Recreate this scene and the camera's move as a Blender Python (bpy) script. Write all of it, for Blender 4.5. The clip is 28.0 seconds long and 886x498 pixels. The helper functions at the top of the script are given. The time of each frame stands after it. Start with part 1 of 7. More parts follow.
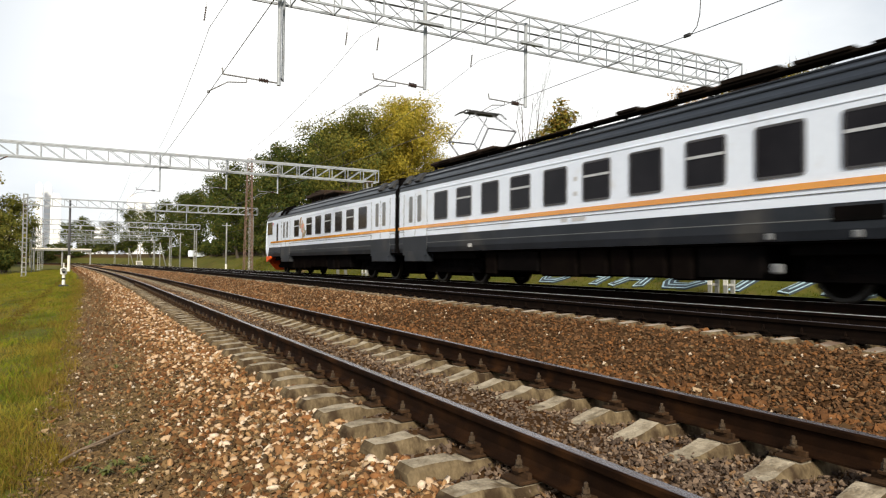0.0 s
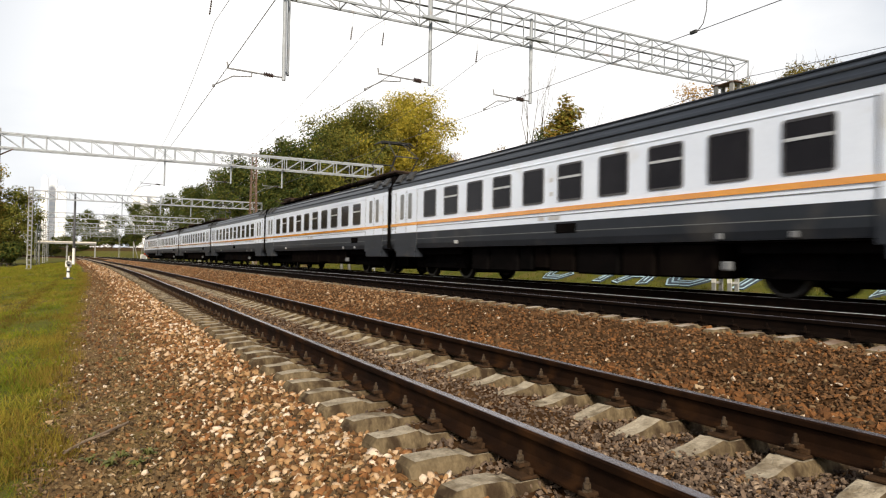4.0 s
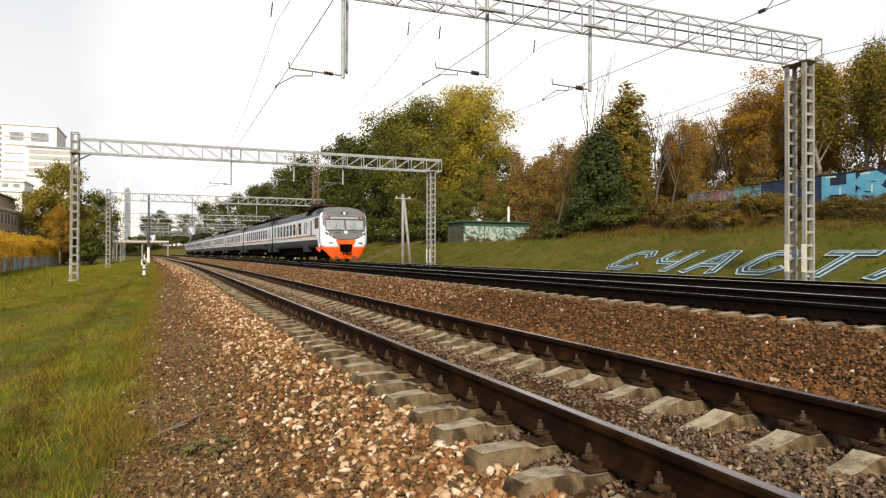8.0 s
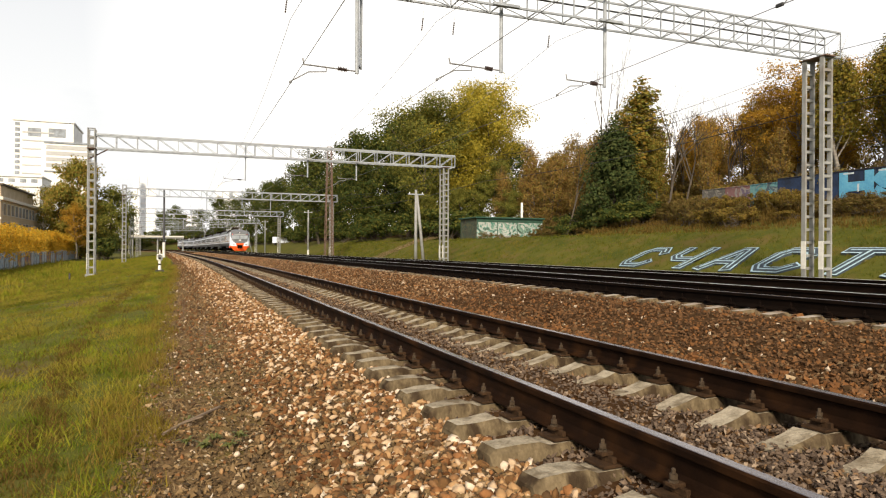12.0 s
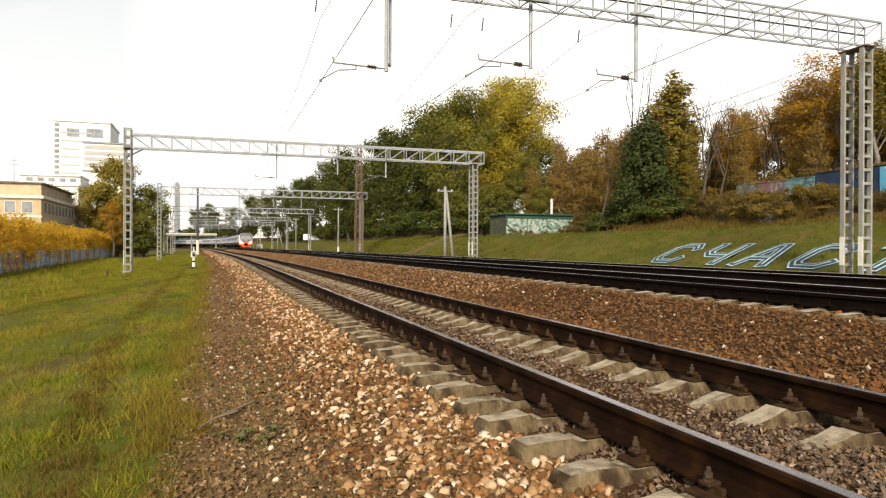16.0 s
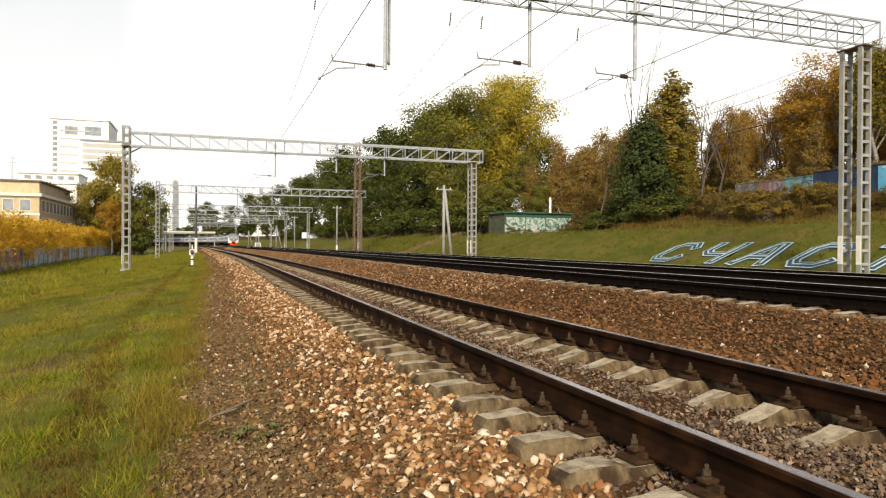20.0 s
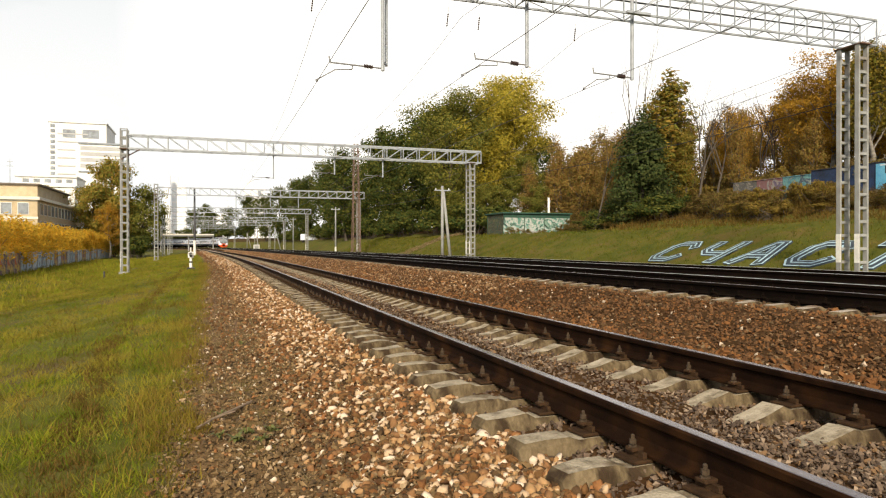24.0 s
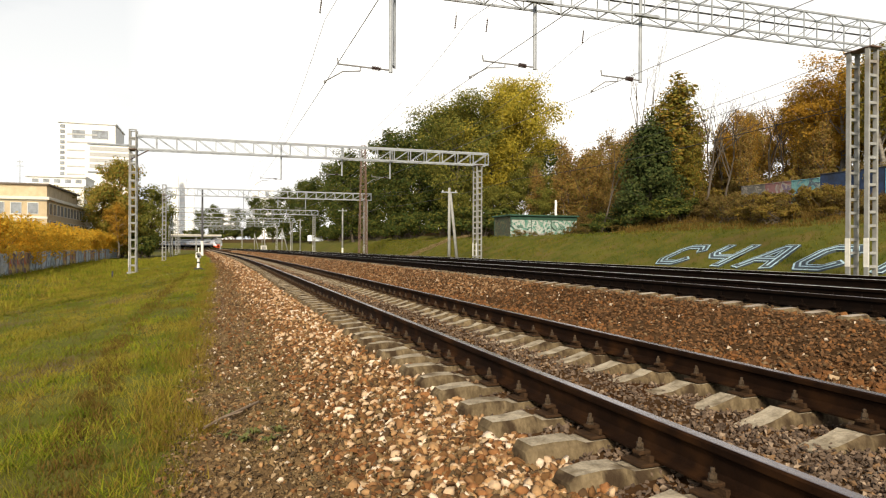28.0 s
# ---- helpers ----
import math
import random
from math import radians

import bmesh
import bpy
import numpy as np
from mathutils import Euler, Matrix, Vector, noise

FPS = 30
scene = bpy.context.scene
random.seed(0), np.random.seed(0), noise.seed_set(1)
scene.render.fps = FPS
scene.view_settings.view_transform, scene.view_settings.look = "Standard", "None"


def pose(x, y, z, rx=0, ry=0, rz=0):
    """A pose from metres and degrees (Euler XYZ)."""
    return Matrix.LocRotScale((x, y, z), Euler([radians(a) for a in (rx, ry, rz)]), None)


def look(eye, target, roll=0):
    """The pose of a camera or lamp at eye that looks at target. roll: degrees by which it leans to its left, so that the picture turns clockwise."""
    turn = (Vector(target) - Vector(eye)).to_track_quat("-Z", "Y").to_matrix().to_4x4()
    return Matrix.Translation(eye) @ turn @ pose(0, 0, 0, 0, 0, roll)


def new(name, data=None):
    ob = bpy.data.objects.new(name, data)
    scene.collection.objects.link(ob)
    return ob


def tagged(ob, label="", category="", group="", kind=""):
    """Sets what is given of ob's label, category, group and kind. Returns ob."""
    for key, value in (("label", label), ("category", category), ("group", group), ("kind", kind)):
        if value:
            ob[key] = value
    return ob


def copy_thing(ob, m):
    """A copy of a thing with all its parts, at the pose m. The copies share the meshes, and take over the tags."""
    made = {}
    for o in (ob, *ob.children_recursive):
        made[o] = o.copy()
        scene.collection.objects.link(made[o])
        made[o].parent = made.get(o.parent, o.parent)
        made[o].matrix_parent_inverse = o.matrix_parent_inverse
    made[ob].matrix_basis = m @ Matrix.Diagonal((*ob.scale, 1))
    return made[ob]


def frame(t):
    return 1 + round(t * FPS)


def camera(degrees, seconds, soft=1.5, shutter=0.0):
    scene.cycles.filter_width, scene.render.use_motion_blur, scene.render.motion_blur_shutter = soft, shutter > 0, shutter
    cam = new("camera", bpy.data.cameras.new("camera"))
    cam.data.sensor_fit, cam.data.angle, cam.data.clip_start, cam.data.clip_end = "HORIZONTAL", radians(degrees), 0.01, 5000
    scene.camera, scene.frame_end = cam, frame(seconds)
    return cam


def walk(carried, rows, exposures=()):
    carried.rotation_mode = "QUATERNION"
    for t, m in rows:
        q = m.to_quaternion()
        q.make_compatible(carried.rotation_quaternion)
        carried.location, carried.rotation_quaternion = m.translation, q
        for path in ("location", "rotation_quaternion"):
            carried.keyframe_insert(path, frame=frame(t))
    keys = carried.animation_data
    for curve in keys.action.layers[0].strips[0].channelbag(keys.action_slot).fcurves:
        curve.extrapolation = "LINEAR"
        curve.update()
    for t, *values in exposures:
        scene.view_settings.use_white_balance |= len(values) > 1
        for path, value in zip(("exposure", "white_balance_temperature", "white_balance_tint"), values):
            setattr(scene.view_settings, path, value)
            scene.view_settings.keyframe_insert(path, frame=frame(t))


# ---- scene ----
from itertools import product

# one hand-held camera beside the line; it turns to the right after the train has gone
FOV = 67.0
cam = camera(FOV, 28.0, soft=1.2, shutter=0.2)
PATH = [
    (0.0, 0.031, 0.004, 1.057, 91.45, -0.64, -27.81),
    (0.5, 0.040, 0.002, 1.055, 91.42, -0.32, -26.88),
    (1.0, 0.043, 0.005, 1.054, 91.18, -0.53, -27.40),
    (1.5, 0.040, 0.010, 1.055, 90.93, -0.54, -27.60),
    (2.0, 0.036, 0.004, 1.054, 91.00, -0.72, -28.15),
    (2.5, 0.031, -0.001, 1.056, 91.15, -0.61, -28.02),
    (3.0, 0.031, -0.003, 1.057, 91.23, -0.66, -27.62),
    (3.5, 0.032, 0.000, 1.052, 91.08, -1.04, -27.46),
    (5.5, 0.028, -0.006, 1.055, 91.17, -0.98, -27.68),
    (6.0, 0.027, -0.007, 1.056, 91.26, -0.98, -27.89),
    (6.5, 0.015, -0.006, 1.057, 91.05, -0.78, -27.14),
    (7.0, 0.016, 0.005, 1.052, 90.85, -0.65, -24.70),
    (7.5, 0.015, 0.011, 1.050, 90.52, -0.44, -23.25),
    (8.0, 0.015, 0.006, 1.049, 90.45, -0.16, -22.36),
    (8.5, 0.013, 0.008, 1.046, 90.42, -0.39, -21.89),
    (9.0, 0.009, 0.010, 1.045, 90.34, -0.41, -21.27),
    (9.5, 0.008, 0.003, 1.047, 90.19, -0.43, -21.39),
    (10.0, 0.004, 0.001, 1.047, 90.14, -0.51, -21.32),
    (10.5, 0.002, -0.001, 1.047, 90.14, -0.35, -21.14),
    (11.0, 0.003, 0.004, 1.045, 90.14, -0.41, -21.15),
    (11.5, 0.004, 0.006, 1.044, 90.10, -0.47, -21.33),
    (12.0, 0.004, 0.003, 1.046, 90.10, -0.35, -21.26),
    (12.5, 0.005, 0.003, 1.047, 90.07, -0.21, -20.93),
    (13.0, -0.001, 0.003, 1.047, 90.05, -0.32, -20.29),
    (13.5, -0.005, 0.002, 1.045, 89.92, -0.21, -19.72),
    (15.5, -0.009, 0.000, 1.044, 89.76, -0.33, -18.74),
    (16.0, -0.007, -0.000, 1.044, 89.81, -0.22, -18.76),
    (16.5, -0.010, -0.001, 1.043, 89.82, -0.25, -18.98),
    (17.0, -0.011, -0.004, 1.045, 89.84, -0.30, -18.93),
    (17.5, -0.009, -0.004, 1.044, 89.93, -0.31, -18.99),
    (18.0, -0.009, -0.005, 1.044, 89.92, -0.51, -19.14),
    (18.5, -0.010, -0.004, 1.043, 89.78, -0.48, -19.19),
    (19.0, -0.008, 0.003, 1.042, 89.66, -0.43, -19.11),
    (19.5, -0.010, 0.000, 1.042, 89.65, -0.28, -19.01),
    (20.0, -0.012, -0.003, 1.042, 89.68, -0.30, -18.88),
    (20.5, -0.009, -0.003, 1.044, 89.78, -0.32, -18.77),
    (21.0, -0.012, -0.005, 1.044, 89.74, -0.23, -18.82),
    (21.5, -0.009, -0.005, 1.044, 89.64, -0.16, -18.77),
    (23.5, -0.008, -0.006, 1.044, 89.78, -0.00, -18.89),
    (24.0, -0.005, -0.006, 1.044, 89.75, 0.07, -18.98),
    (24.5, -0.006, -0.005, 1.043, 89.75, 0.05, -18.83),
    (25.0, -0.006, -0.005, 1.042, 89.68, 0.02, -18.76),
    (25.5, -0.007, -0.005, 1.042, 89.68, -0.02, -18.59),
    (26.0, -0.007, -0.007, 1.045, 89.67, -0.12, -18.62),
    (26.5, -0.007, -0.007, 1.043, 89.79, -0.12, -18.66),
    (27.0, -0.007, -0.009, 1.044, 89.81, -0.25, -18.71),
    (27.5, -0.012, -0.007, 1.045, 89.88, -0.33, -18.65),
    (28.0, -0.012, -0.009, 1.043, 89.91, -0.25, -18.41),
]
walk(cam, [(r[0], pose(*r[1:])) for r in PATH], [(0.0, 0.57, 6500, 8), (3.0, 0.57, 6580, 10), (6.0, 0.54, 6700, 10), (7.0, 0.52, 6750, 10), (9.0, 0.60, 6830, 10), (13.0, 0.65, 6900, 10), (16.0, 0.68, 6950, 9), (28.0, 0.68, 6950, 9)])

# ---------------------------------------------------------------- sky, sun
VEIL = (0.44, 0.86, 0.26)   # middle of the thin white veil of cloud
world = bpy.data.worlds.new("hazy_sky")
scene.world = world
world.use_nodes = True
wn, wl = world.node_tree.nodes, world.node_tree.links
wn.clear()
w_out = wn.new("ShaderNodeOutputWorld")
w_bg = wn.new("ShaderNodeBackground")
w_sky = wn.new("ShaderNodeTexSky")
w_sky.sky_type, w_sky.sun_disc = "NISHITA", False
w_sky.sun_elevation, w_sky.sun_rotation = radians(SUN_EL := 30.0), radians(SUN_ROT := 203.0)
w_sky.dust_density, w_sky.air_density = 3.0, 1.0
w_gain = wn.new("ShaderNodeVectorMath")
w_gain.operation = "SCALE"
w_gain.inputs["Scale"].default_value = 0.07
w_co = wn.new("ShaderNodeTexCoord")
w_map = wn.new("ShaderNodeMapping")
w_map.inputs["Scale"].default_value = (1.0, 1.0, 2.6)
w_noise = wn.new("ShaderNodeTexNoise")
w_noise.inputs["Scale"].default_value, w_noise.inputs["Detail"].default_value = 2.2, 6.0
w_ramp = wn.new("ShaderNodeValToRGB")
w_ramp.color_ramp.elements[0].position, w_ramp.color_ramp.elements[0].color = 0.36, (0.0, 0.0, 0.0, 1)
w_ramp.color_ramp.elements[1].position, w_ramp.color_ramp.elements[1].color = 0.52, (1, 1, 1, 1)
w_mix = wn.new("ShaderNodeMix")
w_mix.data_type = "RGBA"
w_mix.inputs["B"].default_value = (0.94, 0.93, 0.92, 1)
wl.new(w_co.outputs["Generated"], w_map.inputs["Vector"])
wl.new(w_map.outputs["Vector"], w_noise.inputs["Vector"])
wl.new(w_noise.outputs["Fac"], w_ramp.inputs["Fac"])
w_sep = wn.new("ShaderNodeSeparateXYZ")
w_haze = wn.new("ShaderNodeMapRange")
w_haze.inputs["From Min"].default_value, w_haze.inputs["From Max"].default_value = 0.38, 0.85
w_haze.inputs["To Min"].default_value, w_haze.inputs["To Max"].default_value = 1.0, 0.15
w_mul = wn.new("ShaderNodeMath")
w_mul.operation = "MULTIPLY"
wl.new(w_co.outputs["Generated"], w_sep.inputs["Vector"])
wl.new(w_sep.outputs["Z"], w_haze.inputs["Value"])
wl.new(w_haze.outputs["Result"], w_mul.inputs[0])
w_dot = wn.new("ShaderNodeVectorMath")
w_dot.operation = "DOT_PRODUCT"
w_dot.inputs[1].default_value = VEIL
w_veil = wn.new("ShaderNodeMapRange")
w_veil.inputs["From Min"].default_value, w_veil.inputs["From Max"].default_value = 0.84, 0.96
w_veil.inputs["To Min"].default_value, w_veil.inputs["To Max"].default_value = 0.24, 0.85
w_sum = wn.new("ShaderNodeMath")
w_sum.operation, w_sum.use_clamp = "MULTIPLY_ADD", True
w_sum.inputs[1].default_value = 0.18
wl.new(w_co.outputs["Generated"], w_dot.inputs[0])
wl.new(w_dot.outputs["Value"], w_veil.inputs["Value"])
wl.new(w_ramp.outputs["Color"], w_sum.inputs[0])
wl.new(w_veil.outputs["Result"], w_sum.inputs[2])
wl.new(w_sum.outputs[0], w_mul.inputs[1])
w_low = wn.new("ShaderNodeMapRange")   # pale haze low over the horizon
w_low.inputs["From Min"].default_value, w_low.inputs["From Max"].default_value = 0.10, 0.50
w_low.inputs["To Min"].default_value, w_low.inputs["To Max"].default_value = 0.95, 0.0
w_pale = wn.new("ShaderNodeMix")
w_pale.data_type = "RGBA"
w_pale.inputs["B"].default_value = (0.470, 0.510, 0.560, 1)
wl.new(w_sep.outputs["Z"], w_low.inputs["Value"])
wl.new(w_low.outputs["Result"], w_pale.inputs["Factor"])
wl.new(w_gain.outputs["Vector"], w_pale.inputs["A"])
wl.new(w_mul.outputs[0], w_mix.inputs["Factor"])
wl.new(w_sky.outputs["Color"], w_gain.inputs[0])
wl.new(w_pale.outputs["Result"], w_mix.inputs["A"])
wl.new(w_mix.outputs["Result"], w_bg.inputs["Color"])
w_bg.inputs["Strength"].default_value = 1.0
wl.new(w_bg.outputs["Background"], w_out.inputs["Surface"])

sun_data = bpy.data.lights.new("sun", "SUN")
sun_data.energy, sun_data.angle, sun_data.color = 3.4, radians(11), (1.0, 0.90, 0.75)
sun = new("sun", sun_data)
sun.matrix_world = look((-26, -60, 38), (0, 0, 0))

# ---------------------------------------------------------------- mesh tools
class MB:
    """Gathers vertices and faces of one mesh."""

    def __init__(self):
        self.v, self.f = [], []

    def add(self, verts, faces):
        n = len(self.v)
        self.v += [tuple(p) for p in verts]
        self.f += [tuple(i + n for i in q) for q in faces]
        return self

    def box(self, x0, x1, y0, y1, z0, z1, c=0.0, m=None):
        """A box, with edges worn by c."""
        if c <= 0:
            vs = [(x, y, z) for x in (x0, x1) for y in (y0, y1) for z in (z0, z1)]
            fs = [(0, 1, 3, 2), (4, 6, 7, 5), (0, 4, 5, 1), (2, 3, 7, 6), (0, 2, 6, 4), (1, 5, 7, 3)]
        else:
            ctr = ((x0 + x1) / 2, (y0 + y1) / 2, (z0 + z1) / 2)
            half = ((x1 - x0) / 2, (y1 - y0) / 2, (z1 - z0) / 2)
            vs, idx = [], {}
            for s in product((-1, 1), repeat=3):
                for a in range(3):
                    idx[s, a] = len(vs)
                    vs.append(tuple(ctr[k] + s[k] * (half[k] - (0 if k == a else c)) for k in range(3)))
            fs = []
            for a in range(3):
                b, d = (a + 1) % 3, (a + 2) % 3
                for sg in (-1, 1):
                    ring = []
                    for p, q in ((-1, -1), (1, -1), (1, 1), (-1, 1)):
                        s = [0, 0, 0]
                        s[a], s[b], s[d] = sg, p, q
                        ring.append(idx[tuple(s), a])
                    fs.append(tuple(ring if sg > 0 else ring[::-1]))
                for p, q in product((-1, 1), repeat=2):
                    s0, s1 = [0, 0, 0], [0, 0, 0]
                    s0[a], s0[b], s0[d] = -1, p, q
                    s1[a], s1[b], s1[d] = 1, p, q
                    s0, s1 = tuple(s0), tuple(s1)
                    fs.append((idx[s0, b], idx[s1, b], idx[s1, d], idx[s0, d]))
            for s in product((-1, 1), repeat=3):
                fs.append((idx[s, 0], idx[s, 1], idx[s, 2]))
        if m is not None:
            vs = [m @ Vector(p) for p in vs]
        return self.add(vs, fs)

    def tube(self, p0, p1, r0, r1=None, n=8, caps=True):
        p0, p1 = Vector(p0), Vector(p1)
        r1 = r0 if r1 is None else r1
        ax = (p1 - p0).normalized()
        u = ax.orthogonal().normalized()
        w = ax.cross(u)
        vs = []
        for p, r in ((p0, r0), (p1, r1)):
            for k in range(n):
                a = 2 * math.pi * k / n
                vs.append(p + (u * math.cos(a) + w * math.sin(a)) * r)
        fs = [(k, (k + 1) % n, n + (k + 1) % n, n + k) for k in range(n)]
        if caps:
            fs += [tuple(range(n - 1, -1, -1)), tuple(range(n, 2 * n))]
        return self.add(vs, fs)

    def bar(self, p0, p1, w, t=None):
        """A square bar from p0 to p1."""
        return self.tube(p0, p1, w * 0.7071, w * 0.7071, 4)

    def line(self, pts, r, n=5):
        for a, b in zip(pts, pts[1:]):
            self.tube(a, b, r, r, n, False)
        return self

    def lathe(self, prof, n=16, m=None):
        """prof: (radius, height) from bottom to top."""
        vs, fs = [], []
        for r, z in prof:
            for k in range(n):
                a = 2 * math.pi * k / n
                vs.append(Vector((r * math.cos(a), r * math.sin(a), z)))
        for i in range(len(prof) - 1):
            for k in range(n):
                fs.append((i * n + k, i * n + (k + 1) % n, (i + 1) * n + (k + 1) % n, (i + 1) * n + k))
        fs += [tuple(range(n - 1, -1, -1)), tuple(range((len(prof) - 1) * n, len(prof) * n))]
        if m is not None:
            vs = [m @ p for p in vs]
        return self.add(vs, fs)

    def prism(self, poly, a0, a1, axis="y", m=None):
        """A polygon drawn out along an axis; poly: pairs in the other two axes."""
        n = len(poly)
        put = {"x": lambda p, q, a: (a, p, q), "y": lambda p, q, a: (p, a, q), "z": lambda p, q, a: (p, q, a)}[axis]
        vs = [put(p, q, a) for a in (a0, a1) for p, q in poly]
        fs = [(k, (k + 1) % n, n + (k + 1) % n, n + k) for k in range(n)]
        fs += [tuple(range(n - 1, -1, -1)), tuple(range(n, 2 * n))]
        if m is not None:
            vs = [m @ Vector(p) for p in vs]
        return self.add(vs, fs)

    def grid(self, rows):
        """Rows of points, all of one length, as a sheet."""
        n = len(rows[0])
        return self.add([p for r in rows for p in r],
                        [(i * n + k, i * n + k + 1, (i + 1) * n + k + 1, (i + 1) * n + k)
                         for i in range(len(rows) - 1) for k in range(n - 1)])


def mesh_of(name, mb, material, smooth=False):
    me = bpy.data.meshes.new(name)
    me.from_pydata(mb.v, [], mb.f)
    bm = bmesh.new()
    bm.from_mesh(me)
    bmesh.ops.recalc_face_normals(bm, faces=bm.faces)
    bm.to_mesh(me)
    bm.free()
    if material:
        me.materials.append(material)
    if smooth:
        me.polygons.foreach_set("use_smooth", [True] * len(me.polygons))
    return me


def put(name, me, parent=None, m=None, label=""):
    ob = new(name, me)
    if parent:
        ob.parent = parent
    if m is not None:
        ob.matrix_basis = m
    if label:
        tagged(ob, label=label)
    return ob


def part(name, mb, material, parent, label="", m=None, smooth=False):
    return put(name, mesh_of(name, mb, material, smooth), parent, m, label)


def thing(name, label, category, group="", m=None, kind=""):
    ob = new(name)
    if m is not None:
        ob.matrix_basis = m
    return tagged(ob, label, category, group, kind)


def raw_mesh(name, verts, faces, material):
    """A mesh from arrays; faces all with one number of corners."""
    verts, faces = np.asarray(verts, np.float32), np.asarray(faces, np.int32)
    me = bpy.data.meshes.new(name)
    me.vertices.add(len(verts))
    me.vertices.foreach_set("co", verts.ravel())
    k = faces.shape[1]
    me.loops.add(faces.size)
    me.loops.foreach_set("vertex_index", faces.ravel())
    me.polygons.add(len(faces))
    me.polygons.foreach_set("loop_start", np.arange(0, faces.size, k, dtype=np.int32))
    me.update(calc_edges=True)
    me.validate()
    me.polygons.foreach_set("use_smooth", [False] * len(faces))
    me.materials.append(material)
    return me


# ---------------------------------------------------------------- materials
def mat(name, base, var=None, rough=0.7, metal=0.0, scale=6.0, fine=60.0, bump=0.2, spec=0.4, stretch=(1, 1, 1), patch=None, coat=0.0):
    """Base colour to var by two noises, with fine relief. patch: (colour, scale, from, to) for stains."""
    m = bpy.data.materials.new(name)
    m.use_nodes = True
    nt = m.node_tree
    n, l = nt.nodes, nt.links
    b = n["Principled BSDF"]
    b.inputs["Roughness"].default_value, b.inputs["Metallic"].default_value = rough, metal
    b.inputs["Specular IOR Level"].default_value = spec
    b.inputs["Coat Weight"].default_value = coat
    co = n.new("ShaderNodeTexCoord")
    mp = n.new("ShaderNodeMapping")
    mp.inputs["Scale"].default_value = stretch
    l.new(co.outputs["Object"], mp.inputs["Vector"])
    inf = n.new("ShaderNodeObjectInfo")
    shift = n.new("ShaderNodeMath")
    shift.operation = "MULTIPLY"
    shift.inputs[1].default_value = 53.0
    l.new(inf.outputs["Random"], shift.inputs[0])
    l.new(shift.outputs[0], mp.inputs["Location"])
    var = var or tuple(c * 0.75 for c in base)
    big, small = n.new("ShaderNodeTexNoise"), n.new("ShaderNodeTexNoise")
    for t, s in ((big, scale), (small, fine)):
        t.inputs["Scale"].default_value, t.inputs["Detail"].default_value = s, 5.0
        l.new(mp.outputs["Vector"], t.inputs["Vector"])
    add = n.new("ShaderNodeMath")
    add.operation = "MULTIPLY_ADD"
    l.new(small.outputs["Fac"], add.inputs[0])
    add.inputs[1].default_value = 0.5
    l.new(big.outputs["Fac"], add.inputs[2])
    ramp = n.new("ShaderNodeValToRGB")
    ramp.color_ramp.elements[0].position, ramp.color_ramp.elements[0].color = 0.55, (*base, 1)
    ramp.color_ramp.elements[1].position, ramp.color_ramp.elements[1].color = 0.95, (*var, 1)
    l.new(add.outputs[0], ramp.inputs["Fac"])
    last = ramp.outputs["Color"]
    if patch:
        col, s, p0, p1 = patch
        t = n.new("ShaderNodeTexNoise")
        t.inputs["Scale"].default_value, t.inputs["Detail"].default_value = s, 6.0
        l.new(mp.outputs["Vector"], t.inputs["Vector"])
        r = n.new("ShaderNodeMapRange")
        r.inputs["From Min"].default_value, r.inputs["From Max"].default_value = p0, p1
        l.new(t.outputs["Fac"], r.inputs["Value"])
        mx = n.new("ShaderNodeMix")
        mx.data_type = "RGBA"
        mx.inputs["B"].default_value = (*col, 1)
        l.new(r.outputs["Result"], mx.inputs["Factor"])
        l.new(last, mx.inputs["A"])
        last = mx.outputs["Result"]
    l.new(last, b.inputs["Base Color"])
    if bump:
        bp = n.new("ShaderNodeBump")
        bp.inputs["Strength"].default_value, bp.inputs["Distance"].default_value = bump, 0.02
        l.new(add.outputs[0], bp.inputs["Height"])
        l.new(bp.outputs["Normal"], b.inputs["Normal"])
    return m


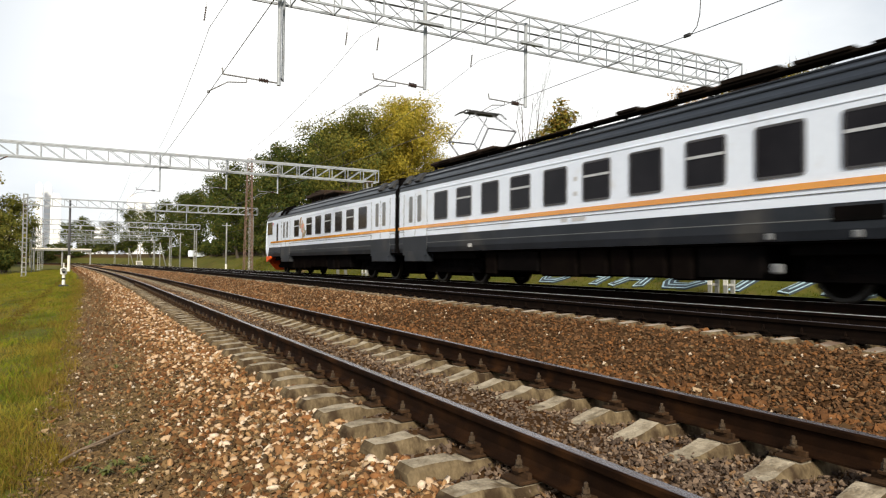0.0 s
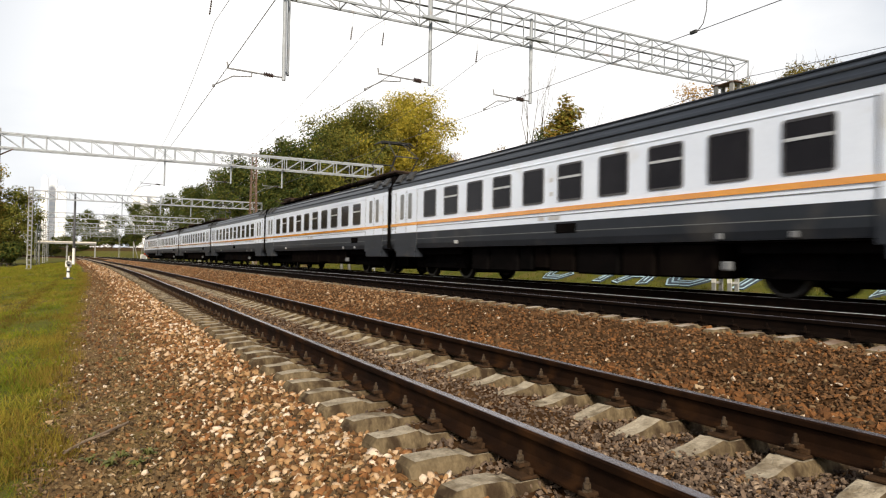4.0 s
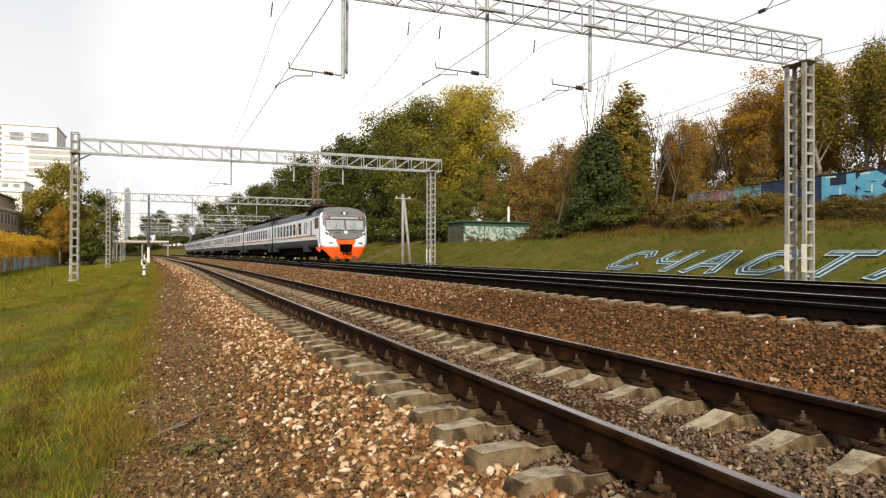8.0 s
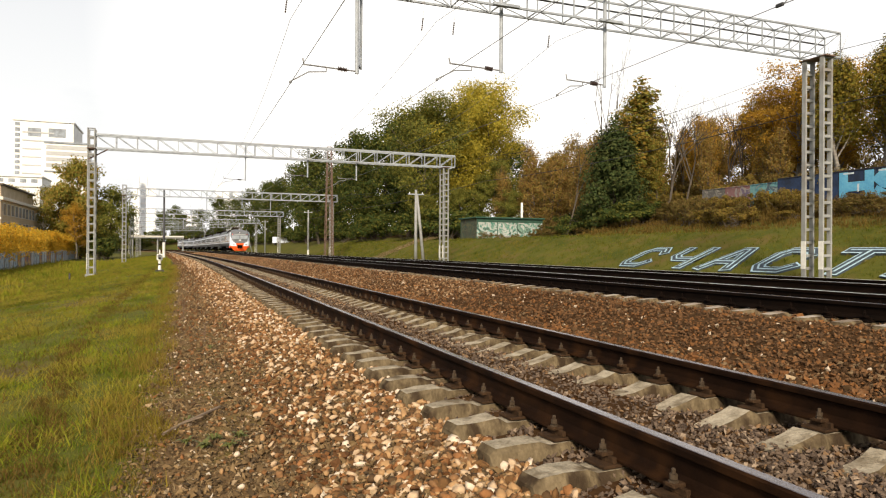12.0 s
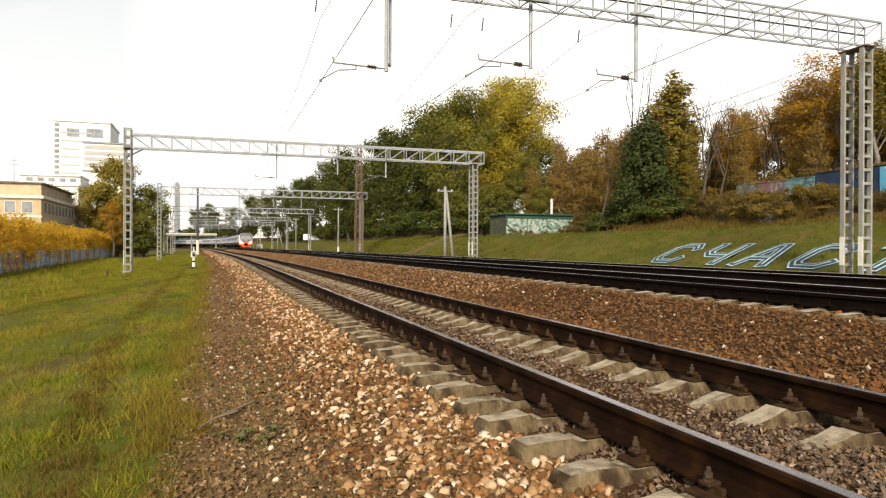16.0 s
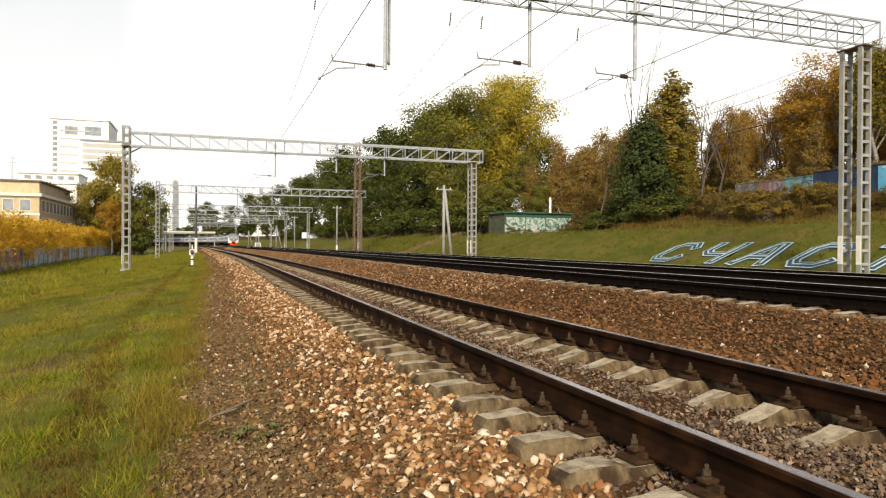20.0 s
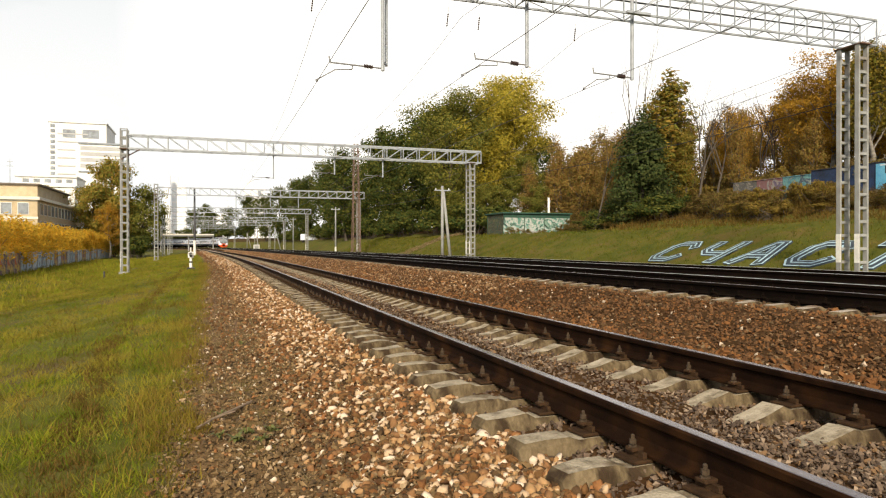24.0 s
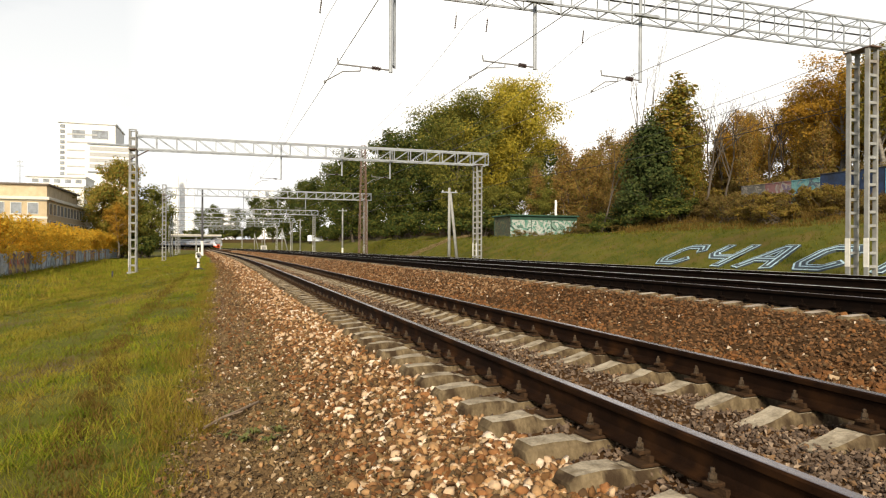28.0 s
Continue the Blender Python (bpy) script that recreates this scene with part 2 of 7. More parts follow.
def mat_mix(name, colours, rough=0.85, by="island", bump=0.3, fine=40.0, translucent=0.0, spec=0.3, tint=None):
    """Each loose piece (or each object) takes one of the colours: (weight, colour)."""
    m = bpy.data.materials.new(name)
    m.use_nodes = True
    n, l = m.node_tree.nodes, m.node_tree.links
    b = n["Principled BSDF"]
    b.inputs["Roughness"].default_value = rough
    b.inputs["Specular IOR Level"].default_value = spec
    if by == "island":
        rnd = n.new("ShaderNodeNewGeometry").outputs["Random Per Island"]
    else:
        rnd = n.new("ShaderNodeObjectInfo").outputs["Random"]
    ramp = n.new("ShaderNodeValToRGB")
    ramp.color_ramp.interpolation = "LINEAR" if translucent else "CONSTANT"
    total, pos = sum(w for w, _ in colours), 0.0
    for k, (w, c) in enumerate(colours):
        e = ramp.color_ramp.elements[k] if k < 2 else ramp.color_ramp.elements.new(min(1.0, pos))
        e.position, e.color = min(1.0, pos), (*c, 1)
        pos += w / total
    l.new(rnd, ramp.inputs["Fac"])
    co = n.new("ShaderNodeTexCoord")
    t = n.new("ShaderNodeTexNoise")
    t.inputs["Scale"].default_value, t.inputs["Detail"].default_value = fine, 4.0
    l.new(co.outputs["Object"], t.inputs["Vector"])
    hsv = n.new("ShaderNodeHueSaturation")
    mr = n.new("ShaderNodeMapRange")
    mr.inputs["To Min"].default_value, mr.inputs["To Max"].default_value = 0.6, 1.4
    l.new(t.outputs["Fac"], mr.inputs["Value"])
    l.new(mr.outputs["Result"], hsv.inputs["Value"])
    last = ramp.outputs["Color"]
    for col, sc, lo, hi in tint or ():
        tn = n.new("ShaderNodeTexNoise")
        tn.inputs["Scale"].default_value, tn.inputs["Detail"].default_value = sc, 4.0
        l.new(co.outputs["Object"], tn.inputs["Vector"])
        tr_ = n.new("ShaderNodeMapRange")
        tr_.inputs["From Min"].default_value, tr_.inputs["From Max"].default_value = lo, hi
        tr_.inputs["To Max"].default_value = 0.75
        l.new(tn.outputs["Fac"], tr_.inputs["Value"])
        tm = n.new("ShaderNodeMix")
        tm.data_type = "RGBA"
        tm.inputs["B"].default_value = (*col, 1)
        l.new(tr_.outputs["Result"], tm.inputs["Factor"])
        l.new(last, tm.inputs["A"])
        last = tm.outputs["Result"]
    l.new(last, hsv.inputs["Color"])
    l.new(hsv.outputs["Color"], b.inputs["Base Color"])
    if bump:
        bp = n.new("ShaderNodeBump")
        bp.inputs["Strength"].default_value, bp.inputs["Distance"].default_value = bump, 0.01
        l.new(t.outputs["Fac"], bp.inputs["Height"])
        l.new(bp.outputs["Normal"], b.inputs["Normal"])
    if translucent:
        tr = n.new("ShaderNodeBsdfTranslucent")
        l.new(hsv.outputs["Color"], tr.inputs["Color"])
        ms = n.new("ShaderNodeMixShader")
        ms.inputs["Fac"].default_value = translucent
        l.new(b.outputs["BSDF"], ms.inputs[1])
        l.new(tr.outputs["BSDF"], ms.inputs[2])
        l.new(ms.outputs["Shader"], n["Material Output"].inputs["Surface"])
    return m


M_GRASS = mat("grass_soil", (0.072, 0.084, 0.014), (0.120, 0.112, 0.024), 0.95, spec=0.04, scale=0.7, fine=9.0, bump=0.6, patch=((0.103, 0.067, 0.044), 0.35, 0.52, 0.7))
M_SLOPE = mat("slope_grass", (0.058, 0.070, 0.010), (0.110, 0.104, 0.018), 0.95, spec=0.1, scale=0.5, fine=5.0, bump=0.8, patch=((0.120, 0.090, 0.026), 0.6, 0.5, 0.66))
M_GRAVEL = mat("gravel_fines", (0.040, 0.0225, 0.0115), (0.084, 0.047, 0.023), 0.95, spec=0.0, scale=3.0, fine=28.0, bump=1.0, patch=((0.05, 0.023, 0.010), 1.1, 0.5, 0.7))
M_EARTH = mat("trodden_earth", (0.091, 0.054, 0.023), (0.189, 0.116, 0.054), 0.95, spec=0.1, scale=6.0, fine=55.0, bump=1.0, patch=((0.124, 0.089, 0.028), 1.6, 0.5, 0.66))
# sleeper sides: stains and the shade on the side faces, both in the colour
M_SLEEPER_SIDE = mat("sleeper_dirty_shaded_side", (0.185, 0.140, 0.082), (0.075, 0.054, 0.030), 0.95, spec=0.1, scale=7.0, fine=35.0, bump=0.8, stretch=(1.6, 1, 0.9), patch=((0.044, 0.029, 0.017), 6.0, 0.46, 0.62))
M_FOREST = mat("leaf_litter", (0.04, 0.029, 0.013), (0.09, 0.052, 0.018), 0.95, spec=0.04, scale=0.6, fine=6.0, bump=0.8)
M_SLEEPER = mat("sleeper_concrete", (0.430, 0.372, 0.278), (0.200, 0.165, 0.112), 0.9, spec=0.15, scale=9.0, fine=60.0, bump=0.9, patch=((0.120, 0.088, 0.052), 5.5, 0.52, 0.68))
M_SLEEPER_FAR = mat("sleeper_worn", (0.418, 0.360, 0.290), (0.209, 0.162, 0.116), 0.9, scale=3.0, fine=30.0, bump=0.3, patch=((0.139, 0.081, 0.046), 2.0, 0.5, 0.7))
M_RAIL = mat("rail_rust", (0.017, 0.0075, 0.0034), (0.007, 0.0033, 0.0018), 0.8, spec=0.05, scale=5.0, fine=90.0, bump=0.25, patch=((0.040, 0.017, 0.006), 3.0, 0.5, 0.72))
M_RAIL_DARK = mat("rail_oily", (0.010, 0.006, 0.0042), (0.005, 0.0036, 0.003), 0.8, spec=0.02, scale=5.0, fine=90.0, bump=0.25)
M_RAILTOP = mat("rail_polished", (0.36, 0.325, 0.335), (0.20, 0.175, 0.178), 0.26, metal=0.85, scale=8.0, fine=50.0, bump=0.05, stretch=(1, 0.1, 1))
# sky reflection on the far heads is put into a near-white base colour
M_RAILTOP_SHEEN = mat("rail_pale_sheen", (0.80, 0.80, 0.80), (0.66, 0.66, 0.65), 0.35, metal=0.35, scale=8.0, fine=50.0, bump=0.03, stretch=(1, 0.1, 1))
M_CLIP = mat("fastener_rust", (0.028, 0.016, 0.009), (0.055, 0.03, 0.015), 0.85, spec=0.08, scale=20.0, fine=120.0, bump=0.4)
M_BOLT = mat("bolt_grey", (0.075, 0.050, 0.028), (0.035, 0.022, 0.012), 0.7, metal=0.2, scale=40.0, fine=150.0, bump=0.3)
M_STEEL = mat("galvanised_steel", (0.35, 0.378, 0.405), (0.25, 0.268, 0.288), 0.6, metal=0.2, scale=3.0, fine=40.0, bump=0.1, patch=((0.230, 0.180, 0.150), 2.0, 0.62, 0.8))
M_ARM = mat("arm_steel", (0.24, 0.245, 0.25), (0.16, 0.16, 0.165), 0.6, metal=0.2, scale=3.0, fine=40.0, bump=0.1)
M_RUSTY = mat("rusty_steel", (0.12, 0.075, 0.055), (0.2, 0.13, 0.1), 0.85, metal=0.2, scale=4.0, fine=40.0, bump=0.2)
M_POST = mat("post_concrete", (0.292, 0.297, 0.288), (0.212, 0.214, 0.205), 0.9, scale=2.0, fine=30.0, bump=0.3, patch=((0.187, 0.164, 0.139), 1.2, 0.55, 0.75))
M_WHITEPAINT = mat("white_limewash", (0.75, 0.74, 0.70), (0.6, 0.58, 0.54), 0.85, scale=4.0, fine=40.0, bump=0.2)
M_BLACKPAINT = mat("black_paint", (0.02, 0.02, 0.02), (0.04, 0.04, 0.04), 0.6, bump=0.1)
M_WIRE = mat("wire_bronze", (0.16, 0.155, 0.15), (0.1, 0.1, 0.1), 0.5, metal=0.5, bump=0.0)
M_INSUL = mat("insulator_glaze", (0.035, 0.025, 0.022), (0.06, 0.04, 0.035), 0.25, bump=0.0, coat=0.4)
# blue tint in the white stands in for skylight on the shaded train side
M_TRAINWHITE = mat("train_white", (0.77, 0.84, 0.955), (0.70, 0.765, 0.88), 0.35, scale=0.8, fine=14.0, bump=0.03, coat=0.2, patch=((0.55, 0.53, 0.5), 0.9, 0.6, 0.85))
M_TRAINGREY = mat("train_anthracite", (0.024, 0.028, 0.037), (0.016, 0.020, 0.026), 0.5, spec=0.22, scale=1.2, fine=20.0, bump=0.04, patch=((0.07, 0.066, 0.062), 0.8, 0.55, 0.8))
M_TRAINROOF = mat("train_roof", (0.030, 0.036, 0.047), (0.020, 0.024, 0.031), 0.36, spec=0.5, scale=1.0, fine=15.0, bump=0.06, stretch=(1, 0.3, 1))
M_TRAINORANGE = mat("train_orange", (0.72, 0.30, 0.02), (0.62, 0.24, 0.02), 0.22, spec=0.6, scale=1.0, fine=15.0, bump=0.02, coat=0.7)
M_BUFFER = mat("buffer_orange", (0.86, 0.11, 0.012), (0.70, 0.085, 0.012), 0.45, scale=1.5, fine=20.0, bump=0.04)
M_MASK = mat("cab_mask_grey", (0.15, 0.16, 0.17), (0.12, 0.125, 0.135), 0.45, scale=1.0, fine=20.0, bump=0.03)
# near-black, so that underside and car gaps read as deep shade
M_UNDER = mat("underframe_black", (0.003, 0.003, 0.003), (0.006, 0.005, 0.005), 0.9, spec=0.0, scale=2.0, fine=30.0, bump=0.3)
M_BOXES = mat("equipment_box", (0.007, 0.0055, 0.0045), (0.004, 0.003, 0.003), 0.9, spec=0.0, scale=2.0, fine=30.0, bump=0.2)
M_ROOFGEAR = mat("roof_gear", (0.010, 0.008, 0.007), (0.018, 0.013, 0.010), 0.9, spec=0.0, scale=3.0, fine=30.0, bump=0.3)
M_ROOFBROWN = mat("roof_gear_brown", (0.050, 0.034, 0.025), (0.028, 0.018, 0.013), 0.9, spec=0.1, scale=2.0, fine=20.0, bump=0.3)
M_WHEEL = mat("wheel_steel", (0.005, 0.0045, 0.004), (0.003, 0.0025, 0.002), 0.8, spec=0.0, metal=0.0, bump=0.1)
M_WHEELRIM = mat("wheel_tread", (0.035, 0.034, 0.033), (0.015, 0.014, 0.013), 0.5, metal=0.6, bump=0.0)
M_GLASS = mat("tinted_window", (0.007, 0.0065, 0.009), (0.014, 0.013, 0.016), 0.12, scale=1.0, fine=3.0, bump=0.0, spec=0.11)
M_DOORGLASS = mat("door_window", (0.15, 0.155, 0.16), (0.11, 0.11, 0.115), 0.15, scale=2.0, fine=5.0, bump=0.0, spec=0.5)
M_BOARD = mat("destination_board", (0.33, 0.34, 0.34), (0.26, 0.27, 0.27), 0.5, bump=0.0)
# light grey base holds the sky reflected in the windscreen
M_CABGLASS = mat("cab_window", (0.20, 0.23, 0.25), (0.30, 0.33, 0.34), 0.07, scale=1.2, fine=3.0, bump=0.0, spec=0.7, coat=0.6)
M_CABSIDE = mat("cab_side_window", (0.16, 0.12, 0.06), (0.10, 0.085, 0.055), 0.1, scale=2.5, fine=6.0, bump=0.0, spec=0.6)
M_RUBBER = mat("window_rubber", (0.05, 0.05, 0.055), (0.08, 0.08, 0.085), 0.6, bump=0.0)
M_SEAM = mat("door_seam", (0.16, 0.165, 0.17), (0.11, 0.115, 0.12), 0.7, bump=0.0)
M_ALU = mat("aluminium_bar", (0.6, 0.6, 0.61), (0.5, 0.5, 0.5), 0.4, metal=0.5, bump=0.0)
M_REDLAMP = mat("red_lamp", (0.72, 0.22, 0.22), (0.6, 0.16, 0.16), 0.3, bump=0.0)
M_LAMP = mat("lamp_glass", (0.7, 0.7, 0.68), (0.6, 0.6, 0.6), 0.15, bump=0.0, coat=0.5)
for _m, _c, _s in ((M_REDLAMP, (1.0, 0.10, 0.08, 1), 0.9),):
    _b = _m.node_tree.nodes["Principled BSDF"]
    _b.inputs["Emission Color"].default_value, _b.inputs["Emission Strength"].default_value = _c, _s

# ---------------------------------------------------------------- the line's course
def off(y):
    """How far the line has swung to the left at y."""
    if y < 20:
        return 0.0
    if y < 86:
        return -((y - 20) ** 2) / 4000
    if y < 245:
        return -(1.089 + 0.033 * (y - 86))
    d = min(y, 380) - 245
    o = 6.336 + 0.033 * d + d * d / 600
    if y > 380:
        o += (0.033 + 135 / 300) * (y - 380)
    return -o


def slope_at(y):
    return (off(y + 0.5) - off(y - 0.5))


TRACKS = ((2.855, 0.2), (7.9, 0.49), (12.13, 0.50))   # centre and height of the rail heads
_HU = [-1200, -60, -25, -7, -4, -1.2, -.15, .6, 1.2, 1.7, 2.1, 2.5, 2.85, 3.4, 3.8, 4.3, 5, 5.8, 6.4, 7.2, 8.6, 9.3, 10, 10.8, 11.5, 13, 13.6, 14.5, 15.5, 18, 26, 32, 33.5, 40, 45, 60, 1200]
_HZ = [-1.6, -1.5, -1.3, -1.2, -.75, -.42, -.36, -.26, -.11, -.075, -.03, -.025, -.040, -.086, -.100, -.085, -.02, .15, .258, .24, .24, .2, .18, .2, .23, .23, .18, .02, -.12, -.18, -.2, 2.2, 2.45, 4.2, 4.9, 5.4, 5.6]


def lie(u):
    """Height of the ground at u metres to the right of the line's zero."""
    return float(np.interp(u, _HU, _HZ))


def lie_at(u, y):
    """The same, with the flat yard round the garage."""
    z = lie(u)
    if u > 33 and 50 < y < 92:
        t = min(1.0, (y - 50) / 8) * min(1.0, (92 - y) / 6)
        z += (min(z, 2.4 + .03 * (u - 33)) - z) * t
    return z


def ground_z(x, y):
    return lie_at(x - off(y), y)


def build_ground():
    us = [-1200, -600, -300, -160, -100, -60, -45, -35, -25, -20, -16, -13, -11, -9, -8]
    us += list(np.arange(-7, -1, 0.5)) + list(np.arange(-1, 14.6, 0.2)) + [15, 15.5, 16, 17, 18, 20, 22, 24, 25, 26]
    us += list(np.arange(26.75, 32.1, 0.75)) + [33, 34, 36, 38, 40, 42.5, 45, 50, 60, 90, 150, 300, 600, 1200]
    us = sorted({round(float(u), 3) for u in us})
    ys = [-300, -120, -60, -30, -15, -8] + list(np.arange(-5, 30, 0.5)) + list(np.arange(30, 96, 2)) + list(np.arange(96, 260, 6)) + list(np.arange(260, 400, 12)) + [420, 470, 550, 700, 1000, 1600]
    verts, faces, mats = [], [], []
    for y in ys:
        o = off(y)
        for u in us:
            x = u + o
            z = lie_at(u, y)
            amp = 0.05 if (u < -0.6 or 15 < u < 40) else (0.02 if u < 60 else 0.0)
            z += amp * noise.noise((x * 0.5, y * 0.5, 0)) + (0.12 * noise.noise((x * 0.12, y * 0.12, 3)) if (u < -3 or u > 27) else 0)
            verts.append((x, y, z))
    n = len(us)
    for i in range(len(ys) - 1):
        for k in range(n - 1):
            faces.append((i * n + k, i * n + k + 1, (i + 1) * n + k + 1, (i + 1) * n + k))
            um = (us[k] + us[k + 1]) / 2
            mats.append(0 if um < -0.15 else 4 if um < .75 else 1 if um < 15.2 else 2 if um < 36 else 3)
    me = raw_mesh("ground", verts, faces, M_GRASS)
    for m in (M_GRAVEL, M_SLOPE, M_FOREST, M_EARTH):
        me.materials.append(m)
    me.polygons.foreach_set("material_index", mats)
    me.polygons.foreach_set("use_smooth", [True] * len(mats))
    tagged(new("ground", me), "grass verge, brown railway ballast and grassy cutting slope", "ground", kind="structure")


build_ground()

# ---------------------------------------------------------------- railway tracks
RAIL = [(-.075, -.18), (.075, -.18), (.075, -.168), (.02, -.152), (.009, -.13), (.009, -.055), (.034, -.042), (.0365, -.012), (.030, -.002), (-.030, -.002), (-.0365, -.012), (-.034, -.042), (-.009, -.055), (-.009, -.13), (-.02, -.152), (-.075, -.168)]
COURSE = [-40, -15] + list(range(-5, 20, 5)) + list(range(20, 400, 6)) + [420, 470]


def sweep(profile, u, z, closed=True):
    mb = MB()
    rows = []
    for y in COURSE:
        rows.append([(u + p + off(y), y, z + q) for p, q in profile] + ([(u + profile[0][0] + off(y), y, z + profile[0][1])] if closed else []))
    return mb.grid(rows)


SLEEPER_STEP = 0.48


def sleeper_mesh(material, seed, step):
    """Pre-stressed concrete sleeper, 2.7 m long, waisted and lower in the middle; its top under the rails is at 0."""
    mb = MB()
    half = [(-1.36, -.025, .066, .15), (-1.33, .008, .076, .15), (-1.06, .026, .080, .15), (-1.0, -.004, .082, .15), (-.62, -.004, .082, .15), (-.56, .016, .080, .15), (-.38, -.035, .074, .14), (-.2, -.055, .070, .135)]
    st = half + [(0, -.06, .070, .135)] + [(-x, zt, wt, wb) for x, zt, wt, wb in half[::-1]]
    # more stations, each a little worn and chipped
    rg = random.Random(seed)
    fine = []
    for a, b in zip(st, st[1:]):
        n = max(1, round((b[0] - a[0]) / step))
        fine += [tuple(p + (q - p) * k / n for p, q in zip(a, b)) for k in range(n)]
    rows = []
    for x, zt, wt, wb in fine + [st[-1]]:
        seat = .58 < abs(x) < 1.04
        w = .0015 if seat else .006
        l, r = (rg.choice((0, 0, 0, .012, .02)) * rg.random() for _ in range(2))
        zt += rg.uniform(-w, w)
        rows.append([(x, -wb, -.22), (x, -wt - .016 + rg.uniform(-.005, .005), zt - .022 - l), (x, -wt + l + rg.uniform(-.004, .004), zt - l * .3 + rg.uniform(-w, w) * .5), (x, wt - r + rg.uniform(-.004, .004), zt - r * .3 + rg.uniform(-w, w) * .5), (x, wt + .016 + rg.uniform(-.005, .005), zt - .022 - r), (x, wb, -.22), (x, -wb, -.22)])
    mb.grid(rows)
    mb.add(rows[0][:6], [(0, 1, 2, 3, 4, 5)])
    mb.add(rows[-1][:6], [(5, 4, 3, 2, 1, 0)])
    me = mesh_of("sleeper", mb, material)
    # by facing: pale tops, stained sides with their shade painted in
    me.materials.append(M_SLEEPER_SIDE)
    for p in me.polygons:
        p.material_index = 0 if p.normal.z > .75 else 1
    return me


def clip_meshes(plate_mat, bolt_mat):
    """Base plate with ribs; clamp with its two bolts and nuts."""
    plate, bolts = MB(), MB()
    plate.box(-.17, .17, -.08, .08, 0, .018, .004)
    for s in (-1, 1):
        plate.box(s * .095 - .012, s * .095 + .012, -.07, .07, .016, .05, .004)
        plate.box(s * .105 - .035, s * .105 + .035, -.03, .03, .045, .066, .005)
        m = Matrix.Translation((s * .115, 0, 0))
        bolts.lathe([(.022, .06), (.022, .074), (.010, .075), (.010, .122), (.007, .126)], 6, m)
        bolts.lathe([(.018, .080), (.018, .102)], 6, m)
    return mesh_of("base_plate", plate, plate_mat), mesh_of("bolt", bolts, bolt_mat)


def build_tracks():
    plate_me, bolt_me = clip_meshes(M_CLIP, M_BOLT)
    dark_plate, dark_bolt = clip_meshes(M_RAIL_DARK, M_RAIL_DARK)
    labels = ("rusty brown railway track with worn concrete sleepers on ballast", "dark oily railway track with bright rail heads on brown ballast", "main railway track carrying the commuter train, bright rail heads")
    for k, (u, zr) in enumerate(TRACKS):
        side = M_RAIL if k == 0 else M_RAIL_DARK
        top = M_RAILTOP if k == 0 else M_RAILTOP_SHEEN
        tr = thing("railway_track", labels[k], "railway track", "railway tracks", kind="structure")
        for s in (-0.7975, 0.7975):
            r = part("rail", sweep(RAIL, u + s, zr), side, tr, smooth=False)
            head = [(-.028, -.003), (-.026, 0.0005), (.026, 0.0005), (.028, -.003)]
            # near rail of the second track goes without the painted sheen
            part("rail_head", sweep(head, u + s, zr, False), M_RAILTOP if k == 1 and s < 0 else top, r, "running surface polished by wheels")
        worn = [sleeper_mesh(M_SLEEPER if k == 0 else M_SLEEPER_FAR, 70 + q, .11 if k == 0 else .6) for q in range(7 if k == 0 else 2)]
        rng = random.Random(7 + k)
        y0 = 4.21 - 50 * SLEEPER_STEP
        far = MB()
        for i in range(600):
            y = y0 + i * SLEEPER_STEP + rng.uniform(-.012, .012)
            skew = .075 if k == 0 else 0.0
            m = Matrix.Translation((u + off(y) + rng.uniform(-.015, .015), y + skew * .92, zr - 0.198 + rng.uniform(-.008, .004))) @ Matrix.Rotation(-math.atan(slope_at(y)) + skew + rng.uniform(-.012, .012), 4, "Z")
            if i < 290:
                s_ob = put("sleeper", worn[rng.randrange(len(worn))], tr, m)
                if (k == 0 and 30 < i < 113) or (k == 1 and 36 < i < 98):
                    for s in (-0.7975, 0.7975):
                        put("base_plate", dark_plate if k else plate_me, s_ob, Matrix.Translation((s, 0, 0.002)))
                        put("bolt", dark_bolt if k else bolt_me, s_ob, Matrix.Translation((s, 0, 0.002)))
            else:
                far.box(-1.36, 1.36, -.1, .1, -.15, 0, 0, m)
        part("far_sleepers", far, M_SLEEPER_FAR, tr)
        tr.children[-1]["kind"] = "stuff"


build_tracks()

# ---------------------------------------------------------------- overhead line
GANTRIES = ((21, -7.0, 25.4, 9.42), (57.5, -6.15, 22.8, 8.68), (107, -6.1, 24.1, 8.72), (156, -6.6, 23.9, 8.5), (203, -6.8, 25.0, 8.5), (250, -7.0, 26.0, 8.6), (300, -7.0, 22.0, 8.6))  # y, columns' u, beam's height
ARM_U = ((3.06, 5.15, 6.15), (7.88, 10.25, 6.70), (12.5, 14.5, 6.60))   # wire, hanging post, height of the clip
BEAM_H = 1.05
COL_GAP = .43   # half the distance between the two legs of a column


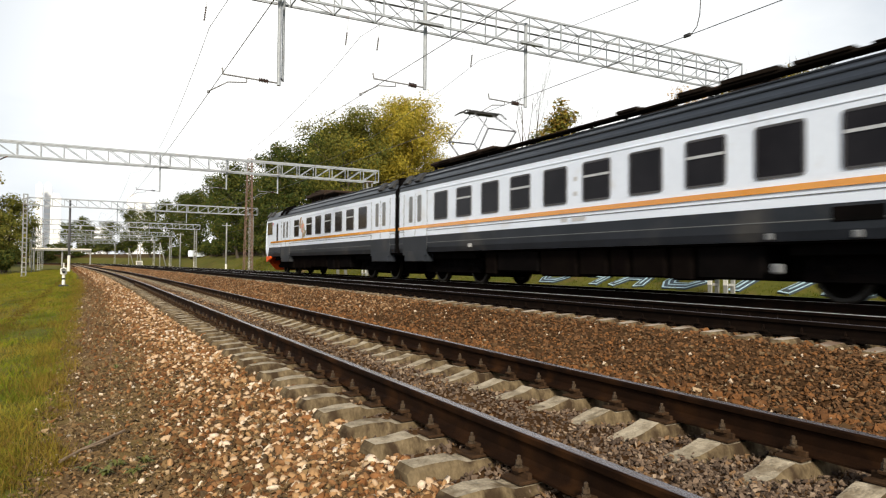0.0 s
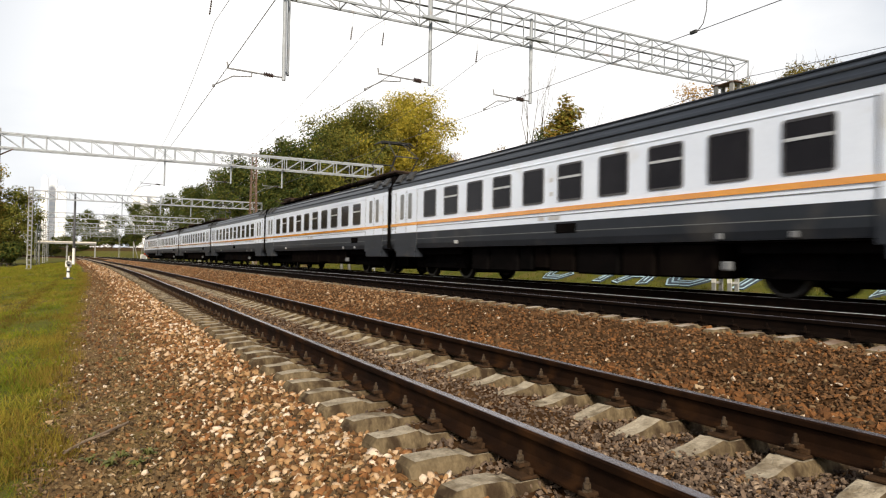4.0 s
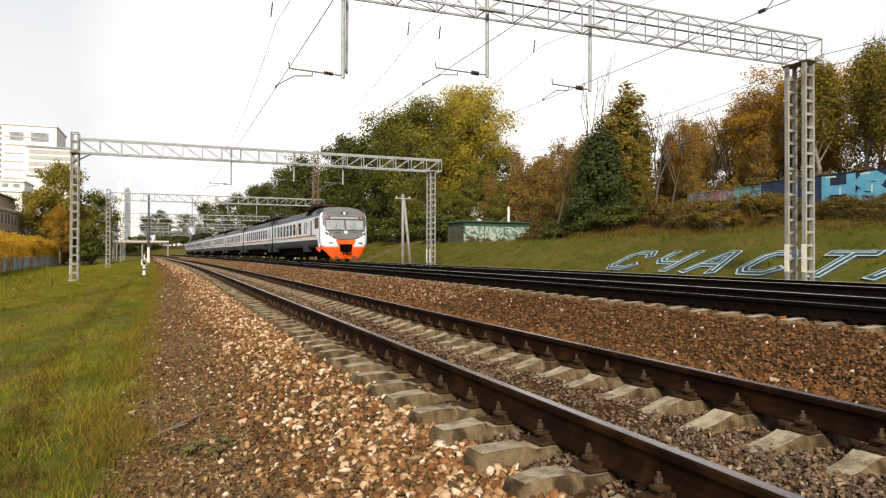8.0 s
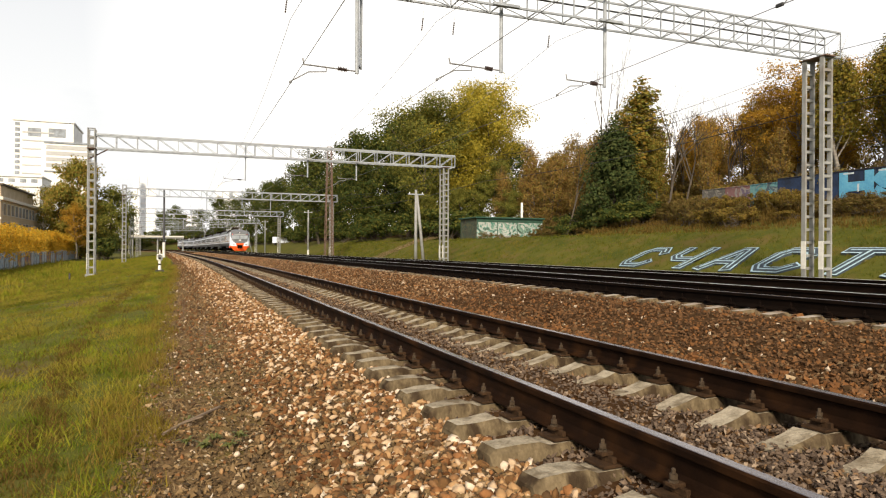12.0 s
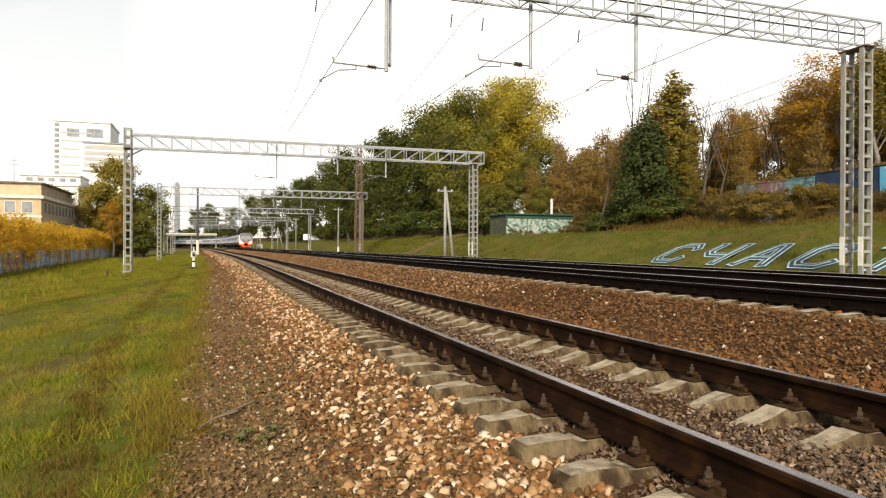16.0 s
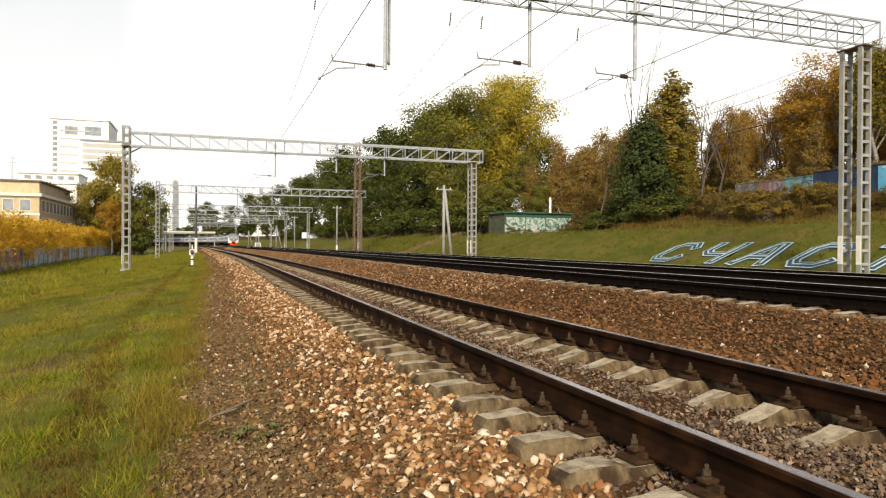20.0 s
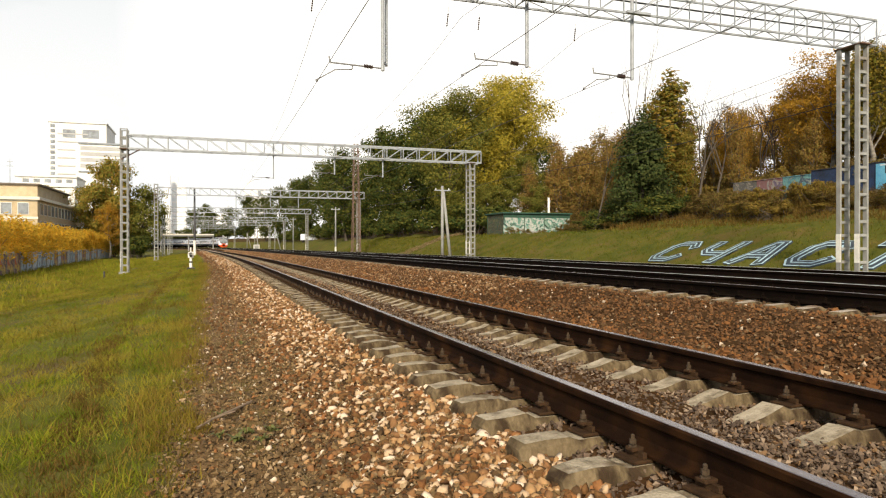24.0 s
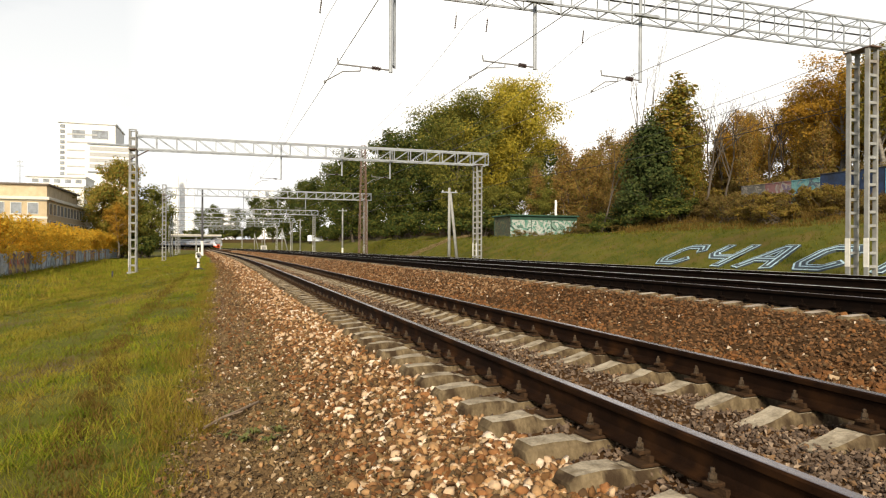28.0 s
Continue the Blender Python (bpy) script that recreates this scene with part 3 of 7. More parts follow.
def column_leg(parent, x, y, zb, zt, w=0.55, d=0.21):
    """Concrete ladder post: two flanges, cross webs between rectangular openings, wide foot."""
    mb = MB()
    mb.box(x - w / 2, x - w / 2 + .085, y - d / 2, y + d / 2, zb, zt, .012)
    mb.box(x + w / 2 - .085, x + w / 2, y - d / 2, y + d / 2, zb, zt, .012)
    n = 17
    h = (zt - zb) / n
    for k in range(n + 1):
        z = zb + k * h
        mb.box(x - w / 2 + .07, x + w / 2 - .07, y - d / 2 + .03, y + d / 2 - .03, max(zb, z - .06), min(zt, z + .06), .01)
    leg = part("column_leg", mb, M_POST, parent)
    foot = MB()
    foot.box(x - w / 2 - .1, x + w / 2 + .1, y - d / 2 - .09, y + d / 2 + .09, zb - .6, zb + .16, .03)
    part("foot", foot, M_POST, leg)
    paint = MB()
    paint.box(x - w / 2 - .004, x - w / 2 + .02, y - d / 2 - .004, y + d / 2 + .004, zb + .55, zb + 1.75)
    part("paint_band", paint, M_WHITEPAINT, leg, "white limewashed marking band")


def truss_beam(parent, x0, x1, y, z, level=True, single=True):
    """Box girder of four chords with posts and diagonals."""
    hw, h = 0.38, BEAM_H
    for yy in (y - hw, y + hw):
        for zz in (z, z + h):
            part("chord", MB().bar((x0, yy, zz), (x1, yy, zz), .07 if level else .12), M_STEEL, parent)
    bars = []
    fat = 1.0 if level else 1.7
    n = max(6, round((x1 - x0) / 1.45))
    st = (x1 - x0) / n
    for k in range(n + 1):
        xx = x0 + k * st
        for yy in (y - hw, y + hw):
            bars.append(((xx, yy, z), (xx, yy, z + h), .04 * fat))
            if k < n:
                a, b = (z, z + h) if k > n // 2 else (z + h, z)
                bars.append(((xx, yy, a), (xx + st, yy, b), .032 * fat))
        for zz in (z, z + h):
            bars.append(((xx, y - hw, zz), (xx, y + hw, zz), .035))
            if k < n and level:
                bars.append(((xx, y - hw, zz), (xx + st, y + hw, zz), .026))
    if single:
        for a, b, w in bars:
            part("brace_bar", MB().bar(a, b, w), M_STEEL, parent)
    else:
        br = MB()
        for a, b, w in bars:
            br.bar(a, b, w)
        part("bracing", br, M_STEEL, parent)["kind"] = "stuff"
    if not level:
        return
    cable = MB()
    cable.tube((x0, y + hw + .05, z + h * .72), (x1, y + hw + .05, z + h * .72), .035, n=6)
    part("cable_run", cable, M_BLACKPAINT, parent)


def insulator(mb, p0, p1, r=.075):
    """Stack of sheds between two points."""
    p0, p1 = Vector(p0), Vector(p1)
    n, ln = 6, (p1 - p0).length
    prof = [(.02, 0)]
    for k in range(n):
        prof += [(r * .45, ln * (k + .1) / n), (r, ln * (k + .5) / n), (r * .45, ln * (k + .9) / n)]
    mb.lathe(prof + [(.02, ln)], 10, Matrix.Translation(p0) @ (p1 - p0).to_track_quat("Z", "Y").to_matrix().to_4x4())


def gantry(k):
    y, ul, ur, BEAM_Z = GANTRIES[k]
    o = off(y)
    g = thing("catenary_gantry", "grey steel lattice catenary gantry on ladder-like concrete columns", "catenary gantry", "gantries over the tracks")
    for u in (ul, ur):
        zb = lie(u) - .02
        for yy in (y - COL_GAP, y + COL_GAP):
            column_leg(g, u + o, yy, zb, BEAM_Z - .08 if (k == 0 or u > 0) else BEAM_Z + BEAM_H + .45)
        cap = MB()
        cap.box(u + o - .3, u + o + .3, y - .66, y + .66, BEAM_Z - .09, BEAM_Z - .03, .01)
        if u < 0:
            cap.bar((u + o - .35, y, BEAM_Z - .9), (u + o + (1.1 if u < 0 else -1.1), y, BEAM_Z - .02), .09)
        part("bearing", cap, M_RUSTY, g)
    truss_beam(g, ul + o - (.7 if k == 0 else -.2), ur + o + .9, y, BEAM_Z, k == 0, k < 3)
    for i, (uw, up, zc) in enumerate(ARM_U):
        x, xp = uw + o, up + o
        zp = zc + .58
        post = MB()
        post.tube((xp, y - .1, zp - .08), (xp, y - .1, BEAM_Z + .9), .065, n=10)
        if i == 0 and k == 0:
            post.tube((xp + .2, y + .2, zp + .16), (xp + .2, y + .2, BEAM_Z + .9), .05, n=8)
            post.bar((xp, y - .1, zp + .2), (xp + .2, y + .2, zp + .2), .05)
        post.box(xp - .5, xp + .5, y - .56, y - .42, BEAM_Z - .06, BEAM_Z + .04, .01)
        hp = part("hanging_post", post, M_STEEL, g)
        arm = MB()
        arm.tube((xp, y - .1, zp), (xp - (xp - x) * .8, y - .1, zp + .05), .027, n=8)
        arm.tube((xp - (xp - x) * .8, y - .1, zp + .02), (xp - (xp - x) * .82, y - .1, zp + .24), .025, n=6)
        part("cantilever_arm", arm, M_ARM, hp)
        st = MB()
        a = Vector((xp - (xp - x) * .47, y - .1, zp + .03))
        st.tube(a, a + Vector((0, 0, -.14)), .02, n=6)
        st.line([a + Vector((0, 0, -.14)), a + Vector((-.5 * (a.x - x), 0, -.2)), (x, y - .1, zc + .06)], .02, 6)
        st.box(x - .04, x + .04, y - .14, y - .06, zc, zc + .08, .01)
        part("steady_arm", st, M_ARM, hp)
        ins = MB()
        insulator(ins, (xp - .32, y - .1, zp + .01), (xp - .62, y - .1, zp + .03), .085)
        part("insulator", ins, M_INSUL, hp, "dark glazed insulator")
        if k == 0:
            for dx_ in ((-.1,), (-.46, .66), (-.28,))[i]:
                hang = MB()
                hang.tube((x + dx_ + .05, y + .02, BEAM_Z), (x + dx_, y + .02, 8.78), .006, n=5)
                part("hanger", hang, M_WIRE, g)
                ins = MB()
                insulator(ins, (x + dx_, y + .02, 8.78), (x + dx_ - .05, y + .02, 8.34), .034)
                part("insulator", ins, M_INSUL, g)
    return g


for _k in range(len(GANTRIES)):
    gantry(_k)


def build_wires():
    ys = [-45] + [g[0] for g in GANTRIES] + [350]
    for i, (uw, up, zc) in enumerate(ARM_U):
        wire = thing("contact_wire", "thin contact and messenger wires hung over the track", "overhead wire", "overhead wires")
        con, mes, drop = MB(), MB(), MB()
        pc, pm = [], []
        for a, b in zip(ys, ys[1:]):
            n = 14
            for k in range(n):
                t = k / n
                y = a + (b - a) * t
                sag = 4 * t * (1 - t)
                x = uw + off(y)
                pc.append((x, y, zc))
                pm.append((uw + off(y), y, zc + 2.0 - 1.35 * sag))
                if k % 2:
                    drop.tube(pc[-1], pm[-1], .0025, n=4, caps=False)
        part("contact_line", con.line(pc, .011, 5), M_WIRE, wire)
        part("messenger_line", mes.line(pm, .009, 5), M_WIRE, wire)
        part("dropper", drop, M_WIRE, wire)["kind"] = "stuff"
        if i == 2:
            loop = [(uw, 11.3, zc + .02), (uw + .12, 11.3, zc + .05), (uw + .32, 11.3, zc + .28), (uw + .42, 11.3, zc + .6), (uw + .45, 11.3, zc + 1.0), (uw + .3, 11.3, zc + 1.35), (uw, 11.3, zc + 1.45)]
            part("jumper", MB().line(loop, .012, 5), M_BLACKPAINT, wire, "black jumper loop between the wires")
            part("clamp", MB().box(uw - .03, uw + .03, 11.2, 11.4, zc - .03, zc + .05, .01), M_BLACKPAINT, wire)
    for u, z, sag, r in ((26.9, 7.6, .4, .022), (26.7, 9.9, .9, .014), (27.6, 9.6, .9, .014)):
        pts = []
        for a, b in zip(ys, ys[1:]):
            for k in range(12):
                t = k / 12
                y = a + (b - a) * t
                pts.append((u + off(y), y, z - sag * 4 * t * (1 - t)))
        f = thing("feeder_cable", "dark feeder cable slung along the gantry columns", "cable", "feeder cables")
        part("conductor", MB().line(pts, r, 5), M_BLACKPAINT, f)


build_wires()

# ---------------------------------------------------------------- commuter train
CAR = 21.35
ROOF = [(1.745, 3.32), (1.73, 3.42), (1.66, 3.58), (1.5, 3.78), (1.22, 3.96), (.85, 4.08), (.45, 4.14), (0, 4.16)]


def rounded(w, h, r, n=4):
    pts = []
    for cx, cy, a0 in ((w / 2 - r, h / 2 - r, 0), (-w / 2 + r, h / 2 - r, 90), (-w / 2 + r, -h / 2 + r, 180), (w / 2 - r, -h / 2 + r, 270)):
        for k in range(n + 1):
            a = radians(a0 + 90 * k / n)
            pts.append((cx + r * math.cos(a), cy + r * math.sin(a)))
    return pts


def plate(w, h, r, t):
    """Rounded plate in the y-z plane, from x 0 to -t (outwards)."""
    return MB().prism(rounded(w, h, r), 0, -t, "x")


def ring(w, h, r, rim, t):
    a, b = rounded(w, h, r), rounded(w - 2 * rim, h - 2 * rim, max(.01, r - rim))
    n = len(a)
    vs = [(x, p, q) for x in (0, -t) for pts in (a, b) for p, q in pts]
    fs = []
    for k in range(n):
        j = (k + 1) % n
        fs += [(k, j, 2 * n + j, 2 * n + k), (n + k, n + j, 3 * n + j, 3 * n + k), (2 * n + k, 2 * n + j, 3 * n + j, 3 * n + k)]
    return MB().add(vs, fs)


TM = {}


def train_meshes():
    TM["pane"] = mesh_of("pane", plate(.88, .86, .05, .008), M_GLASS)
    TM["frame"] = mesh_of("frame", ring(.96, .94, .075, .045, .016), M_RUBBER)
    TM["bar"] = mesh_of("bar", MB().box(-.018, 0, -.44, .44, -.025, .03), M_ALU)
    TM["leaf"] = mesh_of("door_leaf", MB().box(-.012, .0, -.46, .46, -1.0, 1.12, .008), M_TRAINWHITE)
    TM["seam"] = mesh_of("door_seam", MB().box(-.008, 0, -.011, .011, -1.02, 1.04), M_SEAM)
    TM["leafwin"] = mesh_of("door_pane", plate(.26, .9, .05, .008), M_DOORGLASS)
    TM["leafgasket"] = mesh_of("door_gasket", ring(.31, .95, .07, .03, .012), M_SEAM)
    TM["doorlow"] = mesh_of("door_foot", MB().box(-.014, 0, -.98, .98, -.34, .34, .01), M_TRAINGREY)
    TM["step"] = mesh_of("step_box", MB().box(-.02, .35, -.82, .82, -.19, .19, .015), M_TRAINGREY)
    w = MB()
    w.lathe([(.2, -.09), (.47, -.07), (.525, -.065), (.525, .05), (.55, .055), (.55, .085), (.45, .08), (.4, .04), (.16, .06), (.14, .1)], 28, Matrix.Rotation(radians(90), 4, "Y"))
    TM["wheel"] = mesh_of("wheel", w, M_WHEEL)
    t = MB()
    t.lathe([(.50, -.072), (.526, -.066), (.528, .05), (.50, .05)], 28, Matrix.Rotation(radians(90), 4, "Y"))
    TM["tyre"] = mesh_of("tyre", t, M_WHEELRIM)
    b = MB()
    for s in (-1, 1):
        b.box(s * 1.02 - .09, s * 1.02 + .09, -1.85, 1.85, .44, .84, .03)
        for y in (-1.3, 1.3):
            b.box(s * 1.06 - .13, s * 1.06 + .13, y - .2, y + .2, .36, .68, .04)
            for d in (-.33, .33):
                b.tube((s * 1.06, y + d, .6), (s * 1.06, y + d, .9), .1, n=10)
        b.tube((s * 1.06, -.22, .5), (s * 1.06, -.22, 1.0), .13, n=10)
        b.tube((s * 1.06, .22, .5), (s * 1.06, .22, 1.0), .13, n=10)
        b.box(s * 1.1 - .1, s * 1.1 + .1, -1.8, 1.8, .34, .52, .02)
        b.box(s * 1.3 - .1, s * 1.3 + .1, -1.9, 1.9, .80, 1.03, .02)
    b.box(-1, 1, -.3, .3, .55, .85, .04)
    # added solid block; its black stands in for shadow between the wheels
    b.box(-.6, .6, -2.0, 2.0, .22, .95, .05)
    for y in (-1.3, 1.3):
        b.tube((-1.1, y, .525), (1.1, y, .525), .09, n=10)
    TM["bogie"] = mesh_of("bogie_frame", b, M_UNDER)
    c = MB()
    c.lathe([(.11, 0), (.12, .05), (.06, .07), (.05, .1)], 12, Matrix.Rotation(radians(-90), 4, "Y"))
    TM["cap"] = mesh_of("axle_cap", c, M_WHEEL)


def side_window(parent, s, y, bar):
    w = put("window_frame", TM["frame"], parent, Matrix.Translation((s * 1.745, y, 2.59)) @ (Matrix.Identity(4) if s < 0 else Matrix.Rotation(math.pi, 4, "Z")))
    put("pane", TM["pane"], w)
    if bar:
        put("bar", TM["bar"], w, Matrix.Translation((-.008, 0, .12)))


def door_set(parent, s, y):
    turn = Matrix.Identity(4) if s < 0 else Matrix.Rotation(math.pi, 4, "Z")
    for d in (-.475, .475):
        lf = put("door_leaf", TM["leaf"], parent, Matrix.Translation((s * 1.748, y + d, 2.1)) @ turn)
        put("door_gasket", TM["leafgasket"], lf, Matrix.Translation((-.012, .12 if d * -s < 0 else -.12, .5)))
        put("door_pane", TM["leafwin"], lf, Matrix.Translation((-.014, .12 if d * -s < 0 else -.12, .5)))
    for d in (-.965, 0, .965):
        put("door_seam", TM["seam"], parent, Matrix.Translation((s * 1.757, y + d, 2.16)) @ turn)
    put("door_foot", TM["doorlow"], parent, Matrix.Translation((s * 1.764, y, 1.27)) @ turn)
    put("step_box", TM["step"], parent, Matrix.Translation((s * 1.76, y, .9)) @ turn)


def nose_pt(f, z, out=0.0):
    """A point of the cab's front: f from -1 to 1 across, z over the rails; y grows forwards."""
    hw = float(np.interp(z, [.1, .9, 1.4, 3.3, 3.6, 3.85, 4.02, 4.14], [1.30, 1.60, 1.745, 1.745, 1.64, 1.38, 1.02, .42])) + out
    yf = float(np.interp(z, [.1, .6, 1.3, 1.8, 2.25, 3.1, 3.5, 3.8, 4.02, 4.14], [.70, .86, .98, .98, .93, .62, .46, .3, .15, .05])) + out
    return (hw * f, yf * max(0.0, 1 - abs(f) ** 6.0) ** .3, z if z < 3.5 else 3.5 + (z - 3.5) * .78)


def nose_patch(f0, f1, z0, z1, out, n=14, m=8, low=None):
    rows = []
    for j in range(m + 1):
        row = []
        for i in range(n + 1):
            f = math.sin(math.pi / 2 * (math.asin(f0) * 2 / math.pi + (math.asin(f1) - math.asin(f0)) * 2 / math.pi * i / n)) if abs(f0) == 1 else f0 + (f1 - f0) * i / n
            za = z0 if low is None else low(f)
            row.append(nose_pt(f, za + (z1 - za) * j / m, out))
        rows.append(row)
    return MB().grid(rows)


def thick(ob, t):
    s = ob.modifiers.new("thickness", "SOLIDIFY")
    s.thickness, s.offset = t, -1
    return ob


END_WALL = [(-1.75, 1.06), (-.5, 1.06), (-.5, 3.0), (.5, 3.0), (.5, 1.06), (1.75, 1.06), (1.75, 3.4), (1.5, 3.82), (.9, 4.12), (-.9, 4.12), (-1.5, 3.82), (-1.75, 3.4)]


def car_shell(car, y0, y1, cab):
    """Roof, white upper side and grey lower side of one car between y0 and y1."""
    ylow = y1 if not cab else y1 - .55
    for s in (-1, 1):
        lo = MB()
        side = [(1.70, 1.61), (1.745, 1.61), (1.745, 1.33), (1.735, 1.2), (1.68, 1.04), (1.6, 1.04), (1.68, 1.33)]
        lo.prism([(s * p, q) for p, q in side], y0, ylow, "y")
        part("lower_side", lo, M_TRAINGREY, car)
        if cab:
            part("lower_wedge", MB().prism([(y1 - .56, 1.61), (y1 - .62, 1.04), (y1 - .2, 1.04), (y1 - .42, 1.35)], s * 1.66, s * 1.744, "x"), M_TRAINGREY, car)
    part("floor_frame", MB().box(-1.62, 1.62, y0 + .02, y1 - .02, 1.0, 1.1, .01), M_UNDER, car)
    for s in (-1, 1):
        up = MB()
        up.box(min(s * 1.69, s * 1.742), max(s * 1.69, s * 1.742), y0, y1, 1.61, 3.33, .004)
        up.box(min(s * 1.69, s * 1.756), max(s * 1.69, s * 1.756), y0, y1, 3.17, 3.2, .003)
        if cab:
            up.prism([(y1 - .44, 1.61), (y1 - .42, 1.4), (y1 - .1, 1.04), (y1, 1.04), (y1, 1.61)], s * 1.69, s * 1.744, "x")
        part("upper_side", up, M_TRAINWHITE, car)
    ends = (y0,) if cab else (y0, y1)
    # end walls are blackened and lap over the sides as the gap's shade
    for e in ends:
        d = .06 if e == y0 else -.06
        up = MB().prism(END_WALL, min(e - d * .2, e + d), max(e - d * .2, e + d), "y")
        part("end_wall", up, M_UNDER, car)
    st = MB()
    ys = (y0 + .02, y1 - 1.0 if cab else y1 - .02)
    for s in (-1, 1):
        st.box(min(s * 1.735, s * 1.766), max(s * 1.735, s * 1.766), ys[0], ys[1], 1.875, 1.985)
    part("stripe", st, M_TRAINORANGE, car, "orange waist stripe")
    ln = MB()
    for s in (-1, 1):
        for z in (1.36, 1.78):
            ln.box(min(s * 1.735, s * 1.753), max(s * 1.735, s * 1.753), y0, y1 - (.6 if cab else 0), z, z + .016)
    part("side_bead", ln, M_SEAM, car)
    prof = [(-x, z) for x, z in ROOF] + [(x, z) for x, z in ROOF[::-1][1:]]
    rf = MB()
    def low(y, z):
        """The roof falls a little towards the cab."""
        k = 1 - .22 * max(0.0, 1 - (y1 - y) / 2.6) ** 1.5 if cab else 1.0
        return z if z < 3.5 else 3.5 + (z - 3.5) * k

    rf.grid([[(x, y, low(y, z)) for x, z in prof] for y in np.linspace(y0, y1, 28 if cab else 8)])
    for e in (y0, y1):
        rf.add([(x, e, low(e, z)) for x, z in prof], [tuple(range(len(prof)))])
    roof = part("roof", rf, M_TRAINROOF, car)
    for s in (-1, 1):
        rb = MB()
        for x, z in ((1.71, 3.5), (1.56, 3.73), (1.32, 3.92)):
            rb.tube((s * x, y0, z), (s * x, y1 - (2.7 if cab else 0), z), .022, n=6)
        part("roof_rib", rb, M_TRAINGREY, roof)


def roof_gear(car, rng, pan):
    if pan:
        w = MB()
        for s in (-.75, .75):
            w.box(s - .16, s + .16, -9.5, 9.3, 4.20, 4.25, .01)
            y = -9.4
            while y < 8.6:
                ln = rng.uniform(.7, 1.7)
                if rng.random() < .7:
                    w.box(s - .2, s + .2, y, y + ln * .8, 4.25, 4.25 + rng.uniform(.03, .10), .012)
                y += ln
            for y in np.arange(-9.4, 9.4, 1.25):
                w.box(s - .05, s + .05, y - .03, y + .03, 4.05, 4.21)
        part("walkway", w, M_ROOFGEAR, car, "brown roof walkway")
    for y in (-9.9, -8.8, 9.0, 10.0):
        for s in (-1, 1):
            part("roof_vent", MB().prism([(s * 1.66, 3.56), (s * 1.73, 3.62), (s * 1.52, 3.92), (s * 1.4, 3.92)], y - .22, y + .22, "y"), M_BLACKPAINT, car)
    for y in np.arange(-6.5, 7, 2.6) if pan else ():
        v = MB().box(-.45, .45, y - .6, y + .6, 4.1, 4.22 + .08 * rng.random(), .05)
        part("roof_box", v, M_ROOFGEAR, car)
    if pan and pan < 0:
        for ya, yb, za, zb in ((6.9, 10.3, 4.24, 4.36), (7.6, 9.4, 4.36, 4.50), (8.1, 10.0, 4.50, 4.56)):
            part("roof_resistor", MB().box(-.85, .85, ya, yb, za, zb, .04), M_ROOFBROWN, car, "brown roof resistor housing")
    if pan:
        yc = pan
        b = MB().box(-.95, .95, yc - 2.3, yc + 2.1, 4.26, 4.38, .04)
        b.box(-.7, .7, yc - 1.8, yc + .4, 4.38, 4.46, .03)
        base = part("pantograph_base", b, M_ROOFBROWN, car, "brown pantograph base")
        p = MB()
        for e in (-1, 1):
            for s in (-.5, .5):
                p.tube((s, yc + e * .6, 4.42), (s * 1.1, yc + e * 1.38, 5.12), .03, n=6)
                p.tube((s * 1.1, yc + e * 1.38, 5.12), (s * .7, yc + e * .12, 5.92), .02, n=6)
            p.tube((-.55, yc + e * 1.38, 5.12), (.55, yc + e * 1.38, 5.12), .028, n=6)
            p.tube((-.5, yc + e * .6, 4.42), (.5, yc + e * .6, 4.42), .04, n=6)
        part("pantograph_frame", p, M_RUBBER, base)
        h = MB()
        for d in (-.18, .18):
            h.line([(-.95, yc + d, 5.8), (-.7, yc + d, 5.96), (.7, yc + d, 5.96), (.95, yc + d, 5.8)], .028, 6)
        h.box(-.6, .6, yc - .18, yc + .18, 5.9, 5.94)
        part("collector_head", h, M_BLACKPAINT, base)


def under_gear(car, rng, motor, cab_y):
    for yb in (-7.25, 7.25):
        bg = put("bogie_frame", TM["bogie"], car, Matrix.Translation((0, yb, 0)))
        for yw in (-1.3, 1.3):
            for s in (-1, 1):
                turn = Matrix.Identity(4) if s < 0 else Matrix.Rotation(math.pi, 4, "Z")
                put("wheel", TM["wheel"], bg, Matrix.Translation((s * .8, yw, .525)) @ turn)
                put("tyre", TM["tyre"], bg, Matrix.Translation((s * .8, yw, .525)) @ turn)
                put("axle_cap", TM["cap"], bg, Matrix.Translation((s * 1.18, yw, .525)) @ (Matrix.Identity(4) if s < 0 else turn))
    y = -4.9
    while y < 4.6:
        ln = rng.choice((.7, 1.1, 1.6, 2.1))
        for s in (-1, 1):
            zb = rng.choice((.32, .36, .42))
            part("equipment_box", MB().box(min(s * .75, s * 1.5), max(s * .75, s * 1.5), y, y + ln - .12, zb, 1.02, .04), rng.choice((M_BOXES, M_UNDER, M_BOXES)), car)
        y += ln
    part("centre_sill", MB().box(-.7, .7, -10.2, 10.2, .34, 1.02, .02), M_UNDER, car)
    for e in (-1, 1):
        if e == cab_y:
            continue
        # gangway made wide and black to stand for the dark between cars
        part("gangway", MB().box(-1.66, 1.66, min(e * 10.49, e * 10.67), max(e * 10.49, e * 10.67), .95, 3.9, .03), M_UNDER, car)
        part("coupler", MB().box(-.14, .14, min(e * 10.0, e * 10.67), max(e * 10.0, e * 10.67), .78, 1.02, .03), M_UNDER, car)


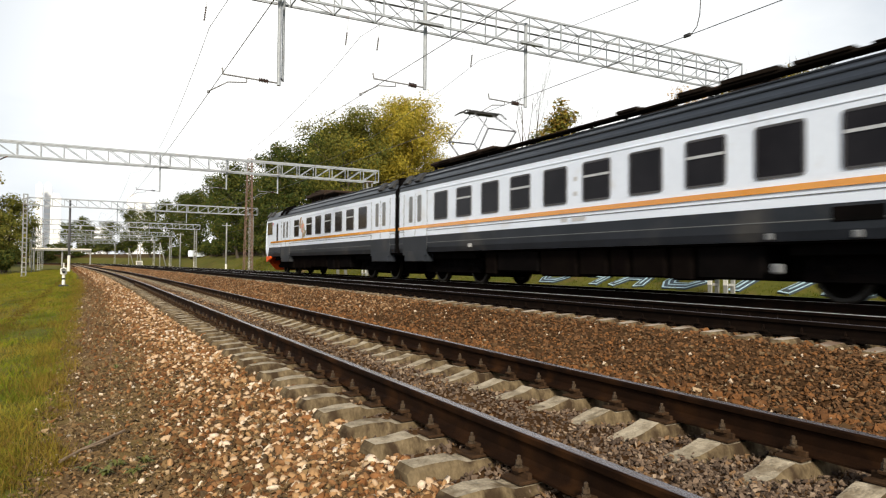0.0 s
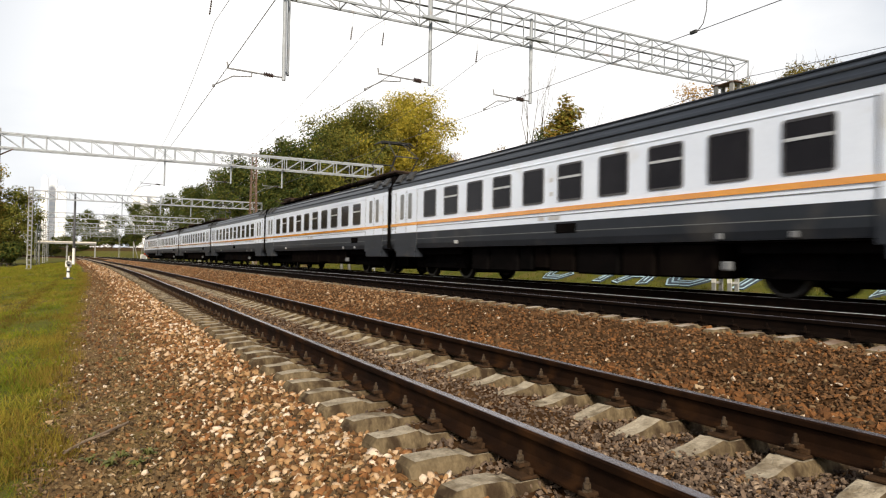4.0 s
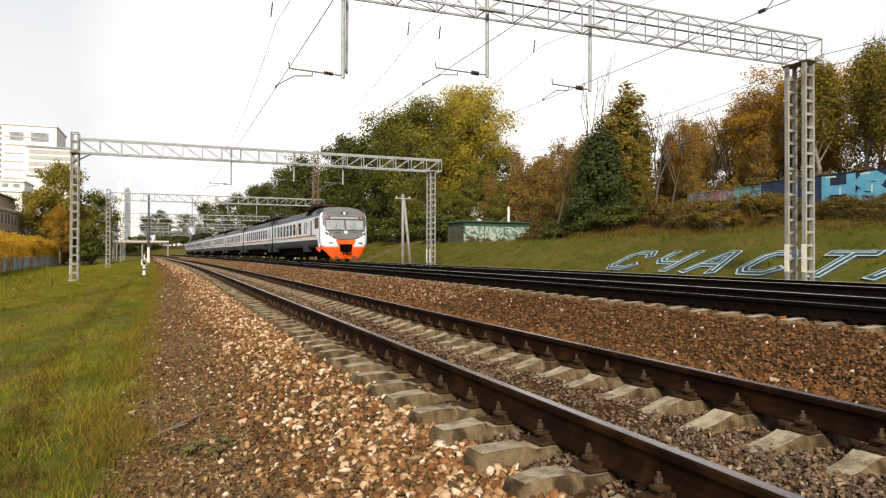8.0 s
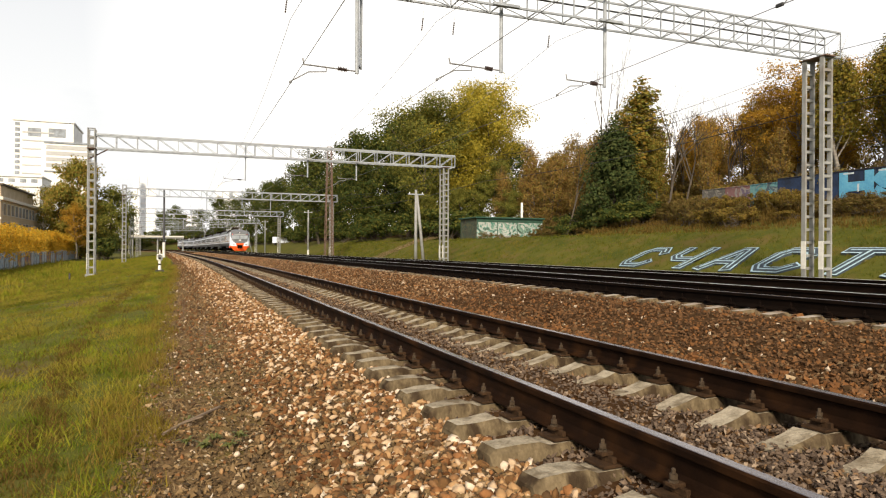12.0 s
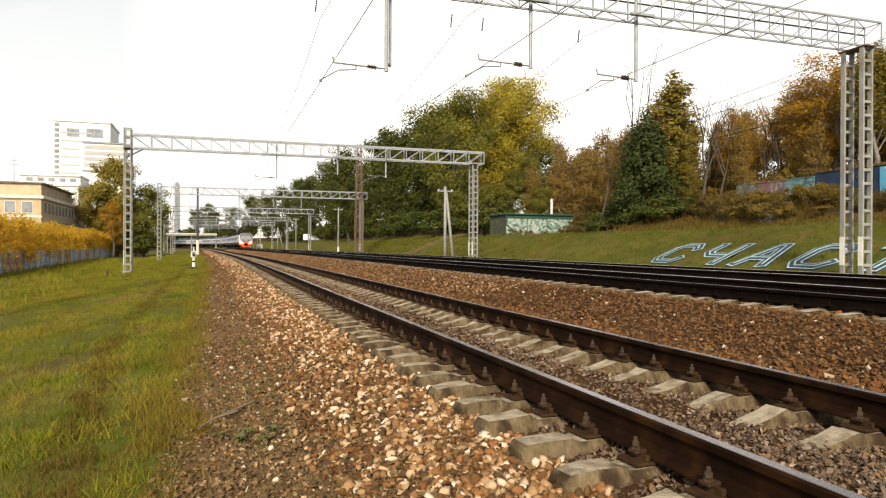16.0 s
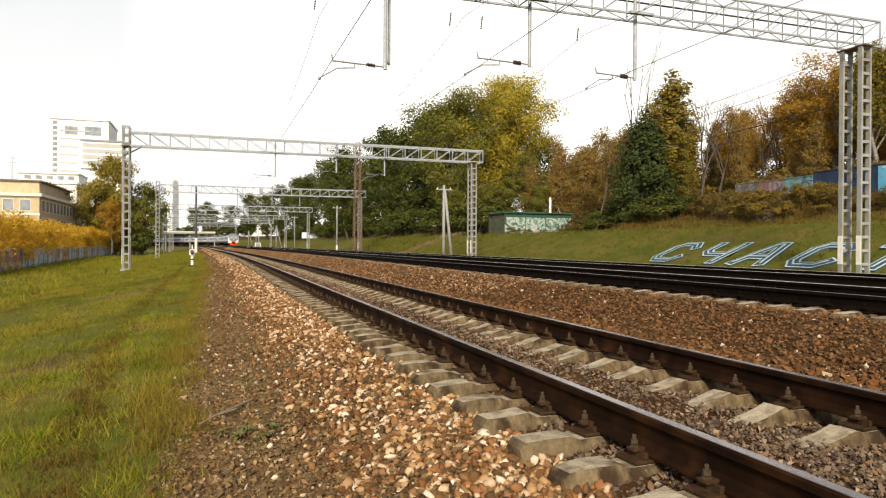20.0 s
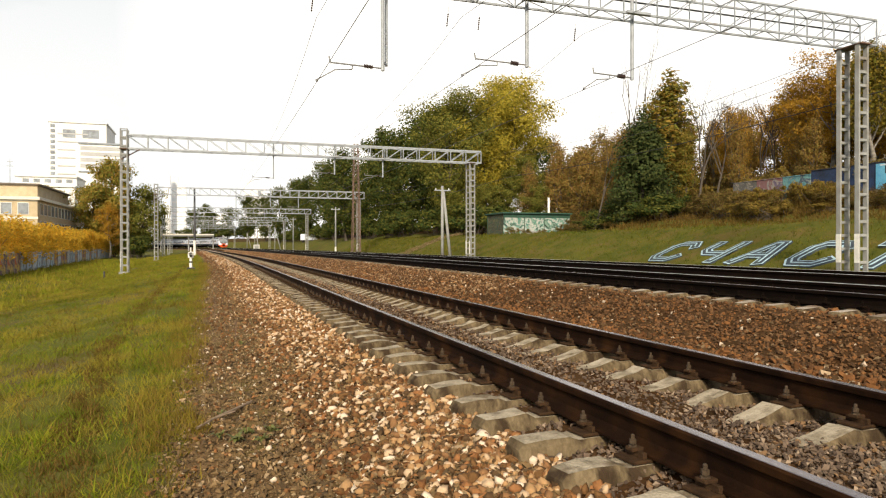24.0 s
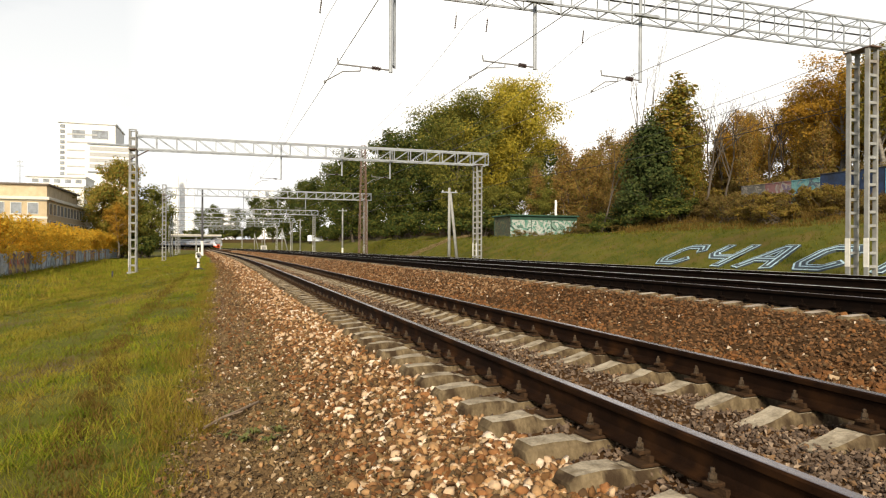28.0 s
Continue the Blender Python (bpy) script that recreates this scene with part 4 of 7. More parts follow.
def cab_end(car):
    """Cab at the +y end; the shell ends at 10.0 there."""
    y1 = 10.0
    mv = Matrix.Translation((0, y1, 0))
    shell = thick(part("cab_shell", nose_patch(-1, 1, 1.02, 3.62, 0, 34, 16), M_TRAINWHITE, car, "white rounded cab front", mv, True), .05)
    part("cab_roof", nose_patch(-1, 1, 3.60, 4.14, .004, 34, 8), M_MASK, car, "", mv, True)
    shape = lambda f: float(np.interp(abs(f), [0, .34, .48, .62, .92], [1.56, 1.57, 1.66, 1.78, 2.72]))
    thick(part("mask", nose_patch(-.92, .92, 1.5, 3.64, .012, 36, 18, lambda f: min(3.2, shape(f))), M_MASK, shell, "grey cab mask", None, True), .012)
    thick(part("screen_surround", nose_patch(-.83, .83, 2.22, 3.07, .022, 24, 8), M_RUBBER, shell, "black windscreen surround", None, True), .01)
    for s in (-1, 1):
        a, b = (-.80, -.025) if s < 0 else (.025, .80)
        thick(part("windscreen", nose_patch(a, b, 2.28, 3.02, .03, 12, 8), M_CABGLASS, shell, "sloping windscreen", None, True), .012)
        p0, p1 = Vector(nose_pt(s * .12, 2.25, .05)), Vector(nose_pt(s * .42, 2.4, .06))
        part("wiper", MB().tube(p0, p1, .014, n=5).tube(p1, p1 + Vector((s * -.12, .0, .35)), .012, n=5), M_BLACKPAINT, shell)
        c = Vector(nose_pt(s * .71, 3.18, .03))
        part("marker_lamp", MB().lathe([(.055, 0), (.055, .03), (.035, .05)], 12, Matrix.Translation(c) @ Matrix.Rotation(radians(-72), 4, "X")), M_REDLAMP, shell, "red tail lamp")
        rows = [[nose_pt(s * (.50 + .34 * i / 6), 1.70 + .30 * i / 6 + .16 * j / 2, .03) for i in range(7)] for j in range(3)]
        hl = thick(part("headlight", MB().grid(rows), M_RUBBER, shell, "dark slanting headlight cluster", None, True), .02)
        for q in (.58, .70):
            c = Vector(nose_pt(s * q, 1.70 + .30 * (q - .50) / .34 + .08, .035))
            part("lens", MB().lathe([(.05, 0), (.05, .02), (.03, .03)], 10, Matrix.Translation(c) @ Matrix.Rotation(radians(-85), 4, "X")), M_LAMP, hl)
        c = Vector(nose_pt(s * .62, 1.36, .01))
        part("grille", MB().box(c.x - .16, c.x + .16, c.y - .04, c.y + .02, c.z - .05, c.z + .03, .01), M_TRAINGREY, shell)
        c = Vector(nose_pt(s * .36, 2.08, .02))
        part("hand_rail", MB().line([c + Vector((-.25, .0, .0)), c + Vector((-.2, .06, .03)), c + Vector((.2, .06, .03)), c + Vector((.25, .0, .0))], .014, 5), M_BLACKPAINT, shell)
    thick(part("lamp_band", nose_patch(-.80, .80, 3.07, 3.30, .018, 20, 2), M_RUBBER, shell, "black lamp band", None, True), .01)
    thick(part("destination_board", nose_patch(-.60, .60, 3.10, 3.26, .03, 20, 2), M_BOARD, shell, "pale grey destination board", None, True), .01)
    part("mullion", nose_patch(-.03, .03, 2.28, 3.05, .034, 2, 8), M_RUBBER, shell)
    c = Vector(nose_pt(0, 3.5, .02))
    tl = part("top_lamp", MB().box(-.27, .27, c.y - .08, c.y + .03, 3.4, 3.64, .05), M_RUBBER, shell, "dark headlight housing")
    part("lens", MB().lathe([(.1, 0), (.1, .02), (.06, .04)], 14, Matrix.Translation((0, c.y + .03, 3.52)) @ Matrix.Rotation(radians(-80), 4, "X")), M_LAMP, tl)
    c = Vector(nose_pt(0, 2.12, .02))
    part("emblem", MB().lathe([(.13, 0), (.13, .02), (.1, .03)], 16, Matrix.Translation(c) @ Matrix.Rotation(radians(-75), 4, "X")), M_LAMP, shell, "round white emblem")
    bump = part("buffer_skirt", nose_patch(-1, 1, .16, 1.05, .03, 34, 8, lambda f: .16 + .72 * max(0, abs(f) - .70) / .30), M_BUFFER, car, "bright orange buffer skirt", mv, True)
    thick(bump, .06)
    for s in (-1, 1):
        side = MB().prism([(y1 - .95, .98), (y1 - .9, .9), (y1 + .05, .70), (y1 + .1, 1.06), (y1 - .9, 1.06)], s * 1.64, s * 1.755, "x")
        part("skirt_wing", side, M_BUFFER, car, "orange skirt wing")
    rows = [[nose_pt(f * (.30 + .13 * j / 4), 1.0 + .57 * j / 4, .025) for f in np.linspace(-1, 1, 15)] for j in range(5)]
    tongue = MB().grid(rows)
    part("coupler_surround", tongue, M_BUFFER, car, "orange panel over the coupler", mv, True)
    # black sheet on the surface, painted shade of the hollow round the coupler
    part("coupler_recess", nose_patch(-.27, .27, .70, 1.26, .045, 8, 4), M_UNDER, car, "", mv, True)
    cp = MB().box(-.2, .2, y1 + .7, y1 + 1.3, .72, 1.08, .06)
    cp.box(-.3, .02, y1 + 1.15, y1 + 1.4, .7, 1.12, .05)
    cp.line([(.25, y1 + 1.05, .95), (.3, y1 + 1.2, .6), (.05, y1 + 1.2, .5), (-.15, y1 + 1.05, .7)], .03, 6)
    part("coupler", cp, M_UNDER, car, "black automatic coupler with hoses")
    for s in (-1, 1):
        c = Vector(nose_pt(s * .45, .34, .05))
        # solid dark block in place of the shaded opening
        part("step_hole", MB().box(c.x - .13, c.x + .13, c.y - .04, c.y + .02, c.z - .06, c.z + .07, .02), M_RUBBER, bump)
        turn = Matrix.Identity(4) if s < 0 else Matrix.Rotation(math.pi, 4, "Z")
        fr = put("cab_window_frame", mesh_of("frame", ring(1.22, .80, .06, .05, .02), M_RUBBER), car, Matrix.Translation((s * 1.745, 9.22, 2.82)) @ turn)
        put("cab_pane", mesh_of("pane", plate(1.14, .72, .04, .01), M_CABSIDE), fr)
        fr = put("slim_window_frame", mesh_of("frame", ring(.36, 1.15, .1, .04, .016), M_RUBBER), car, Matrix.Translation((s * 1.745, 7.38, 2.5)) @ turn)
        put("slim_pane", mesh_of("pane", plate(.3, 1.1, .08, .008), M_GLASS), fr)
        lp = Matrix.Translation((s * 1.746, 8.25, 3.02)) @ turn
        swoosh = MB().prism([(.30 * math.cos(a) - .12, .15 * math.sin(a) + .05 * math.cos(a)) for a in np.linspace(0, 6.0, 14)], 0, -.005, "x")
        put("livery_swoosh", mesh_of("panel", swoosh, M_BLUEPANEL), car, lp, "small blue swoosh on the white side")
        put("livery_bar", mesh_of("panel", MB().box(-.006, 0, .02, .40, .07, .12).box(-.006, 0, .10, .40, .0, .04), M_DECALROSE), car, lp, "small red livery bars")
        put("livery_bar", mesh_of("panel", MB().box(-.006, 0, .02, .36, -.12, -.07), M_BLUEPANEL), car, lp, "small blue livery bar")
        put("number_panel", mesh_of("panel", MB().box(-.006, 0, -.2, .2, -.07, .07), M_TRAINGREY), car, Matrix.Translation((s * 1.746, 6.35, 2.85)) @ turn)


M_BLUEPANEL = mat("livery_panel", (0.35, 0.5, 0.75), (0.75, 0.75, 0.78), 0.4, scale=4.0, fine=12.0, bump=0.0)
M_DECALOLIVE = mat("decal_olive", (0.33, 0.29, 0.19), (0.22, 0.19, 0.12), 0.4, scale=5.0, fine=20.0, bump=0.0)
M_DECALBROWN = mat("decal_brown", (0.24, 0.15, 0.085), (0.36, 0.25, 0.15), 0.4, scale=5.0, fine=20.0, bump=0.0)
M_DECALROSE = mat("decal_rose", (0.62, 0.13, 0.12), (0.5, 0.1, 0.1), 0.4, scale=5.0, fine=20.0, bump=0.0)
M_FLORAL = mat("floral_decal", (0.614, 0.500, 0.450), (0.248, 0.170, 0.120), 0.4, scale=3.0, fine=9.0, bump=0.0, patch=((0.743, 0.350, 0.200), 4.0, 0.5, 0.6))


def middle_car(rng, pan):
    car = thing("train_car", "white and grey commuter train car with an orange stripe", "train car", "cars of the commuter train")
    h = CAR / 2 - .17
    car_shell(car, -h, h, False)
    for s in (-1, 1):
        for e in (-1, 1):
            door_set(car, s, e * (h - 1.48))
        for k in range(10):
            side_window(car, s, -6.95 + 1.555 * k, k % 2 == 0)
        for y, z, w in ((.03, 2.7, .13), (.03, 2.34, .13), (-.1, 1.72, .5), (.45, 1.72, .25)):
            part("notice", MB().box(min(s * 1.74, s * 1.75), max(s * 1.74, s * 1.75), y - w / 2, y + w / 2, z - .05, z + .05), M_ALU, car)
        part("louvre", MB().box(min(s * 1.73, s * 1.76), max(s * 1.73, s * 1.76), *((-7.13, -6.3) if pan else (-.99, -.17)), 1.32, 1.56, .01), M_UNDER, car)
        part("filler_cap", MB().box(min(s * 1.72, s * 1.765), max(s * 1.72, s * 1.765), 5.0, 5.2, 1.15, 1.26, .01), M_ALU, car)
        for y in (-5.19, -6.7):
            part("lamp_box", MB().box(min(s * 1.70, s * 1.77), max(s * 1.70, s * 1.77), y - .07, y + .07, 1.06, 1.18, .015), M_MASK, car)
        part("hose_box", MB().box(min(s * 1.45, s * 1.6), max(s * 1.45, s * 1.6), -5.3, -5.1, .48, .66, .03), M_MASK, car)
    roof_gear(car, rng, pan)
    under_gear(car, rng, pan, 0)
    return car


def head_car(rng):
    """End car, cab towards +y."""
    car = thing("train_head_car", "white commuter train end car with grey cab mask and orange buffer", "train car", "cars of the commuter train")
    h = CAR / 2 - .17
    car_shell(car, -h, 10.0, True)
    for s in (-1, 1):
        door_set(car, s, -(h - 1.48))
        door_set(car, s, 5.42)
        for k in range(6):
            side_window(car, s, -7.03 + 1.555 * k, k % 2 == 1)
        side_window(car, s, 3.14, True)
        m = Matrix.Translation((s * 1.746, 2.0, 2.62)) @ (Matrix.Identity(4) if s < 0 else Matrix.Rotation(math.pi, 4, "Z"))
        # a painted spray of leaves with a five-petalled flower
        spray = [("decal_leaf", .40, .32, .62, .30, .9, M_DECALBROWN), ("decal_leaf", .34, .05, .52, .22, .4, M_DECALOLIVE), ("decal_leaf", -.40, -.40, .64, .26, .55, M_DECALOLIVE), ("decal_leaf", -.10, -.44, .46, .20, 1.3, M_DECALBROWN), ("decal_leaf", -.34, -.14, .44, .18, 2.5, M_DECALOLIVE)]
        spray += [("decal_petal", .20 * math.cos(a), .20 * math.sin(a), .34, .24, a, M_FLORAL) for a in (.3, 1.56, 2.81, 4.07, 5.33)] + [("decal_heart", 0, 0, .17, .17, 0, M_DECALROSE)]
        for q, (name, dy, dz, pl, ph, tilt, mt) in enumerate(spray):
            out = .004 + .0012 * q
            pts = [(pl / 2 * math.cos(2 * math.pi * k / 14), ph / 2 * math.sin(2 * math.pi * k / 14) * (1 - .35 * math.cos(2 * math.pi * k / 14) ** 2)) for k in range(14)]
            put(name, mesh_of("decal", MB().prism(pts, 0, -out, "x"), mt), car, m @ Matrix.Translation((0, -dy * s, dz)) @ Matrix.Rotation(tilt * s, 4, "X"), "painted floral decal")
        part("louvre", MB().box(min(s * 1.73, s * 1.76), max(s * 1.73, s * 1.76), -.8, .4, 1.36, 1.58, .01), M_TRAINGREY, car)
        for y in (6.9, 8.3):
            part("equipment_hatch", MB().box(min(s * 1.72, s * 1.757), max(s * 1.72, s * 1.757), y - .35, y + .35, 1.2, 1.55, .01), M_TRAINGREY, car)
    roof_gear(car, rng, None)
    for ya, yb, za, zb in ((-.6, 1.3, 4.34, 4.46), (1.2, 3.6, 4.42, 4.66), (3.5, 4.6, 4.40, 4.60), (1.9, 3.0, 4.66, 4.72)):
        part("roof_resistor", MB().box(-.8, .5, ya, yb, za, zb, .04).box(-.5, -.4, ya + .2, ya + .3, 4.1, za).box(-.5, -.4, yb - .3, yb - .2, 4.1, za), M_ROOFBROWN, car, "brown roof resistor housing")
    for yv in (5.55, 6.6):
        for s in (-1, 1):
            part("roof_intake", MB().prism([(s * 1.68, 3.52), (s * 1.74, 3.56), (s * 1.52, 3.92), (s * 1.2, 4.1), (s * 1.1, 3.9)], yv - .22, yv + .22, "y"), M_UNDER, car, "black roof air intake")
    under_gear(car, rng, False, 1)
    cab_end(car)
    return car


train_meshes()
_rng = random.Random(5)
CARS = []
_head = head_car(_rng)
_plain = middle_car(_rng, None)
_motor = middle_car(_rng, -7.0)
_motor_front = middle_car(_rng, 7.4)
for _i in range(8):
    if _i == 0:
        CARS.append(_head)
    elif _i == 7:
        CARS.append(copy_thing(_head, Matrix.Identity(4)))
    elif _i == 1:
        CARS.append(_motor_front)
    elif _i in (2, 4, 6):
        CARS.append(_motor if _i == 2 else copy_thing(_motor, Matrix.Identity(4)))
    else:
        CARS.append(_plain if _i == 3 else copy_thing(_plain, Matrix.Identity(4)))

# ---------------------------------------------------------------- trees and bushes
def leaf_mat(name, colours, tr=0.45):
    return mat_mix(name, colours, 0.75, "island", 0.0, 0.8, tr, 0.1)


L_GREEN = leaf_mat("leaves_dark_green", [(3, (0.040, 0.064, 0.018)), (3, (0.058, 0.083, 0.020)), (2, (0.086, 0.102, 0.023)), (1, (0.140, 0.135, 0.028)), (1, (0.140, 0.135, 0.028))])
L_OLIVE = leaf_mat("leaves_olive", [(3, (0.085, 0.103, 0.024)), (3, (0.120, 0.138, 0.030)), (3, (0.172, 0.172, 0.036)), (2, (0.230, 0.206, 0.040)), (2, (0.230, 0.206, 0.040))])
L_YELLOW = leaf_mat("leaves_turning_yellow", [(2, (0.195, 0.190, 0.032)), (3, (0.315, 0.272, 0.038)), (3, (0.425, 0.340, 0.044)), (1, (0.500, 0.395, 0.056)), (1, (0.500, 0.395, 0.056))])
L_ORANGE = leaf_mat("leaves_autumn_orange", [(2, (0.220, 0.136, 0.027)), (3, (0.330, 0.182, 0.028)), (3, (0.425, 0.232, 0.031)), (1, (0.510, 0.305, 0.042)), (1, (0.510, 0.305, 0.042))])
L_BROWN = leaf_mat("leaves_russet", [(3, (0.215, 0.136, 0.046)), (3, (0.300, 0.172, 0.050)), (2, (0.355, 0.222, 0.062)), (1, (0.250, 0.205, 0.050)), (1, (0.250, 0.205, 0.050))])
L_MIXED = leaf_mat("leaves_olive_brown", [(3, (0.150, 0.165, 0.034)), (3, (0.215, 0.210, 0.040)), (2, (0.300, 0.240, 0.046)), (1, (0.350, 0.220, 0.046)), (1, (0.350, 0.220, 0.046))])
L_UMBER = leaf_mat("leaves_gold_brown", [(3, (0.135, 0.112, 0.023)), (3, (0.205, 0.152, 0.026)), (2, (0.300, 0.200, 0.030)), (1.5, (0.165, 0.155, 0.026)), (1.5, (0.165, 0.155, 0.026))])
L_BUSH = leaf_mat("shrub_leaves_brown", [(3, (0.115, 0.078, 0.030)), (3, (0.165, 0.105, 0.036)), (2, (0.205, 0.140, 0.042)), (1, (0.155, 0.132, 0.035)), (1, (0.155, 0.132, 0.035))])
L_GOLD = leaf_mat("shrub_leaves_gold", [(3, (0.155, 0.125, 0.030)), (3, (0.215, 0.160, 0.034)), (2, (0.270, 0.180, 0.036)), (1, (0.175, 0.110, 0.032)), (1, (0.175, 0.110, 0.032))])
L_SPRUCE = leaf_mat("needles_dark", [(3, (0.026, 0.042, 0.013)), (3, (0.040, 0.058, 0.017)), (1, (0.062, 0.072, 0.021)), (1, (0.062, 0.072, 0.021))], 0.15)
L_HEDGE = leaf_mat("hedge_leaves", [(1.5, (0.439, 0.317, 0.055)), (2, (0.537, 0.329, 0.039)), (3, (0.671, 0.403, 0.044)), (3, (0.781, 0.464, 0.051)), (1, (0.573, 0.403, 0.054)), (1, (0.573, 0.403, 0.054))], 0.6)
M_BARK = mat("bark_grey", (0.095, 0.077, 0.060), (0.052, 0.042, 0.033), 0.95, scale=3.0, fine=30.0, bump=0.6, stretch=(1, 1, 0.3))
M_BIRCH = mat("bark_birch", (0.25, 0.23, 0.195), (0.10, 0.085, 0.07), 0.9, scale=2.5, fine=14.0, bump=0.4, stretch=(0.5, 0.5, 2.0))


def leaf_cloud(name, centres, radii, counts, size, material, seed, flat=0.8):
    """Many small leaves round the clump centres."""
    rg = np.random.RandomState(seed)
    c = np.repeat(np.asarray(centres, float), counts, axis=0)
    r = np.repeat(np.asarray(radii, float), counts)[:, None]
    n = len(c)
    d = rg.normal(size=(n, 3))
    d /= np.linalg.norm(d, axis=1)[:, None]
    p = c + d * r * (rg.rand(n, 1) ** 0.45) * np.array([1, 1, flat])
    # leaves face outwards and up, each a little its own way
    o = p - p.mean(0)
    o /= np.linalg.norm(o, axis=1)[:, None] + 1e-6
    f = d * .8 + o * .5 + np.array([0, 0, .3]) + rg.normal(size=(n, 3)) * .55
    f /= np.linalg.norm(f, axis=1)[:, None]
    a = np.cross(f, rg.normal(size=(n, 3)))
    a /= np.linalg.norm(a, axis=1)[:, None]
    b = np.cross(f, a)
    s = (size * rg.uniform(0.6, 1.35, (n, 1)))
    v = np.stack([p - a * s * .5 - b * s * .4, p + a * s * .6, p - a * s * .4 + b * s * .4], 1).reshape(-1, 3)
    return raw_mesh(name, v, np.arange(n * 3).reshape(n, 3), material)


def tree_kind(h, spread, seed, leaf, leaves, size, bark, shape="round", first=0.22, limbs=18, lean=0.03, stout=1.0):
    """Meshes of a trunk with limbs and of a crown of leaf clumps."""
    rg = random.Random(seed)
    wood = MB()
    pts, p = [], Vector((0, 0, -0.3))
    for k in range(8):
        pts.append(p.copy())
        p = p + Vector((rg.uniform(-lean, lean) * h, rg.uniform(-lean, lean) * h, h * .92 / 7))
    r0 = h * .016 + .03
    for k in range(7):
        wood.tube(pts[k], pts[k + 1], r0 * (1 - k / 7.6), r0 * (1 - (k + 1) / 7.6), 8, False)
    cen, rad = [], []
    for i in range(limbs):
        f = first + (0.95 - first) * (i + rg.random() * .8) / limbs
        k = min(6, int(f * 7))
        a = pts[k].lerp(pts[k + 1], f * 7 - k)
        az = i * 2.4 + rg.uniform(-.5, .5)
        if shape == "round":
            ln = spread * (math.sin(math.pi * min(1, (f - first * .6) / (1.03 - first * .6))) ** .6) * rg.uniform(.65, 1.1)
            el = rg.uniform(.3, .9)
        elif shape == "tall":
            ln = spread * (1.05 - f) ** .5 * rg.uniform(.7, 1.1)
            el = rg.uniform(.7, 1.2)
        else:
            ln = spread * (1.06 - f) * rg.uniform(.8, 1.1)
            el = rg.uniform(-.2, .15)
        d = Vector((math.cos(az) * math.cos(el), math.sin(az) * math.cos(el), math.sin(el)))
        b = a + d * ln * .55
        c = a + d * ln + Vector((0, 0, .06 * ln))
        rl = r0 * .42 * (1.1 - f) * stout
        wood.tube(a, b, rl, rl * .65, 5, False)
        wood.tube(b, c, rl * .65, rl * .2, 4, False)
        for t in (.45, .72, 1.0):
            q = a.lerp(c, t) + Vector((rg.uniform(-1, 1), rg.uniform(-1, 1), rg.uniform(-.6, 1))) * ln * .17
            wood.tube(a.lerp(c, max(0, t - .25)), q, rl * .35, rl * .1, 4, False)
            cen.append(q)
            rad.append((spread * .27 + .02 * h) * rg.uniform(.6, 1.15))
        if shape == "tall":
            for _ in range(3):
                q = a.lerp(c, rg.uniform(.5, 1))
                wood.tube(q, q + Vector((rg.uniform(-.05, .05), rg.uniform(-.05, .05), rg.uniform(.08, .17))) * h, .022, .006, 3, False)
    for t in (.9, .97, 1.02):
        cen.append(pts[7] + Vector((0, 0, (t - .95) * h)))
        rad.append(spread * .2)
    wt = np.array(rad) ** 1.5
    cnt = np.maximum(1, (leaves * wt / wt.sum()).astype(int)) if leaves else None
    return (mesh_of("trunk", wood, bark, True), leaf_cloud("crown", cen, rad, cnt, size, leaf, seed) if leaves else None)


def bush_kind(w, h, seed, leaf, leaves, size):
    rg = random.Random(seed)
    wood, cen, rad = MB(), [], []
    for i in range(26):
        a = Vector((rg.uniform(-.3, .3) * w, rg.uniform(-.3, .3) * w, -.1))
        b = Vector((rg.uniform(-.5, .5) * w, rg.uniform(-.5, .5) * w, h * rg.uniform(.25, .9)))
        wood.tube(a, b, .03, .008, 4, False)
        cen.append(b)
        rad.append(rg.uniform(.13, .24) * min(w, h * 1.2))
    return (mesh_of("stem", wood, M_BARK), leaf_cloud("foliage", cen, rad, np.full(26, leaves // 26), size, leaf, seed))


def bare_kind(h, seed, spread):
    """A leafless tree: a trunk that forks again and again into thin upright twigs."""
    rg = random.Random(seed)
    wood = MB()

    def grow(p, d, ln, r, depth):
        q = p + d * ln
        mid = p.lerp(q, .5) + Vector((rg.uniform(-1, 1), rg.uniform(-1, 1), 0)) * ln * .05
        n = 7 if depth == 0 else 5 if depth < 3 else 3
        wood.tube(p, mid, r, r * .85, n, False)
        wood.tube(mid, q, r * .85, r * .68, n, False)
        if depth == 5:
            return
        for _ in range(rg.choice((1, 2, 2, 3)) if depth else 3):
            e = d + Vector((rg.uniform(-1, 1), rg.uniform(-1, 1), rg.uniform(-.2, .5))) * spread
            grow(p.lerp(q, rg.uniform(.7, 1)), e.normalized(), ln * rg.uniform(.55, .85), r * rg.uniform(.45, .66), depth + 1)

    grow(Vector((0, 0, -.3)), Vector((0, 0, 1)), h * .33, h * .0075 + .02, 0)
    return (mesh_of("trunk", wood, M_BARK, True), None)


